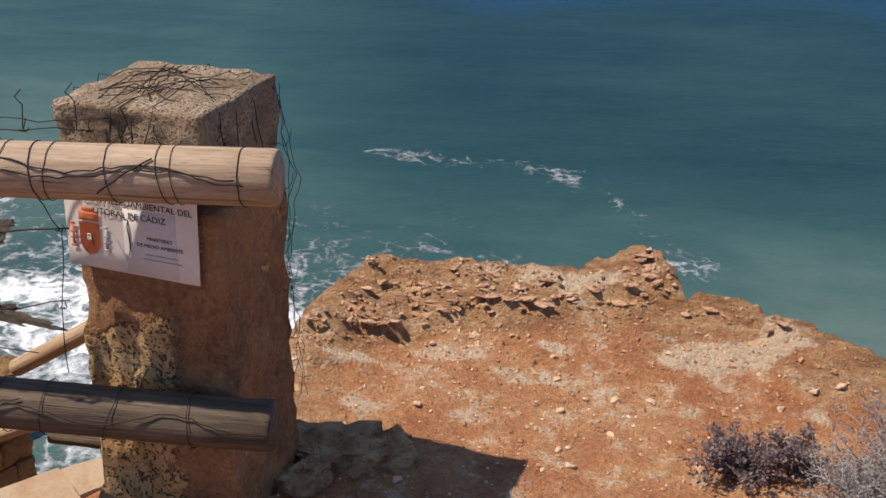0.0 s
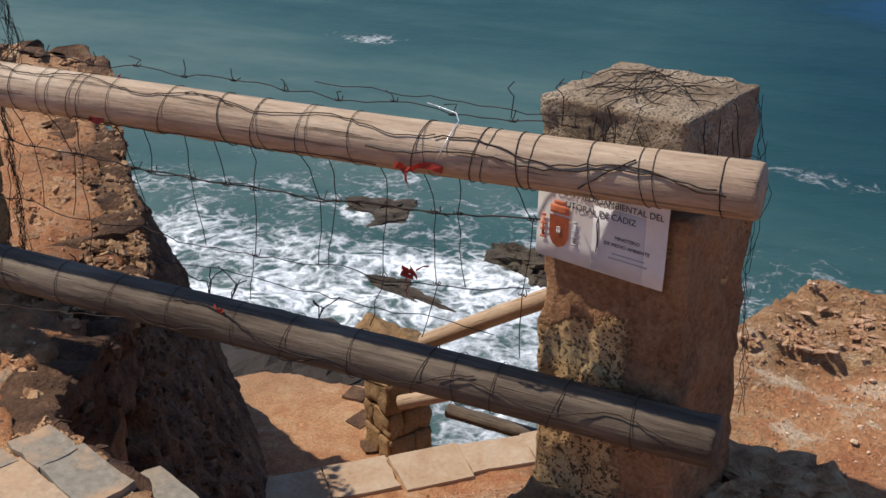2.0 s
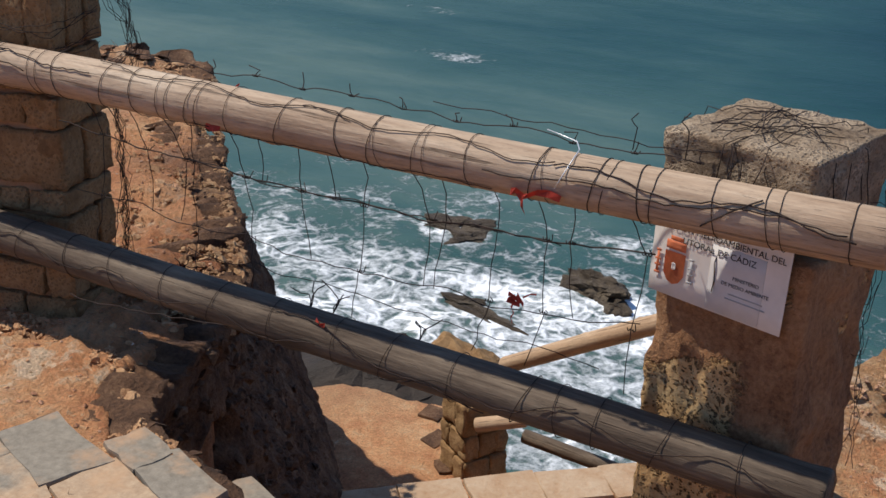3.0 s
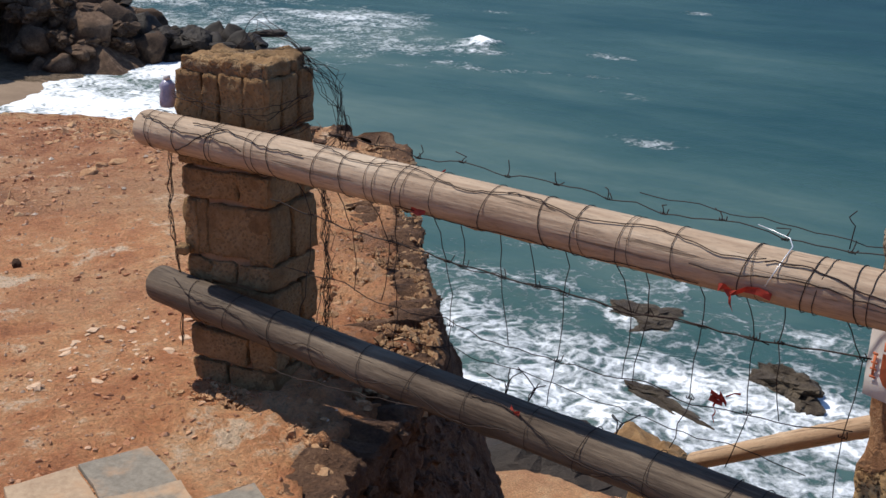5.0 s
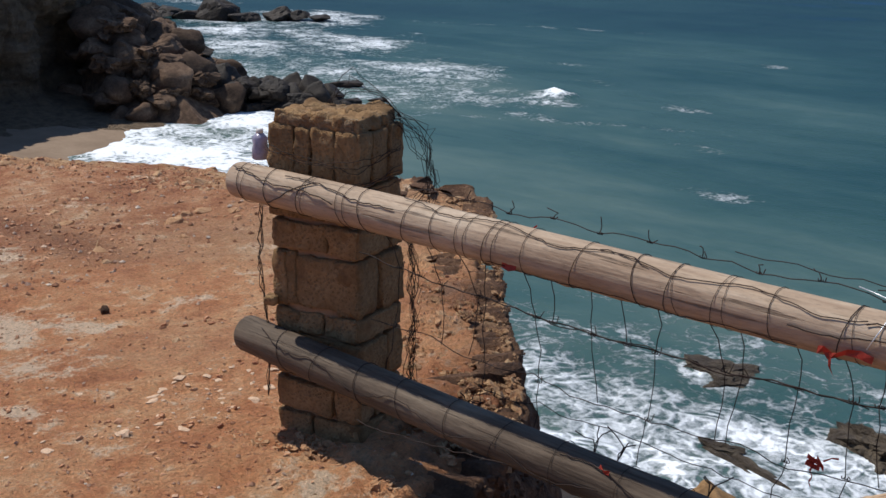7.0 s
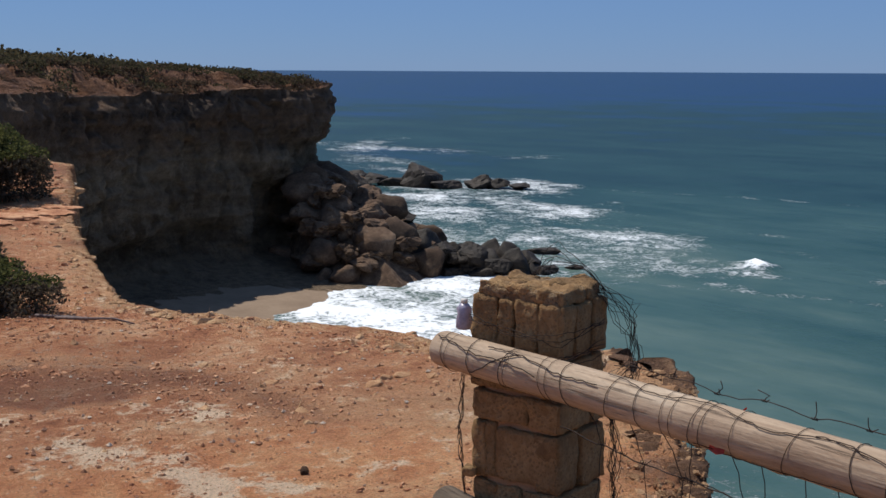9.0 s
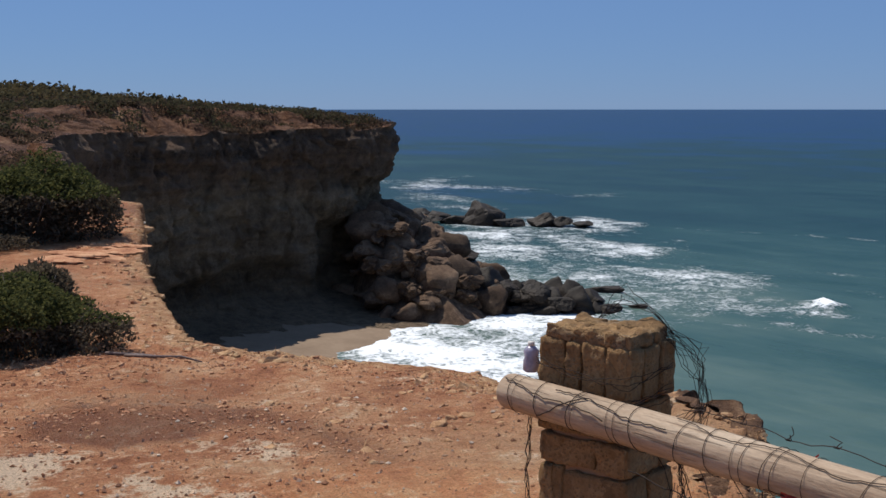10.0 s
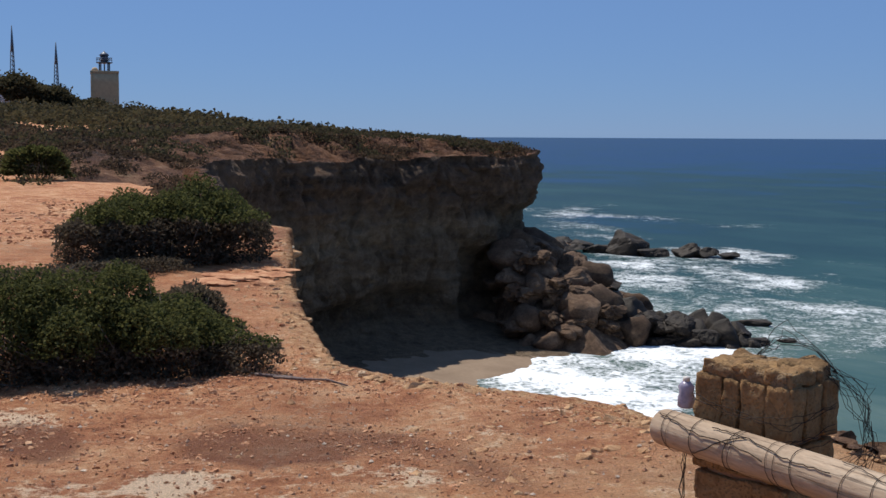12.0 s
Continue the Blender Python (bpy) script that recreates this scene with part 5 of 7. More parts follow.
def along_rail(x0, x1, a0, a1, low=False, wr=0.0018, wave=0.10):
    """A strand lying on a rail from x0 to x1, turning from the angle a0 to a1 round it."""
    pts, n = [], max(6, int(abs(x1 - x0) / 0.02))
    for k in range(n + 1):
        x = x0 + (x1 - x0) * k / n
        y, z = rail_axis(x, low)
        a = a0 + (a1 - a0) * k / n + wave * math.sin(x * 17) + rw.uniform(-0.05, 0.05)
        r = (0.067 if low else 0.0655) + rw.uniform(0, 0.002)
        pts.append((x, y + r * math.cos(a), z + r * math.sin(a)))
    return part("wire_wrap", tube(bmesh.new(), pts, wr, 5), WIRE, low_rail if low else top_rail, "rusty wire lying on the rail")


def knot(x, y, z, size=0.006):
    """A few turns of wire where two strands cross, with its cut ends."""
    pts = [(x + (k - 6) * size * 0.3, y + size * 0.55 * math.cos(k * 1.6), z + size * 0.55 * math.sin(k * 1.6)) for k in range(13)]
    end = Vector(pts[-1]) + Vector((rw.uniform(-1, 1), rw.uniform(-0.6, 0.6), rw.uniform(0.2, 1.6))) * size * 2.2
    return part("wire_knot", tube(bmesh.new(), [*pts, end], 0.0014, 5), WIRE, netting)


x = -2.66
while x < 0.14:
    hoop(x, rw.uniform(-0.02, 0.02), wr=rw.uniform(0.0008, 0.0013))
    if rw.random() < 0.55:
        hoop(x + rw.uniform(0.016, 0.034), rw.uniform(-0.014, 0.014), wr=rw.uniform(0.0006, 0.0010))
    x += rw.uniform(0.09, 0.19)
# strands along the top rail: slack at its far end, then on the upper front, then heavy on the front by the pillar
along_rail(-2.70, -2.20, 2.3, 2.9)
along_rail(-2.52, -2.30, 3.6, 2.2, wr=0.0020)
along_rail(-2.45, -1.95, 2.0, 2.6)
along_rail(-1.95, -1.10, 1.9, 2.2, wr=0.0014, wave=0.2)
along_rail(-1.25, -0.55, 2.1, 2.3, wr=0.0014, wave=0.2)
along_rail(-0.72, 0.10, 3.0, 2.75, wr=0.0018, wave=0.14)
along_rail(-0.55, 0.12, 2.4, 2.9, wr=0.0018, wave=0.2)
along_rail(-0.20, -0.08, 3.5, 2.4, wr=0.0020)
along_rail(-1.60, -0.70, 3.9, 3.8, wr=0.0013)
# the low rail
x = -2.5
while x < 0.1:
    hoop(x, rw.uniform(-0.03, 0.03), True, rw.uniform(0.0009, 0.0014))
    x += rw.uniform(0.10, 0.22)
along_rail(-2.62, -2.15, 2.2, 3.1, True, 0.0015, 0.2)
along_rail(-2.2, -1.2, 2.9, 3.4, True, 0.0015, 0.3)
along_rail(-1.35, -0.70, 2.0, 3.9, True, 0.0018, 0.2)
along_rail(-1.00, -0.45, 3.6, 2.7, True, 0.0014, 0.3)
along_rail(-0.60, 0.12, 2.9, 2.7, True, 0.0016, 0.25)
sag = lambda x: 0.05 * math.sin((x + 2.3) / 2.0 * math.pi)
# the netting: a heavy doubled strand, lighter ones below it, hanging wires
MAIN = [(xx, 0.03, 0.815 - sag(xx) + rw.uniform(-0.008, 0.008)) for xx in np.linspace(-2.25, -0.34, 17)]
wire(MAIN, 0.0021, jitter=0.003)
wire([(a, c + 0.004, z + rw.uniform(-0.010, 0.006)) for a, c, z in MAIN[4:15]], 0.0015, jitter=0.006)
wire([(xx, 0.03, 0.615 - 0.8 * sag(xx) + rw.uniform(-0.022, 0.022)) for xx in np.linspace(-2.2, -0.36, 15)], 0.0015, jitter=0.004)
wire([(xx, 0.02, 0.50 - 0.02 * xx * 0.3 + rw.uniform(-0.018, 0.018)) for xx in np.linspace(-1.75, -0.45, 12)], 0.0013, jitter=0.006)
x = -2.12
while x < -0.38:
    lean, short = rw.uniform(-0.03, 0.09), rw.random()
    zm = 0.815 - sag(x + lean)
    y0, z0_ = rail_axis(x)
    wire([(x, y0 + 0.05, z0_ - 0.045), (x + lean * 0.6 + rw.uniform(-0.012, 0.012), 0.02, (zm + 0.93) / 2), (x + lean, 0.03, zm)], 0.0014, jitter=0.004)
    knot(x + lean, 0.03, zm, 0.007)
    if short > 0.12:
        drop = rw.uniform(-0.05, 0.03)
        zb = 0.615 - 0.8 * sag(x + lean + drop)
        wire([(x + lean, 0.03, zm), (x + lean + drop * 0.6 + rw.uniform(-0.012, 0.012), 0.035, (zm + zb) / 2), (x + lean + drop, 0.03, zb)], 0.0013, jitter=0.004)
        if short > 0.35:
            knot(x + lean + drop, 0.03, zb, 0.006)
            wire([(x + lean + drop, 0.03, zb), (x + lean + drop + rw.uniform(-0.04, 0.02), 0.02, 0.44)], 0.0013, jitter=0.006)
    x += rw.uniform(0.085, 0.135)
# what stands up behind the top rail: a low slack strand with barbs and hooked ends
CREST = [(xx, RAIL_Y + 0.058, rail_axis(xx)[1] + 0.066 + rw.uniform(0.0, 0.018)) for xx in np.linspace(-2.0, -0.25, 24)]
wire(CREST, 0.0014, jitter=0.003)
wire([(xx, RAIL_Y + 0.10, rail_axis(xx)[1] + 0.085 + rw.uniform(-0.006, 0.012)) for xx in np.linspace(-0.95, -0.22, 10)], 0.0012, jitter=0.003)
for a, c, z in CREST[1::2]:
    wire([(a, c, z), (a + rw.uniform(-0.012, 0.012), c + 0.01, z + rw.uniform(0.012, 0.024)), (a + rw.uniform(-0.03, 0.01), c + 0.012, z + rw.uniform(0.016, 0.042))], 0.0014, jitter=0.002)
    knot(a, c, z, 0.005)
for x, h in ((-0.42, 0.09), (-0.30, 0.11)):
    wire([(x, RAIL_Y + 0.10, 1.05), (x + 0.004, RAIL_Y + 0.10, 1.05 + h * 0.6), (x - 0.012, RAIL_Y + 0.10, 1.05 + h * 0.8), (x + 0.004, RAIL_Y + 0.10, 1.05 + h)], 0.0014, jitter=0.003)
# loose ends caught on the low rail and in the net
for x, z in ((-1.30, 0.46), (-1.22, 0.47), (-0.95, 0.45), (-1.75, 0.44)):
    for k in range(3):
        wire([(x, -0.01, z - 0.03), (x + rw.uniform(-0.02, 0.02), 0.0, z + 0.02), (x + rw.uniform(-0.06, 0.06), rw.uniform(-0.02, 0.03), z + rw.uniform(0.03, 0.09))], 0.0017, jitter=0.005)
wire([(-2.10, -0.125, 0.33), (-2.00, -0.14, 0.335), (-1.85, -0.14, 0.35), (-1.70, -0.13, 0.36), (-1.50, -0.12, 0.38)], 0.0016, jitter=0.004)
pale_hook = thing("wire_hook", "bright bent galvanised wire hooked over the rail", "wire")
part("hook", tube(bmesh.new(), [(-0.62, 0.0, 1.075), (-0.58, -0.01, 1.072), (-0.535, -0.02, 1.066), (-0.515, -0.05, 1.058), (-0.512, -0.095, 1.046), (-0.522, -0.122, 1.015), (-0.535, -0.131, 0.985)], 0.0014, 6), ZINC, pale_hook)

tangle = thing("wire_tangle", "tangle of rusty wire over the pillar top", "wire", PILLAR_A)
for n in range(17):
    a, c = rw.uniform(0, math.tau), rw.uniform(-0.12, 0.12)
    e = Vector((math.cos(a), math.sin(a), 0))
    q = Vector((-e.y, e.x, 0)) * c
    wire([q - e * 0.20 + Vector((0, 0, 0.95 + rw.uniform(-0.2, 0.1))), q - e * 0.185 + Vector((0, 0, 1.10)), q * 0.6 + Vector((0, 0, 1.115 + rw.uniform(0, 0.03))), q + e * 0.18 + Vector((0, 0, 1.11)), q + e * 0.20 + Vector((0, 0, 0.95 + rw.uniform(-0.1, 0.1)))], 0.0012, tangle, jitter=0.008)
for n in range(3):
    wire([(0.19, 0.17, 1.08), (0.215 + 0.01 * n, 0.18, 0.85), (0.195, 0.20 - 0.01 * n, 0.60), (0.215, 0.19, 0.40), (0.195 + 0.02 * n, 0.19, 0.22)], 0.0009, tangle, jitter=0.010)
for zz in (0.95, 0.83, 0.70, 0.56, 0.42):
    wire([(0.19, 0.12, zz), (0.21, 0.18, zz - 0.02), (0.20, 0.23, zz + 0.01)], 0.0009, tangle, jitter=0.006)

tangle_b = thing("wire_tangle", "loose rusty wire loops beside the masonry pillar", "wire", PILLAR_B)
for n in range(14):
    wire([(0.17 + rw.uniform(-0.02, 0.02), 0.10, 1.20 + rw.uniform(-0.06, 0.02)), (0.24 + rw.uniform(0, 0.06), 0.16, 1.10 + rw.uniform(-0.05, 0.08)), (0.25 + rw.uniform(0, 0.05), 0.18, 0.95), (0.20, 0.17, 0.8 + rw.uniform(-0.1, 0.1)), (0.20 + rw.uniform(0, 0.03), 0.17, 0.5), (0.20, 0.17, 0.2)], 0.0010, tangle_b, jitter=0.018)
for n in range(5):
    wire([(-0.2, -0.16, 0.95), (-0.205 - rw.uniform(0, 0.02), -0.17, 0.7), (-0.19, -0.17, 0.45), (-0.2, -0.17, 0.2)], 0.0013, tangle_b, jitter=0.010)
for n in range(7):
    zz = rw.uniform(0.96, 1.12)
    wire([(-0.19, -0.165, zz), (0, -0.17, zz - 0.03), (0.19, -0.165, zz + rw.uniform(-0.05, 0.03)), (0.20, 0.1, zz)], 0.0012, tangle_b, jitter=0.006)
for n in range(5):
    wire([(-0.1, 0.1, 1.2), (0.0, 0.1, 1.24 + 0.02 * n), (0.1, 0.12, 1.25), (0.19, 0.12, 1.18)], 0.0012, tangle_b, jitter=0.012)


def ribbon(name, label, spots, width=0.016):
    """A crumpled strip of plastic tape through spots."""
    bm = bmesh.new()
    last = None
    for n, p in enumerate(spots):
        p = Vector(p)
        tilt = Vector((rw.uniform(-0.5, 0.5), rw.uniform(-0.4, 0.4), 1)).normalized() * width / 2
        pair = [bm.verts.new(p - tilt), bm.verts.new(p + tilt)]
        if last:
            bm.faces.new((last[0], pair[0], pair[1], last[1]))
        last = pair
    bmesh.ops.solidify(bm, geom=bm.faces[:], thickness=0.0012)
    return tagged(part(name, bm, TAPE, smoothed=False), label, "tape", "scraps of tape")


ribbon("tape_scrap", "scrap of red plastic tape knotted on the rail", [(-0.645, -0.127, 0.955), (-0.63, -0.131, 0.962), (-0.615, -0.128, 0.948), (-0.60, -0.134, 0.955), (-0.58, -0.128, 0.966), (-0.55, -0.127, 0.968), (-0.52, -0.128, 0.962)], 0.018)
ribbon("tape_scrap", "scrap of red plastic tape knotted on the rail", [(-0.615, -0.131, 0.955), (-0.612, -0.133, 0.935), (-0.605, -0.132, 0.915)], 0.018)
ribbon("tape_scrap", "faded red tape wound round the rail", [(-1.545, -0.12, 0.955), (-1.52, -0.123, 0.950), (-1.495, -0.12, 0.957)], 0.018)
ribbon("tape_scrap", "faded red tape wound round the rail", [(-1.50, -0.03, 1.052), (-1.49, -0.085, 1.045), (-1.485, -0.118, 1.015)], 0.008)
ribbon("tape_scrap", "torn red tape knotted in the netting", [(-0.69 + rw.uniform(-0.022, 0.022), 0.025 + rw.uniform(-0.012, 0.012), 0.612 + rw.uniform(-0.016, 0.016)) for k in range(14)], 0.013)
ribbon("tape_scrap", "torn red tape hanging in the netting", [(-0.695, 0.028, 0.60), (-0.702, 0.03, 0.585), (-0.694, 0.03, 0.572), (-0.703, 0.032, 0.556), (-0.696, 0.03, 0.545)], 0.009)
ribbon("tape_scrap", "torn red tape hanging in the netting", [(-0.67, 0.028, 0.622), (-0.65, 0.03, 0.636), (-0.633, 0.028, 0.640)], 0.006)
ribbon("tape_scrap", "scrap of red plastic tape on the lower rail", [(-1.22, -0.09, 0.463), (-1.20, -0.10, 0.455), (-1.18, -0.105, 0.462)], 0.014)

bottle = thing("plastic_bottle", "crumpled hazy violet plastic bottle wired to the pillar", "bottle", Matrix.Translation((-2.74, 0.04, 1.035)) @ Matrix.Diagonal((0.85, 0.85, 0.85, 1)))
bb = bmesh.new()
tube(bb, [(0, 0, 0), (0, 0, 0.004), (0, 0.002, 0.04), (0.002, 0, 0.06), (0, 0, 0.085), (0, 0, 0.105)], [0.026, 0.033, 0.034, 0.028, 0.032, 0.015], 14)
bottle_body = part("body", bb, BOTTLE, bottle)
part("cap", tube(bmesh.new(), [(0, 0, 0.105), (0, 0, 0.122)], 0.014, 12), SIGN_WHITE, bottle_body, "pale cap")

# ---- paving, landing and handrails ----
paving = thing("pavement", "broken grey and ochre flagstones", "paving", kind="structure")


def flag(x, y, z, w, l, turn, seed, thick=0.05, lean=(0, 0), mat=None):
    bm = bmesh.new()
    r = random.Random(seed)
    outline = [(-w / 2 + r.uniform(-.01, .01), -l / 2 + r.uniform(-.01, .01)), (w / 2 + r.uniform(-.015, .01), -l / 2 + r.uniform(-.015, .01)), (w / 2 + r.uniform(-.015, .01), l / 2 + r.uniform(-.015, .01)), (-w / 2 + r.uniform(-.01, .01), l / 2 + r.uniform(-.01, .01))]
    ring = []
    for (ax, ay), (bx, by) in zip(outline, outline[1:] + outline[:1]):
        for k in range(4):
            ring.append((ax + (bx - ax) * k / 4 + r.uniform(-.006, .006), ay + (by - ay) * k / 4 + r.uniform(-.006, .006)))
    lo = [bm.verts.new((a, b, -thick)) for a, b in ring]
    mid = [bm.verts.new((a, b, -0.008)) for a, b in ring]
    hi = [bm.verts.new((a * 0.985, b * 0.985, r.uniform(-0.002, 0.002))) for a, b in ring]
    for p, q in ((lo, mid), (mid, hi)):
        for k in range(len(ring)):
            bm.faces.new((p[k], p[(k + 1) % len(ring)], q[(k + 1) % len(ring)], q[k]))
    bm.faces.new(hi)
    return part("flagstone", bm, mat or SLAB, paving, at=pose(x, y, z, lean[0], lean[1], turn), smoothed=False)


# the paved top, seven slabs at its broken edge and more behind them
for n, (x, y, w, l, a, dz) in enumerate(((-2.20, -0.605, 0.29, 0.20, -17, 0.004), (-1.983, -0.682, 0.235, 0.20, -20, 0.010), (-1.766, -0.548, 0.315, 0.165, -19, 0.014), (-1.745, -0.745, 0.25, 0.19, -20, 0.004),
                                         (-1.985, -0.895, 0.30, 0.19, -20, 0.0), (-1.475, -0.640, 0.255, 0.175, -19, 0.006), (-1.375, -0.490, 0.26, 0.125, -20, 0.016), (-1.555, -0.425, 0.14, 0.10, -20, 0.022),
                                         (-1.24, -0.68, 0.21, 0.19, -20, 0.0), (-1.66, -0.94, 0.30, 0.18, -20, 0.008), (-1.34, -0.85, 0.28, 0.18, -20, 0.004), (-2.27, -0.82, 0.24, 0.19, -18, 0.0),
                                         (-1.90, -1.10, 0.28, 0.20, -20, 0.0), (-1.60, -1.16, 0.28, 0.20, -20, 0.006), (-1.02, -0.80, 0.2, 0.2, -20, 0.0))):
    flag(x, y, 0.121 + dz * 0.4, w + 0.022, l + 0.022, a, n, 0.05, (0.4 * (n % 3 - 1), 0.4 * (n % 2)))
flag(-1.24, -0.37, 0.03, 0.24, 0.14, -22, 41, 0.06)
for n, (x, y) in enumerate(((-1.18, -0.30), (-1.22, -0.08), (-1.28, 0.15), (-1.36, 0.4), (-1.46, 0.7))):
    flag(x, y, ground_at(x, y) + 0.03, 0.42, 0.22, -12, 30 + n, 0.10)
for n in range(5):
    f = n / 4
    x, y = -2.58 + 1.2 * f, 2.22 + 1.08 * f
    flag(x, y, -1.966 + 0.004 * (n % 2), 0.415 - 0.02 * (n % 2), 0.30 + 0.03 * (n % 3), 42 + (n % 3), 50 + n, 0.09, mat=GULLY_SLAB)
for n, (x, y) in enumerate(((-3.3, 4.25), (-2.95, 4.0), (-2.85, 3.7), (-3.1, 3.95))):
    flag(x, y, -2.60, 0.19, 0.16, 25 * n, 70 + n, 0.05, mat=SHADED_BANK)

post = thing("stub_pillar", "short broken stone pillar beside the landing", "pillar", pose(-2.72, 3.78, -2.62, 0, 0, -32))
part("core", rough_block((0.25, 0.25, 0.56), 61, 0.02, 0.006, 6, 6), RENDERED, post, "recessed mortar", pose(0, 0, 0.26))
rq = random.Random(63)
for n, (low, high, cut) in enumerate(((-0.02, 0.17, 0.03), (0.18, 0.35, -0.05), (0.36, 0.58, 0.04))):
    for turn in (0, 90, 180, 270):
        for x0, x1 in ((-0.165, cut), (cut, 0.165)):
            part("stone", rough_block((x1 - x0 - 0.010, 0.10, high - low), 300 + n * 9 + turn + int(x1 * 90), 0.012, 0.010, 7, 14), STONE, post, at=pose(0, 0, 0, 0, 0, turn) @ pose((x0 + x1) / 2, -0.115 + rq.uniform(-0.012, 0.006), (low + high) / 2, rq.uniform(-2, 2), rq.uniform(-3, 3), rq.uniform(-3, 3)))
part("cap", rough_block((0.30, 0.30, 0.06), 66, 0.02, 0.016, 10, 10), MORTAR, post, "broken mortar top", pose(0, 0, 0.585))
tagged(part("handrail", log_mesh(1.86, 0.06, 0.06, 15), NEW_WOOD, at=along((-2.72, 4.2, -2.02), (-1.30, 3.55, -1.02))), "honey-coloured round wooden handrail descending behind the pillar", "handrail", "handrails")
tagged(part("handrail", log_mesh(1.2, 0.05, 0.05, 16), OLD_WOOD, at=along((-2.45, 4.0, -2.40), (-1.30, 4.0, -2.46))), "dark weathered round handrail beyond the stub pillar", "handrail", "handrails")
tagged(part("handrail", log_mesh(0.34, 0.048, 0.046, 17), NEW_WOOD, at=along((-2.60, 3.58, -2.15), (-2.29, 3.66, -2.05))), "short honey-coloured handrail end on the stub pillar", "handrail", "handrails")

# ---- shrubs ----


def bush(name, label, x, y, lumps, leaf, count, seed, mat=None, stems=70, dead=0.28):
    """Lumps: (dx, dy, dz, rx, ry, rz) of the crown, filled densest near their skin."""
    g = ground_at(x, y)
    ob = thing(name, label, "bush", pose(x, y, g))
    r = np.random.default_rng(seed)
    spots = []
    for l in list(lumps) if len(lumps) > 1 else []:
        for k in range(5):
            a, e = r.uniform(0, math.tau), r.uniform(0.15, 1.2)
            f = r.uniform(0.28, 0.5)
            lumps = [*lumps, (l[0] + l[3] * math.cos(a) * math.cos(e), l[1] + l[4] * math.sin(a) * math.cos(e), max(0.05, l[2] + l[5] * math.sin(e) * 0.85), l[3] * f, l[4] * f, l[5] * f)]
    vol = sum(l[3] * l[4] * l[5] for l in lumps)
    for dx, dy, dz, rx, ry, rz in lumps:
        n = int(count * rx * ry * rz / vol)
        p = r.normal(size=(n, 3))
        p /= np.linalg.norm(p, axis=1, keepdims=True)
        p[:, 2] = np.where(p[:, 2] < -0.35, -p[:, 2], p[:, 2])
        rad = r.uniform(0.25, 1.0, n) ** 0.45 * (1 + 0.30 * rugged(p[:, 0] * 2.6 + dx, p[:, 1] * 2.6 + dy, p[:, 2] * 2.6, 3, seed))
        q = p * rad[:, None] * (rx, ry, rz) + (dx, dy, dz)
        spots.append(q[q[:, 2] > 0.02])
    spots = np.concatenate(spots)
    top = spots[:, 2] + 0.16 * rugged(spots[:, 0] * 3, spots[:, 1] * 3, 0, 2, seed) > (dead if len(lumps) > 1 else -1) * max(spots[:, 2])
    part("foliage", leaves(spots[top], r.uniform(0.6, 1.3, top.sum()) * leaf, seed), mat or LEAF, ob, "", smoothed=False)
    if not top.all():
        low = spots[~top]
        part("dead_foliage", leaves(low, r.uniform(0.5, 1.1, len(low)) * leaf, seed + 1, 2.6), DRY_LEAF, ob, "brown dead lower twigs", smoothed=False)
    bm = bmesh.new()
    rr = random.Random(seed)
    for k in range(stems):
        end = spots[rr.randrange(len(spots))]
        a = (end[0] * 0.45 + rr.uniform(-.1, .1), end[1] * 0.45 + rr.uniform(-.1, .1), -0.05 if end[2] < 3 else 0)
        m = [(a[i] + end[i]) / 2 + rr.uniform(-.06, .06) for i in range(3)]
        tube(bm, [a, m, list(end)], [0.012, 0.008, 0.004], 5)
    part("stem_tangle", bm, TWIG, ob, "bare grey stems")
    return ob


bush("bush", "dense dark green mastic bush on the plateau edge", -11.2, 0.75, [(0.20, 0.45, 0.05, 0.55, 0.45, 0.42), (-0.1, -0.1, 0.12, 0.75, 0.75, 0.68), (-0.3, -0.85, 0.15, 0.75, 0.75, 0.82), (-0.4, -1.6, 0.15, 0.75, 0.75, 0.85), (-0.5, -2.4, 0.15, 0.75, 0.8, 0.82)], 0.026, 80000, 3)
bush("bush", "dense dark green mastic bush near the cliff edge", -19.4, 3.0, [(0, 1.05, 0.2, 0.9, 0.70, 0.72), (0, 0.3, 0.25, 0.9, 0.8, 0.95), (0, -0.5, 0.25, 0.9, 0.8, 0.90), (0, -1.25, 0.2, 0.9, 0.65, 0.78)], 0.038, 45000, 4, dead=0.50)
bush("bush", "dry brown bush among the green ones", -11.9, 1.05, [(0, 0, 0.3, 0.45, 0.45, 0.42)], 0.028, 6000, 6, DRY_LEAF)
bush("bush", "low brown dead brush between the green bushes", -17.6, 0.5, [(0, 0, 0.0, 0.8, 1.0, 0.26), (0.5, 0.7, 0.0, 0.6, 0.7, 0.20), (0.3, -1.2, 0.0, 0.7, 0.9, 0.24)], 0.030, 7000, 8, DRY_LEAF, 40, -1)
bush("bush", "low brown dead brush at the bush's foot", -18.4, 2.4, [(0, 0, 0.0, 0.5, 0.8, 0.20), (0.2, -0.8, 0.0, 0.45, 0.6, 0.18)], 0.030, 4000, 9, DRY_LEAF, 30, -1)
bush("bush", "low dark bush beside the path", -43, 5.0, [(0, 0, 0.4, 1.0, 1.2, 0.8)], 0.10, 4000, 7)


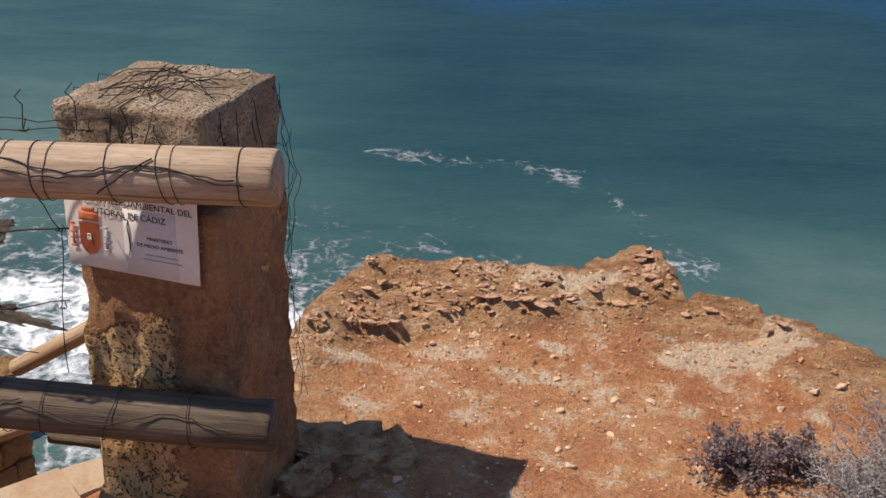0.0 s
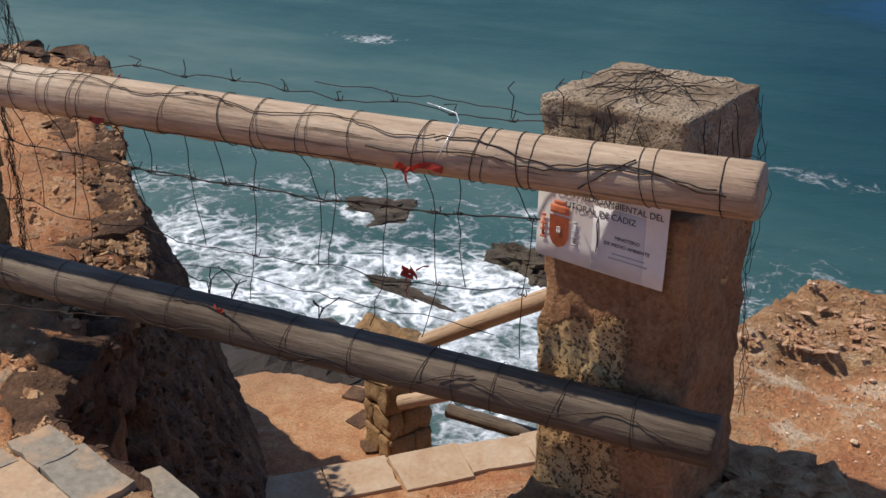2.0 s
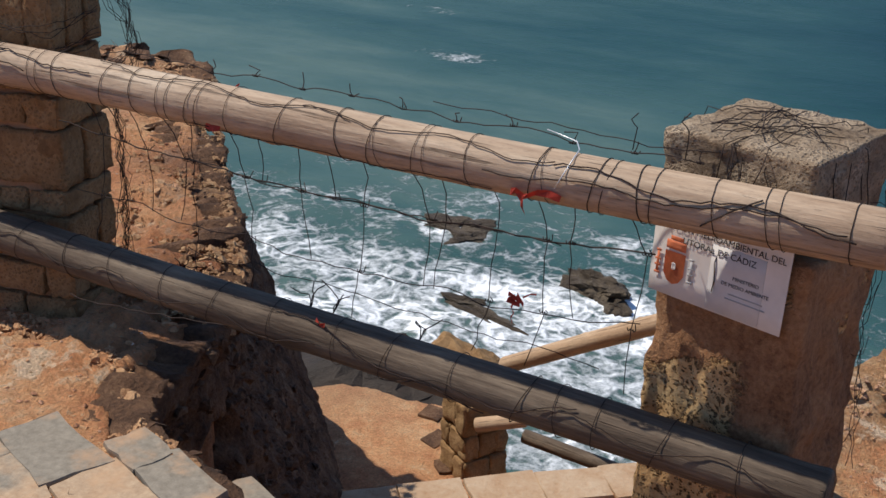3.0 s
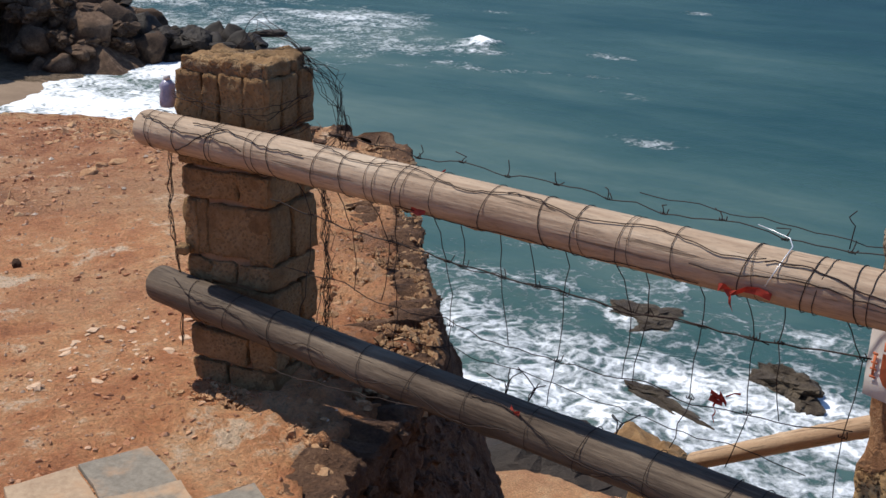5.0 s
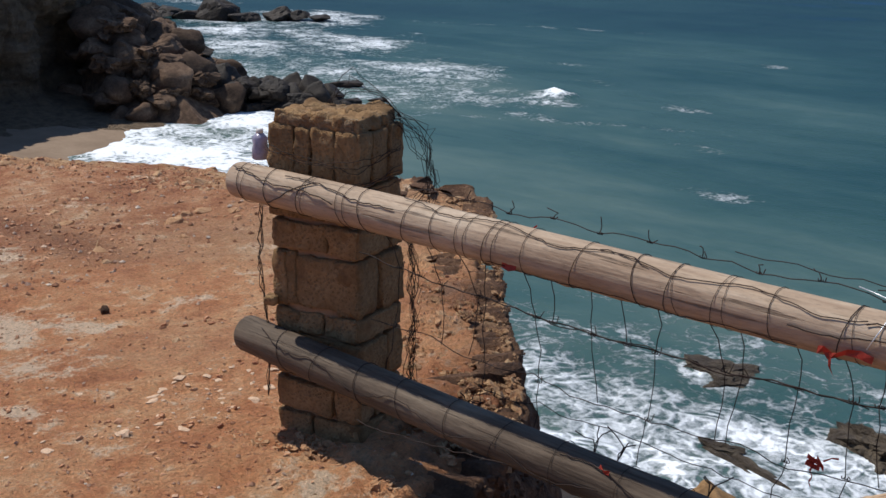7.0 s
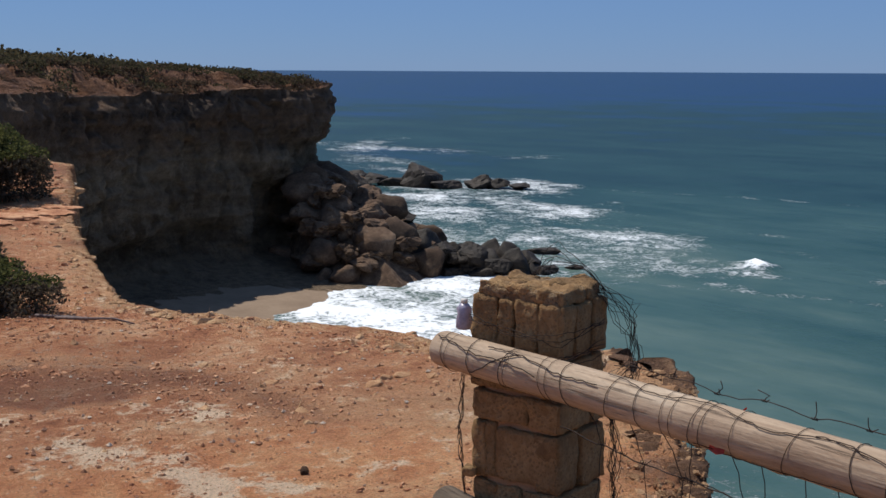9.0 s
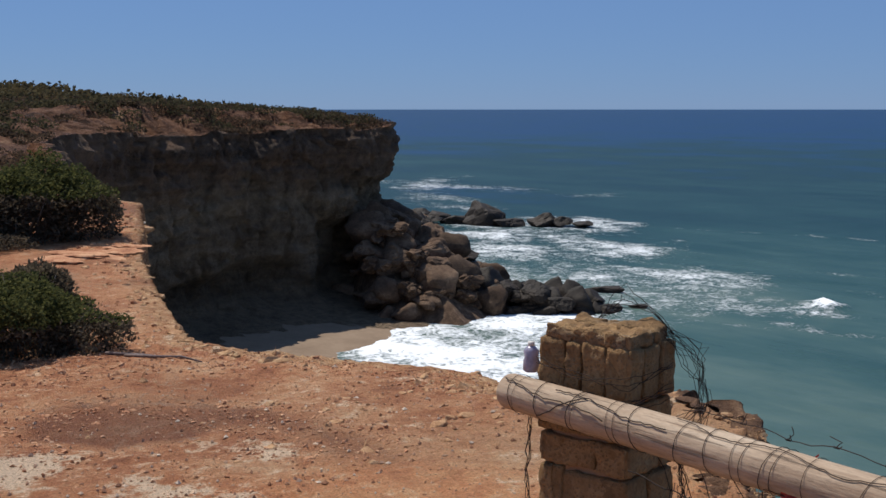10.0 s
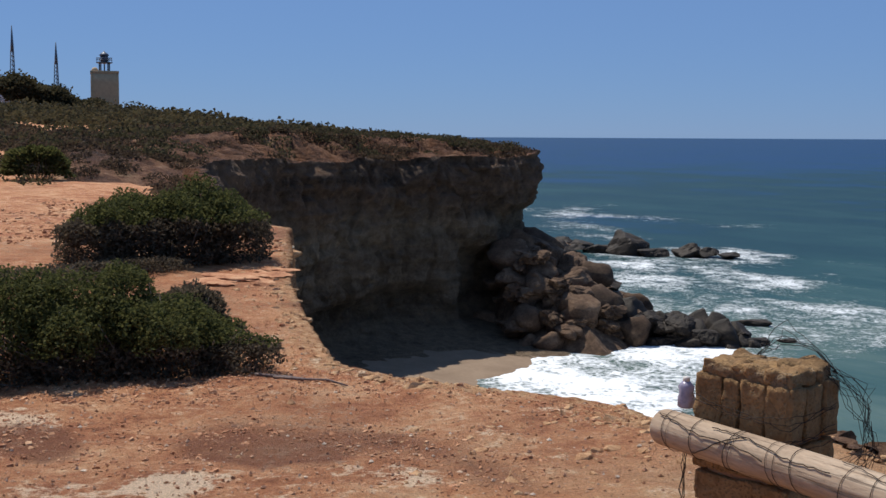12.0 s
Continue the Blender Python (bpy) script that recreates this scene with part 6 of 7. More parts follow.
def dry_shrub(label, x, y, size, seed, mat, n=60):
    g = ground_at(x, y)
    ob = thing("dry_shrub", label, "shrub", pose(x, y, g))
    r = random.Random(seed)
    bm, tips = bmesh.new(), []

    def grow(p, d, length, rad, level):
        pts, rads = [p], [rad]
        for k in range(4):
            d = (d + Vector([r.uniform(-.35, .35) for _ in range(3)])).normalized()
            p = p + d * length / 4
            pts.append(p)
            rads.append(rad * (1 - 0.17 * (k + 1)))
        tube(bm, pts, rads, 4)
        tips.extend(pts[1:] if level < 2 else [])
        if level:
            for k in range(4):
                q = pts[r.randrange(1, 5)]
                grow(q, (d + Vector([r.uniform(-.9, .9), r.uniform(-.9, .9), r.uniform(-.2, .8)])).normalized(), length * 0.55, rad * 0.55, level - 1)

    for k in range(n // 6):
        a = r.uniform(0, math.tau)
        grow(Vector((r.uniform(-.03, .03), r.uniform(-.03, .03), 0)), Vector((math.cos(a), math.sin(a), r.uniform(0.3, 1.4))).normalized(), size * r.uniform(0.5, 0.9), 0.0035, 2)
    part("twig_tangle", bm, mat, ob)
    spots = np.array([p[:] for p in tips]) + np.random.default_rng(seed).normal(size=(len(tips), 3)) * 0.006
    part("withered_foliage", leaves(spots, np.full(len(spots), 0.0095 if mat is DARK_TWIG else 0.0060), seed, 1.6), WITHERED if mat is DARK_TWIG else BRUSH, ob, "withered dusty leaves", smoothed=False)
    return ob


dry_shrub("dark dry shrub with withered purple-grey leaves", 1.31, 0.44, 0.125, 2, DARK_TWIG, 170)
dry_shrub("dark dry shrub with withered purple-grey leaves", 1.46, 0.49, 0.10, 4, DARK_TWIG, 110)
dry_shrub("grey dry brushwood shrub", 1.76, 0.34, 0.26, 3, PALE_TWIG, 420)
dry_shrub("grey dry brushwood shrub", 1.62, 0.24, 0.19, 7, PALE_TWIG, 330)

tagged(part("dry_branch", tube(bmesh.new(), [(1.20, 0.32, -0.03), (1.23, 0.36, -0.01), (1.30, 0.375, 0.0), (1.37, 0.37, -0.015), (1.43, 0.38, -0.03)], [0.008, 0.009, 0.008, 0.007, 0.005], 8), TWIG), "bent grey root lying beside the shrub", "branch", "dry branches")
for pts in ([(-10.2, 1.36), (-9.9, 1.5), (-9.6, 1.66), (-9.3, 1.72)], [(-10.4, 1.25), (-10.1, 1.5), (-9.9, 1.62)]):
    tagged(part("dry_branch", tube(bmesh.new(), [(a, b, ground_at(a, b) + 0.02) for a, b in pts], [0.016, 0.014, 0.010, 0.006][:len(pts)], 6), DARK_TWIG), "dry grey branch lying on the earth", "branch", "dry branches")

# ---- loose stones ----
PEB = [rock_mesh(40 + k, 0.6, 1) for k in range(4)]
for me in PEB:
    me.materials.append(PALE_BIT)
rp = random.Random(8)
for n in range(110):
    if n < 65:
        x, y = rp.uniform(0.25, 1.7), rp.uniform(0.05, 1.1)
    else:
        x, y = rp.uniform(-7, -2.4), rp.uniform(-1.4, 2.2)
    z, d = (float(a[0]) for a in ground_height(np.array([x]), np.array([y])))
    if d < 0.1:
        continue
    ob = tagged(new("stone", PEB[n % 4]), "small pale stone lying on the earth", "stone", "loose pale stones")
    s = 0.010 + 0.03 * rp.random() ** 2
    ob.matrix_basis = pose(x, y, z + s * 0.12, 0, 0, rp.uniform(0, 360)) @ Matrix.Diagonal((s, s, s, 1))


for n in range(60):
    x, y = -2.88 - abs(rp.gauss(0, 0.28)), rp.gauss(0.10, 0.36)
    ob = tagged(new("stone", PEB[n % 4]), "flat pale stone bedded in the earth beside the pillar", "stone", "pale stones beside the pillar")
    s = 0.016 + 0.045 * rp.random() ** 2.4
    ob.matrix_basis = pose(x, y, ground_at(x, y) + s * 0.02, 0, 0, rp.uniform(0, 360)) @ Matrix.Diagonal((s * 1.3, s, s * 0.5, 1))
boulder("stone", -4.42, 0.43, ground_at(-4.42, 0.43) + 0.012, 0.05, 8, SHADED_BANK, "dark brown stone lying on the earth", "dark stones", 20)


def pebbles(count, seed):
    r = np.random.default_rng(seed)
    base = 0.5 * np.array([(1, 0, 0), (-1, 0, 0), (0, 1, 0), (0, -1, 0), (0, 0, 1), (0, 0, -1)], float)
    tri = np.array([(i, j, k) if (i + j + k) % 2 == 0 else (j, i, k) for i in (0, 1) for j in (2, 3) for k in (4, 5)])
    x = np.r_[r.uniform(-0.1, 2.2, count // 3), -1.5 - 11 * r.random(count - count // 3) ** 1.6]
    y = np.r_[r.uniform(-0.4, 1.4, count // 3), r.uniform(-2.0, 3.4, count - count // 3)]
    y = np.where(x < -7, y * 0.9 + 0.0, y)
    z, d = ground_height(x, y)
    g = r.random(count) < 0.10
    x, y = np.where(g, r.uniform(-1.9, -0.5, count), x), np.where(g, r.uniform(0.6, 2.6, count), y)
    z, d = ground_height(x, y)
    keep = ((d > 0.03) | g) & (r.random(count) < 0.35 + 0.65 * grainy(x * 1.3, y * 1.3, 0, 90))
    x, y, z = x[keep], y[keep], z[keep]
    s = (0.004 + 0.020 * r.random(len(x)) ** 5) * np.where(x > -0.5, 0.72, 1.0)
    
    s = s * np.where(x < -5, 1.7, 1.0)
    sh = r.uniform(0.6, 1.2, (len(x), 1, 3)) * (1, 1, 0.7) * (1 + 0.22 * r.normal(size=(len(x), len(base), 1)))
    a = r.uniform(0, math.tau, len(x))
    p = base[None] * sh * s[:, None, None]
    q = np.stack([p[..., 0] * np.cos(a)[:, None] - p[..., 1] * np.sin(a)[:, None], p[..., 0] * np.sin(a)[:, None] + p[..., 1] * np.cos(a)[:, None], p[..., 2]], -1)
    q = q + np.stack([x, y, z + s * 0.15], -1)[:, None]
    f = (tri[None] + (np.arange(len(x)) * len(base))[:, None, None]).reshape(-1, 3)
    me = bpy.data.meshes.new("gravel")
    me.from_pydata(q.reshape(-1, 3).tolist(), [], f.tolist())
    me.update()
    return me


tagged(part("gravel", pebbles(48000, 5), PEBBLE, smoothed=False), "loose reddish pebbles scattered over the earth", "gravel", kind="stuff")


def rubble(seed):
    """Broken crust along the rims and round the pillars' feet."""
    r = np.random.default_rng(seed)
    kinds = [rock_mesh(90 + k, 0.65, 1, 0.04) for k in range(5)]
    shapes = []
    for me in kinds:
        v = np.zeros(len(me.vertices) * 3)
        me.vertices.foreach_get("co", v)
        shapes.append((v.reshape(-1, 3), [tuple(p.vertices) for p in me.polygons]))
    n = 27000
    k = n // 3
    x = np.r_[r.uniform(-0.3, 2.4, k), r.uniform(-7.5, -1.4, k), r.uniform(-24, -7, k)]
    y = np.r_[r.uniform(-0.2, 1.7, k), r.uniform(-0.9, 3.6, k), r.uniform(0.5, 6.5, k)]
    z, d = ground_height(x, y)
    clump = grainy(x * 3, y * 3, 0, 95)
    cut = (x < -1.15) & (x > -2.5) & (y < 1.6)
    want = np.where(d > np.where(x > -0.4, 0.10, np.where(cut, -0.55, -0.12)), np.exp(-np.maximum(d - 0.05, 0) / np.where(x < -5, 0.9, 0.28)), 0) * smooth(clump, 0.25, 0.75) * 0.5
    keep = r.random(n) < want
    V, F, off = [], [], 0
    for a, b, c in zip(x[keep], y[keep], z[keep]):
        v, f = shapes[r.integers(5)]
        s = (0.012 + 0.05 * r.random() ** 4) * (0.6 if a > -0.4 else 1.0 if a > -5 else 2.3)
        t = r.uniform(0, math.tau)
        q = v * s * r.uniform(0.7, 1.3, 3)
        q = np.stack([q[:, 0] * math.cos(t) - q[:, 1] * math.sin(t), q[:, 0] * math.sin(t) + q[:, 1] * math.cos(t), q[:, 2]], -1) + (a, b, c - s * 0.05)
        V.append(q)
        F += [tuple(i + off for i in p) for p in f]
        off += len(v)
    me = bpy.data.meshes.new("rubble")
    me.from_pydata(np.concatenate(V).tolist(), [], F)
    me.update()
    return me


tagged(part("rubble", rubble(6), CRUST, smoothed=False), "broken ochre crust and rubble along the cliff rim", "rubble", kind="stuff")
for x, y, s, k, tn in ((0.16, 0.40, 0.26, 0, 10), (0.33, 0.41, 0.20, 2, 70), (0.12, 0.27, 0.18, 1, 30)):
    boulder("earth_lump", x, y, ground_at(x, y) + s * 0.08, s * 1.15, 13 + k % 3, CLOD, "low brown lump of earth at the foot of the pillar", "lumps by the pillar", tn, (1.25, 1.0, 0.8))



def clods(name, x, y, size, mat, label, seed, sink=0.15, heights=None):
    """Small angular lumps bedded in the ground, as one mesh."""
    r = np.random.default_rng(seed)
    kinds = []
    for k in range(6):
        bm = bmesh.new()
        for q in range(11):
            p = Vector((r.normal(), r.normal(), r.normal())).normalized() * r.uniform(0.40, 0.56)
            bm.verts.new((p.x, p.y, p.z * 0.75))
        bmesh.ops.convex_hull(bm, input=bm.verts[:])
        bmesh.ops.delete(bm, geom=[v for v in bm.verts if not v.link_faces], context="VERTS")
        bm.verts.index_update()
        kinds.append((np.array([v.co[:] for v in bm.verts]), np.array([[v.index for v in f.verts] for f in bm.faces])))
        bm.free()
    z = ground_height(x, y)[0] if heights is None else heights
    V, F, off = [], [], 0
    for a, b, c, s in zip(x, y, z, size):
        v, f = kinds[r.integers(6)]
        t = r.uniform(0, math.tau)
        q = v * s * r.uniform(0.7, 1.35, 3)
        V.append(np.stack([q[:, 0] * math.cos(t) - q[:, 1] * math.sin(t), q[:, 0] * math.sin(t) + q[:, 1] * math.cos(t), q[:, 2]], -1) + (a, b, c - s * sink))
        F.append(f + off)
        off += len(v)
    me = bpy.data.meshes.new(name)
    me.from_pydata(np.concatenate(V).tolist(), [], np.concatenate(F).tolist())
    me.update()
    return tagged(part(name, me, mat, smoothed=False), label, "rubble", kind="stuff")


def beside(line, count, seed, reach, power):
    """Spots on the land side of a line, thickest at it."""
    r = np.random.default_rng(seed)
    pts = np.array(line, float)
    k = r.integers(len(pts) - 1, size=count)
    d = pts[k + 1] - pts[k]
    p = pts[k] + d * r.random((count, 1))
    inward = np.stack([-d[:, 1], d[:, 0]], -1) / np.linalg.norm(d, axis=1, keepdims=True)
    p = p + inward * (reach * r.random((count, 1)) ** power - 0.015)
    h = ground_height(p[:, 0] + inward[:, 0] * 0.16, p[:, 1] + inward[:, 1] * 0.16)[0]
    return p[:, 0], p[:, 1], h, r


cx, cy, cz, rc = beside(GULLY_RIM[7:14], 4200, 41, 0.55, 1.7)
clods("crumbling_bank", cx, cy, 0.010 + 0.045 * rc.random(len(cx)) ** 3, CLOD, "crumbling brown conglomerate lumps along the gully's lip", 42, 0.15, cz)
rc = np.random.default_rng(52)
wall_at = WALL_POINTS[rc.integers(20, int(WALL_POINTS.shape[0] * 0.62), 1500), rc.integers(45, 150, 1500)]
# stones in the same colour, darkened for the wall's shade
clods("bank_stones", wall_at[:, 0], wall_at[:, 1], 0.018 + 0.060 * rc.random(1500) ** 2.6, SHADED_BANK, "brown stones standing out of the gully's wall, darkened for its shade", 53, 0.0, wall_at[:, 2])
cx, cy, cz, rc = beside([(-1.50, -0.37), (-1.66, -0.32), (-1.77, -0.20), (-1.95, -0.10), (-2.3, -0.03), (-2.75, 0.02)], 1500, 43, 0.22, 1.2)
clods("crumbling_lip", cx, cy, 0.008 + 0.046 * rc.random(len(cx)) ** 3.4, CRUST, "pale ochre broken crust along the lip beside the paving", 44, 0.28, cz)
rc = np.random.default_rng(48)
cx = -2.2 - 9.5 * rc.random(16000) ** 1.25
cy = rc.uniform(-2.2, 3.2, 16000)
keep = (inside_by(cx, cy, COAST) > 0.05) & (grainy(cx * 1.7, cy * 2.3, 0, 49) > 0.35 + 0.25 * rc.random(16000))
cx, cy = cx[keep], cy[keep]
fx, fy = -11.5 - 22 * rc.random(9000) ** 1.3, rc.uniform(-3.0, 7.5, 9000)
keep = (inside_by(fx, fy, COAST) > 0.1) & (grainy(fx * 0.7, fy * 1.1, 0, 47) > 0.42 + 0.2 * rc.random(9000))
cx, cy = np.r_[cx, fx[keep]], np.r_[cy, fy[keep]]
clods("earth_crumbs", cx, cy, (0.010 + 0.032 * rc.random(len(cx)) ** 4) * np.interp(-cx, [2, 6, 11, 28], [0.8, 1.2, 1.9, 4.5]), CRUMB, "reddish crumbs of dry earth strewn over the plateau", 50, 0.05)
rc = np.random.default_rng(45)
cx, cy = -0.10 + 1.75 * rc.random(7000) ** 1.35, rc.uniform(0.55, 1.6, 7000)
cd = inside_by(cx, cy, COAST)
keep = (cd > 0.02) & (rc.random(7000) < np.exp(-(np.maximum(np.abs(cy - ledge_line(cx) - 0.02) - 0.10, 0) / 0.16) ** 2)) & (grainy(cx * 7, cy * 9, 0, 46) > 0.36 + 0.16 * smooth(cx, 0.5, 1.2))
cx, cy = cx[keep], cy[keep]
clods("ledge_rubble", cx, cy, 0.006 + 0.030 * rc.random(len(cx)) ** 3, PINK_CRUST, "broken pinkish crust on the headland's ledge", 47)

# rough lumps along the lip and down the gully's wall
rk = random.Random(77)
rim = [Vector((a, c, 0)) for a, c in GULLY_RIM]
for n in range(60):
    k = rk.choice((2, 3, 4, 5, 8, 9, 9, 10, 10, 11, 11, 12, 12))
    p = rim[k].lerp(rim[k + 1], rk.random())
    s = 0.02 + 0.055 * rk.random() ** 2.5 if k > 7 else 0.025 + 0.045 * rk.random() ** 2
    side = (rim[k + 1] - rim[k]).normalized()
    zz = ground_at(p.x - side.y * 0.2, p.y + side.x * 0.2) + rk.uniform(-0.10, 0.01)
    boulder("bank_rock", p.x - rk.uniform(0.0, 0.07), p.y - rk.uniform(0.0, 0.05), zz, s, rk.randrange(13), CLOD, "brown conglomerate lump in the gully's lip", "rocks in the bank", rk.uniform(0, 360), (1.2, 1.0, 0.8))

for n in range(26):
    u = rk.random()
    x, y = -5.15 + 0.85 * u + rk.uniform(-0.05, 0.05), 3.02 + 0.14 * u + rk.uniform(-0.14, 0.06)
    boulder("crust_flake", x, y, ground_at(x, y) + rk.uniform(0.0, 0.03), 0.07 + 0.16 * rk.random() ** 2, rk.randrange(6), rk.choice((SHADED_BANK, SHADED_BANK, CLOD)), "dark flat flake of broken crust on the bank's end", "crust flakes", rk.uniform(0, 360), (1.4, 1.0, 0.35))

for n in range(22):
    u = rk.random()
    x, y = -16.6 - 1.0 * u + rk.uniform(-0.25, 0.25), 2.5 + 1.9 * u + rk.uniform(-0.1, 0.1)
    boulder("crust_slab", x, y, ground_at(x, y) + rk.uniform(0.0, 0.03), 0.22 + 0.4 * rk.random() ** 2, rk.randrange(6), CRUMB, "flat reddish slab of crust between the bushes", "crust slabs", rk.uniform(20, 80), (1.7, 0.9, 0.28))

# broken ledge stones along the plateau's seaward edge
EDGE = [(-8.6, 2.75), (-9.9, 2.30), (-10.9, 2.25), (-13.3, 2.92), (-16.6, 4.0), (-20.2, 5.40), (-24, 6.9)]
edge_line = [Vector((a, c, 0)) for a, c in EDGE]
for n in range(48):
    k = rk.randrange(len(EDGE) - 1)
    p = edge_line[k].lerp(edge_line[k + 1], rk.random())
    s = 0.06 + 0.20 * rk.random() ** 3
    x, y = p.x + rk.uniform(-0.1, 0.1), p.y - rk.uniform(-0.02, 0.35)
    boulder("edge_rock", x, y, ground_at(x, y - 0.15) - s * 0.05, s, rk.randrange(13), rk.choice((CLOD, SHADED_BANK, CLOD)), "ochre broken ledge stone on the cliff edge", "stones along the cliff edge", rk.uniform(0, 360), (1.4, 1.0, 0.45))

# flat broken pieces of crust overhanging the headland's ledge
LEDGE = [rock_mesh(120 + k, 0.42, 2, 0.08) for k in range(6)]
for me in LEDGE:
    me.materials.append(PINK_CRUST)
crust_ledge = thing("crust_ledge", "broken bedded ochre crust overhanging a low ledge", "rock ledge", kind="structure")
rl = random.Random(31)
for n in range(210):
    x = -0.06 + 1.62 * rl.random() ** 1.15
    off = rl.choice((0.0, 0.01, 0.02, 0.08, 0.16)) + rl.uniform(-0.03, 0.04)
    y = float(ledge_line(x)) + off
    if float(inside_by(np.array([x]), np.array([y]), COAST)[0]) < 0.05:
        continue
    s = 0.012 + 0.034 * rl.random() ** 2.0
    z = ground_at(x, y + 0.02) - s * 0.15
    part("crust_piece", LEDGE[n % 6], None, crust_ledge, at=pose(x, y, z, rl.uniform(-14, 14), rl.uniform(-14, 14), rl.uniform(-35, 35)) @ Matrix.Diagonal((s * rl.uniform(1.0, 2.2), s, s * rl.uniform(0.8, 1.5), 1)), smoothed=False)

# ---- far vegetation ----


def tufts(r, x, y, z, wide, high, count, leaf, long, seed):
    """Half-round clumps of leaves at many spots, as one mesh."""
    n = len(x)
    p = r.normal(size=(n, count, 3))
    p /= np.linalg.norm(p, axis=2, keepdims=True)
    p[..., 2] = np.abs(p[..., 2])
    lumpy = 1 + 0.3 * rugged(p[..., 0] * 2 + x[:, None], p[..., 1] * 2 + y[:, None], p[..., 2] * 2, 2, 5)
    p *= (r.uniform(0.5, 1.08, (n, count)) * lumpy)[..., None]
    p = p * np.stack([wide, wide, high], -1)[:, None] + np.stack([x, y, z], -1)[:, None]
    return leaves(p.reshape(-1, 3), np.repeat(leaf * wide, count), seed, long)


def far_scrub():
    r = np.random.default_rng(9)
    n = 9000
    x = -40 - 220 * r.random(n) ** 1.2
    y = r.uniform(0.0, 0.70, n) * (0.35 - x) - 2.6
    d = inside_by(x, y, COAST)
    drop = (d < 1.2 + 3 * r.random(n)) | ((x > -95) & (d < 8) & (r.random(n) < 0.6)) | ((x > -60) & (y < 11) & (r.random(n) < 0.7)) | ((x > -100) & (r.random(n) < 0.55))
    x, y = x[~drop][:1700], y[~drop][:1700]
    w = r.uniform(0.5, 1.9, len(x)) * np.interp(-x, [40, 90, 200], [0.7, 1.0, 1.9])
    h = w * r.uniform(0.35, 0.75, len(x))
    z = ground_height(x, y)[0]
    # clumps along the worn rim, thicker away from the edge
    rows, cols = RIM_SHEET.shape[:2]
    i, j = r.integers(rows, size=4200), r.integers(4, cols, size=4200)
    q = RIM_SHEET[i, j]
    ok = (q[:, 0] < -60) & (r.random(4200) < 0.08 + 0.70 * (j / cols) ** 2.2) & (grainy(q[:, 0] * 0.25, q[:, 1] * 0.25, 0, 33) > 0.38)
    q = q[ok]
    v = r.uniform(0.35, 0.95, len(q))
    return tufts(r, np.r_[x, q[:, 0]], np.r_[y, q[:, 1]], np.r_[z, q[:, 2]], np.r_[w, v], np.r_[h, v * 0.6], 56, 0.175, 1.4, 10)


def dry_slope():
    """Brown dead scrub on the slope above the bay."""
    r = np.random.default_rng(19)
    n = 4200
    x = -27 - 75 * r.random(n) ** 0.8
    y = r.uniform(0.12, 0.46, n) * (0.35 - x) - 2.6
    z, d = ground_height(x, y)
    slope = (y + 2.6) / (0.35 - x)
    ok = (d > 0.3) & (grainy(x * 0.12, y * 0.12, 0, 29) > 0.38) & ~((x > -52) & (slope < 0.27))
    x, y, z = x[ok], y[ok], z[ok]
    rows, cols = RIM_SHEET.shape[:2]
    i, j = r.integers(rows, size=2600), r.integers(1, cols, size=2600)
    q = RIM_SHEET[i, j]
    q = q[(q[:, 0] < -36) & (grainy(q[:, 0] * 0.3, q[:, 1] * 0.3, 0, 34) > 0.45)]
    w = r.uniform(0.35, 1.0, len(x)) * np.interp(-x, [27, 80], [0.7, 1.2])
    v = r.uniform(0.25, 0.75, len(q))
    return tufts(r, np.r_[x, q[:, 0]], np.r_[y, q[:, 1]], np.r_[z, q[:, 2]], np.r_[w, v], np.r_[w * 0.5, v * 0.5], 42, 0.19, 1.8, 12)


tagged(part("dry_scrub", dry_slope(), DEAD_SCRUB, smoothed=False), "brown dead scrub on the slope above the bay", "scrub", kind="stuff")
tagged(part("far_scrub", far_scrub(), SCRUB, smoothed=False), "dark green low scrub covering the plateau", "scrub", kind="stuff")


def pine(x, y, height, spread, seed):
    g = ground_at(x, y)
    ob = thing("pine_tree", "umbrella pine with a dark flat crown", "tree", pose(x, y, g), "pines")
    r = np.random.default_rng(seed)
    bm = bmesh.new()
    tube(bm, [(0, 0, -0.3), (0.2, 0, height * 0.4), (0.1, 0.1, height * 0.8)], [0.28, 0.22, 0.12], 8)
    for k in range(7):
        a = math.tau * k / 7
        tube(bm, [(0.1, 0, height * 0.55), (spread * 0.4 * math.cos(a), spread * 0.4 * math.sin(a), height * 0.75), (spread * 0.75 * math.cos(a), spread * 0.75 * math.sin(a), height * 0.88)], [0.1, 0.07, 0.03], 5)
    part("trunk", bm, BARK, ob)
    p = []
    for k in range(16):
        a, q = r.uniform(0, math.tau), r.uniform(0, 0.85) * spread
        c = r.normal(size=(420, 3)) * (0.30 * spread, 0.30 * spread, 0.10 * height)
        p.append(c + (q * math.cos(a), q * math.sin(a), height * r.uniform(0.55, 0.93)))
    p = np.concatenate(p)
    part("crown", leaves(p, np.full(len(p), 0.42), seed, 1.5), SCRUB, ob, smoothed=False)
    return ob


for x, y, h, s, k in ((-226, 36.2, 4.9, 3.4, 1), (-228, 40, 4.6, 3.0, 2), (-222, 32.5, 6.2, 3.4, 3), (-232, 43.5, 3.2, 2.6, 4), (-228, 47, 2.6, 2.4, 5)):
    pine(x, y, h, s, k)

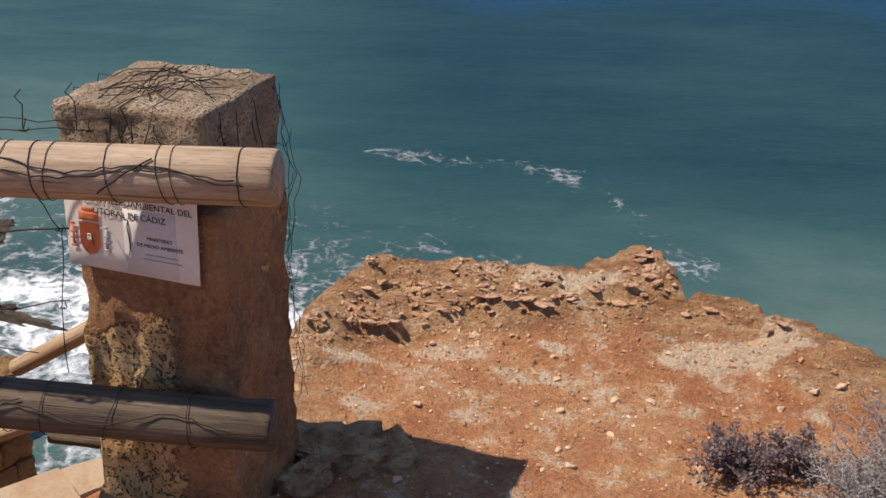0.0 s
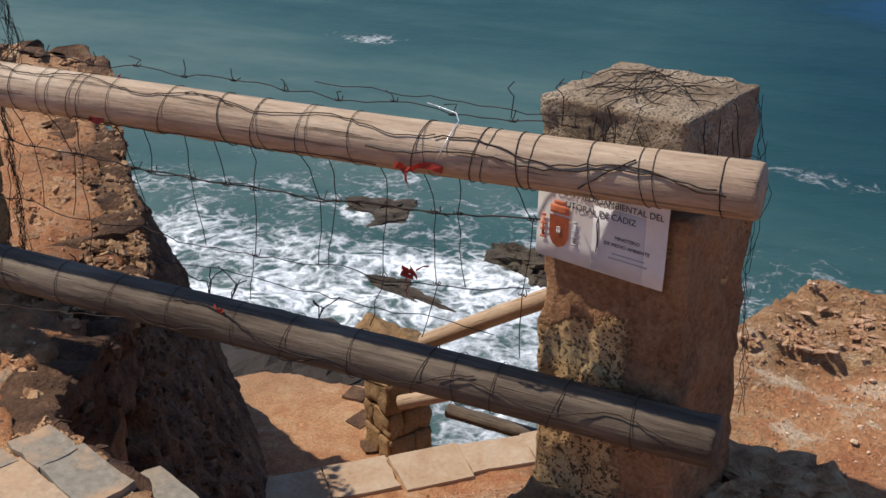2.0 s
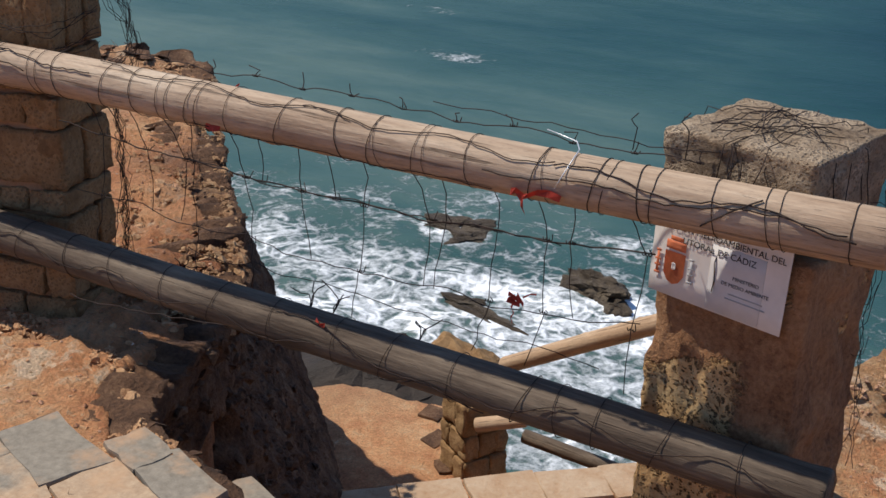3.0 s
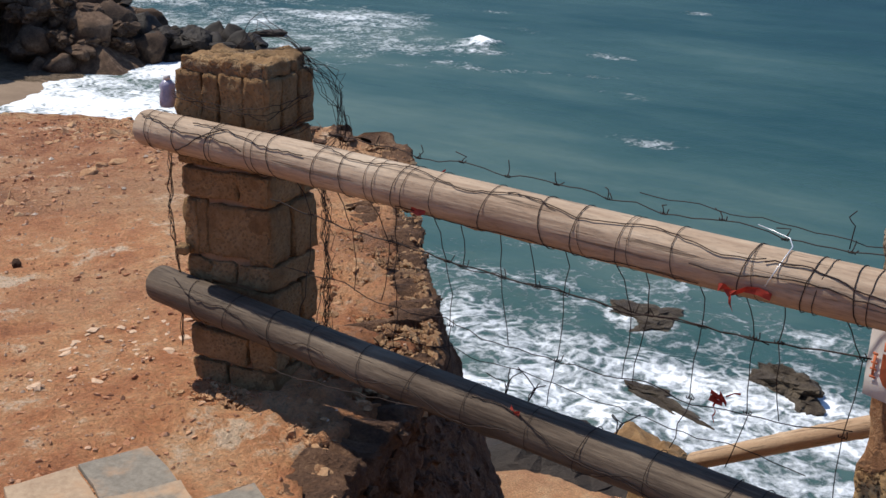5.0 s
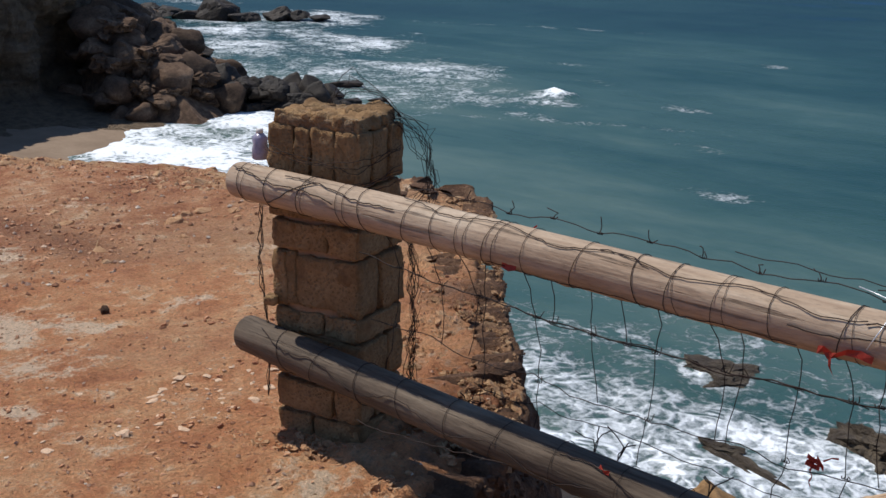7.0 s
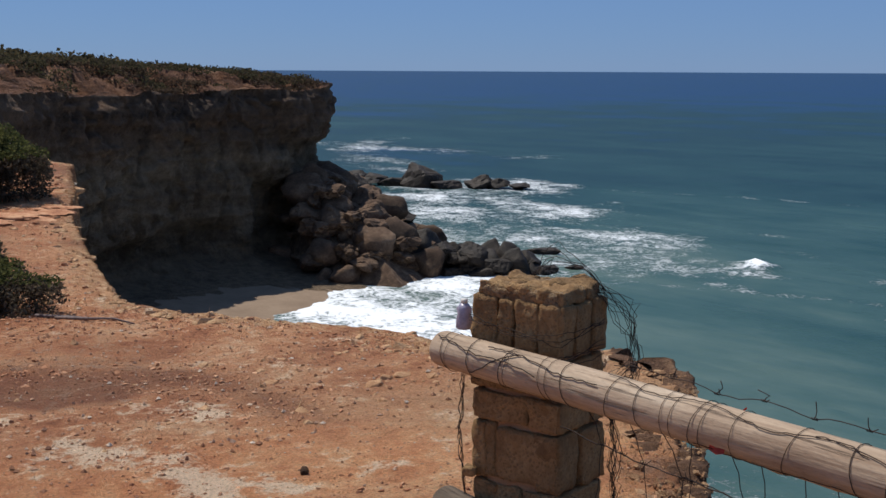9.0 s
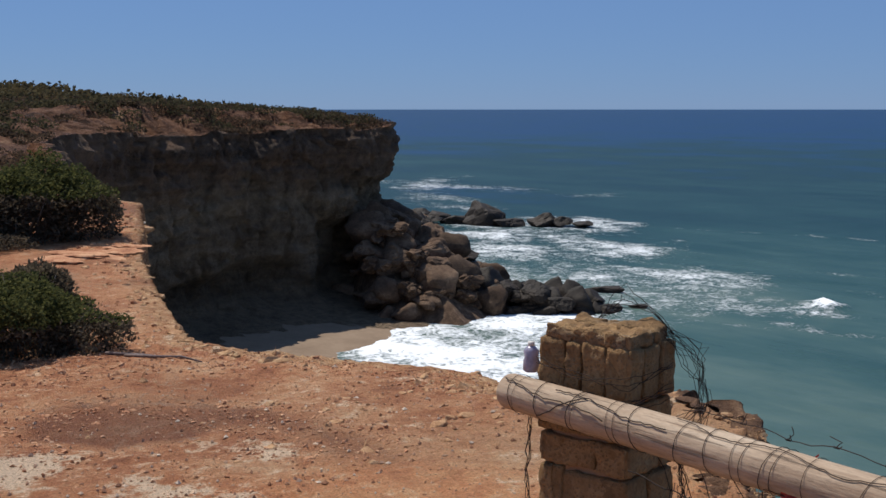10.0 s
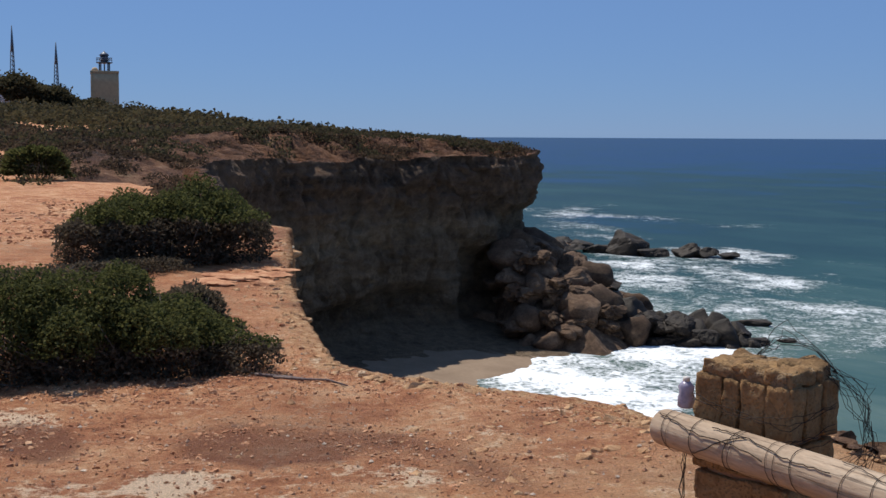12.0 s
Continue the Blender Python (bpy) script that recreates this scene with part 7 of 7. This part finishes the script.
# ---- lighthouse, masts and house ----
light = thing("lighthouse", "square ochre stone lighthouse tower with a grey metal lantern", "lighthouse", pose(-240, 52.5, 4.0, 0, 0, -12.6))
part("tower", rough_block((5.3, 5.3, 9.4), 5, 0.1, 0.02, 4, 0.5), TOWER, light, at=pose(0, 0, 4.55))
for sx, sy, w, l in ((0, -2.5, 5.4, 0.4), (0, 2.5, 5.4, 0.4), (-2.5, 0, 0.4, 4.6), (2.5, 0, 0.4, 4.6)):
    part("parapet", rough_block((w, l, 0.5), 6, 0.05, 0.01, 2), TOWER, light, at=pose(sx, sy, 9.45))
for k in range(8):
    a = math.tau * k / 8
    part("column", tube(bmesh.new(), [(0.95 * math.cos(a), 0.95 * math.sin(a), 9.2), (0.95 * math.cos(a), 0.95 * math.sin(a), 11.3)], 0.13, 8), METAL, light)
gallery = part("gallery", tube(bmesh.new(), [(0, 0, 11.2), (0, 0, 11.3), (0, 0, 11.45)], [1.3, 1.55, 1.55], 20), METAL, light)
rail = bmesh.new()
for zz in (11.9, 12.25):
    tube(rail, [(1.5 * math.cos(math.tau * k / 20), 1.5 * math.sin(math.tau * k / 20), zz) for k in range(21)], 0.05, 5)
for k in range(10):
    a = math.tau * k / 10
    tube(rail, [(1.5 * math.cos(a), 1.5 * math.sin(a), 11.4), (1.5 * math.cos(a), 1.5 * math.sin(a), 12.3)], 0.05, 5)
part("gallery_rail", rail, METAL, gallery)
lantern = part("lantern", tube(bmesh.new(), [(0, 0, 11.4), (0, 0, 12.7)], 0.75, 14), METAL, light)
part("dome", tube(bmesh.new(), [(0, 0, 12.7), (0, 0, 12.95), (0, 0, 13.25), (0, 0, 13.4), (0, 0, 13.7)], [0.95, 0.85, 0.5, 0.15, 0.05], 14), METAL, lantern)
part("turret_dome", tube(bmesh.new(), [(1.6, -1.8, 9.2), (1.6, -1.8, 9.8), (1.6, -1.8, 10.2), (1.6, -1.8, 10.4)], [0.7, 0.7, 0.45, 0.05], 12), TOWER, light)


def mast(x, y, height):
    g = ground_at(x, y)
    ob = thing("radio_mast", "thin grey lattice radio mast", "mast", pose(x, y, g), "masts")
    for k in range(3):
        a = math.tau * k / 3
        part("leg", tube(bmesh.new(), [(0.75 * math.cos(a), 0.75 * math.sin(a), -0.3), (0.3 * math.cos(a), 0.3 * math.sin(a), height * 0.72)], 0.09, 5), METAL, ob)
    braces = bmesh.new()
    for k in range(14):
        f0, f1 = height * 0.72 * k / 14, height * 0.72 * (k + 1) / 14
        r0, r1 = 0.75 - 0.45 * k / 14, 0.75 - 0.45 * (k + 1) / 14
        for q in range(3):
            a, b = math.tau * q / 3, math.tau * (q + 1) / 3
            tube(braces, [(r0 * math.cos(a), r0 * math.sin(a), f0), (r1 * math.cos(b), r1 * math.sin(b), f1)], 0.045, 4)
    part("bracing", braces, METAL, ob)
    part("antenna", tube(bmesh.new(), [(0, 0, height * 0.7), (0, 0, height * 0.8), (0, 0, height)], [0.32, 0.26, 0.07], 8), METAL, ob)


mast(-240, 35.4, 16.2)
mast(-238, 43.0, 13.5)
house = thing("house", "low white rendered house behind the pines", "house", pose(-236, 32.8, ground_at(-236, 32.8)))
part("wall", rough_block((5, 5, 4.2), 3, 0.06, 0.01, 3), LIME, house, at=pose(0, 0, 2.0))
part("roof", rough_block((5.4, 5.4, 0.3), 4, 0.05, 0.01, 3), TOWER, house, at=pose(0, 0, 4.2))
marker = tagged(part("stone_marker", rough_block((0.9, 0.9, 1.3), 8, 0.06, 0.03, 6, 2), BOULDER, at=pose(-150, 54.0, ground_at(-150, 54.0) + 0.6)), "small dark square block on the skyline", "marker")
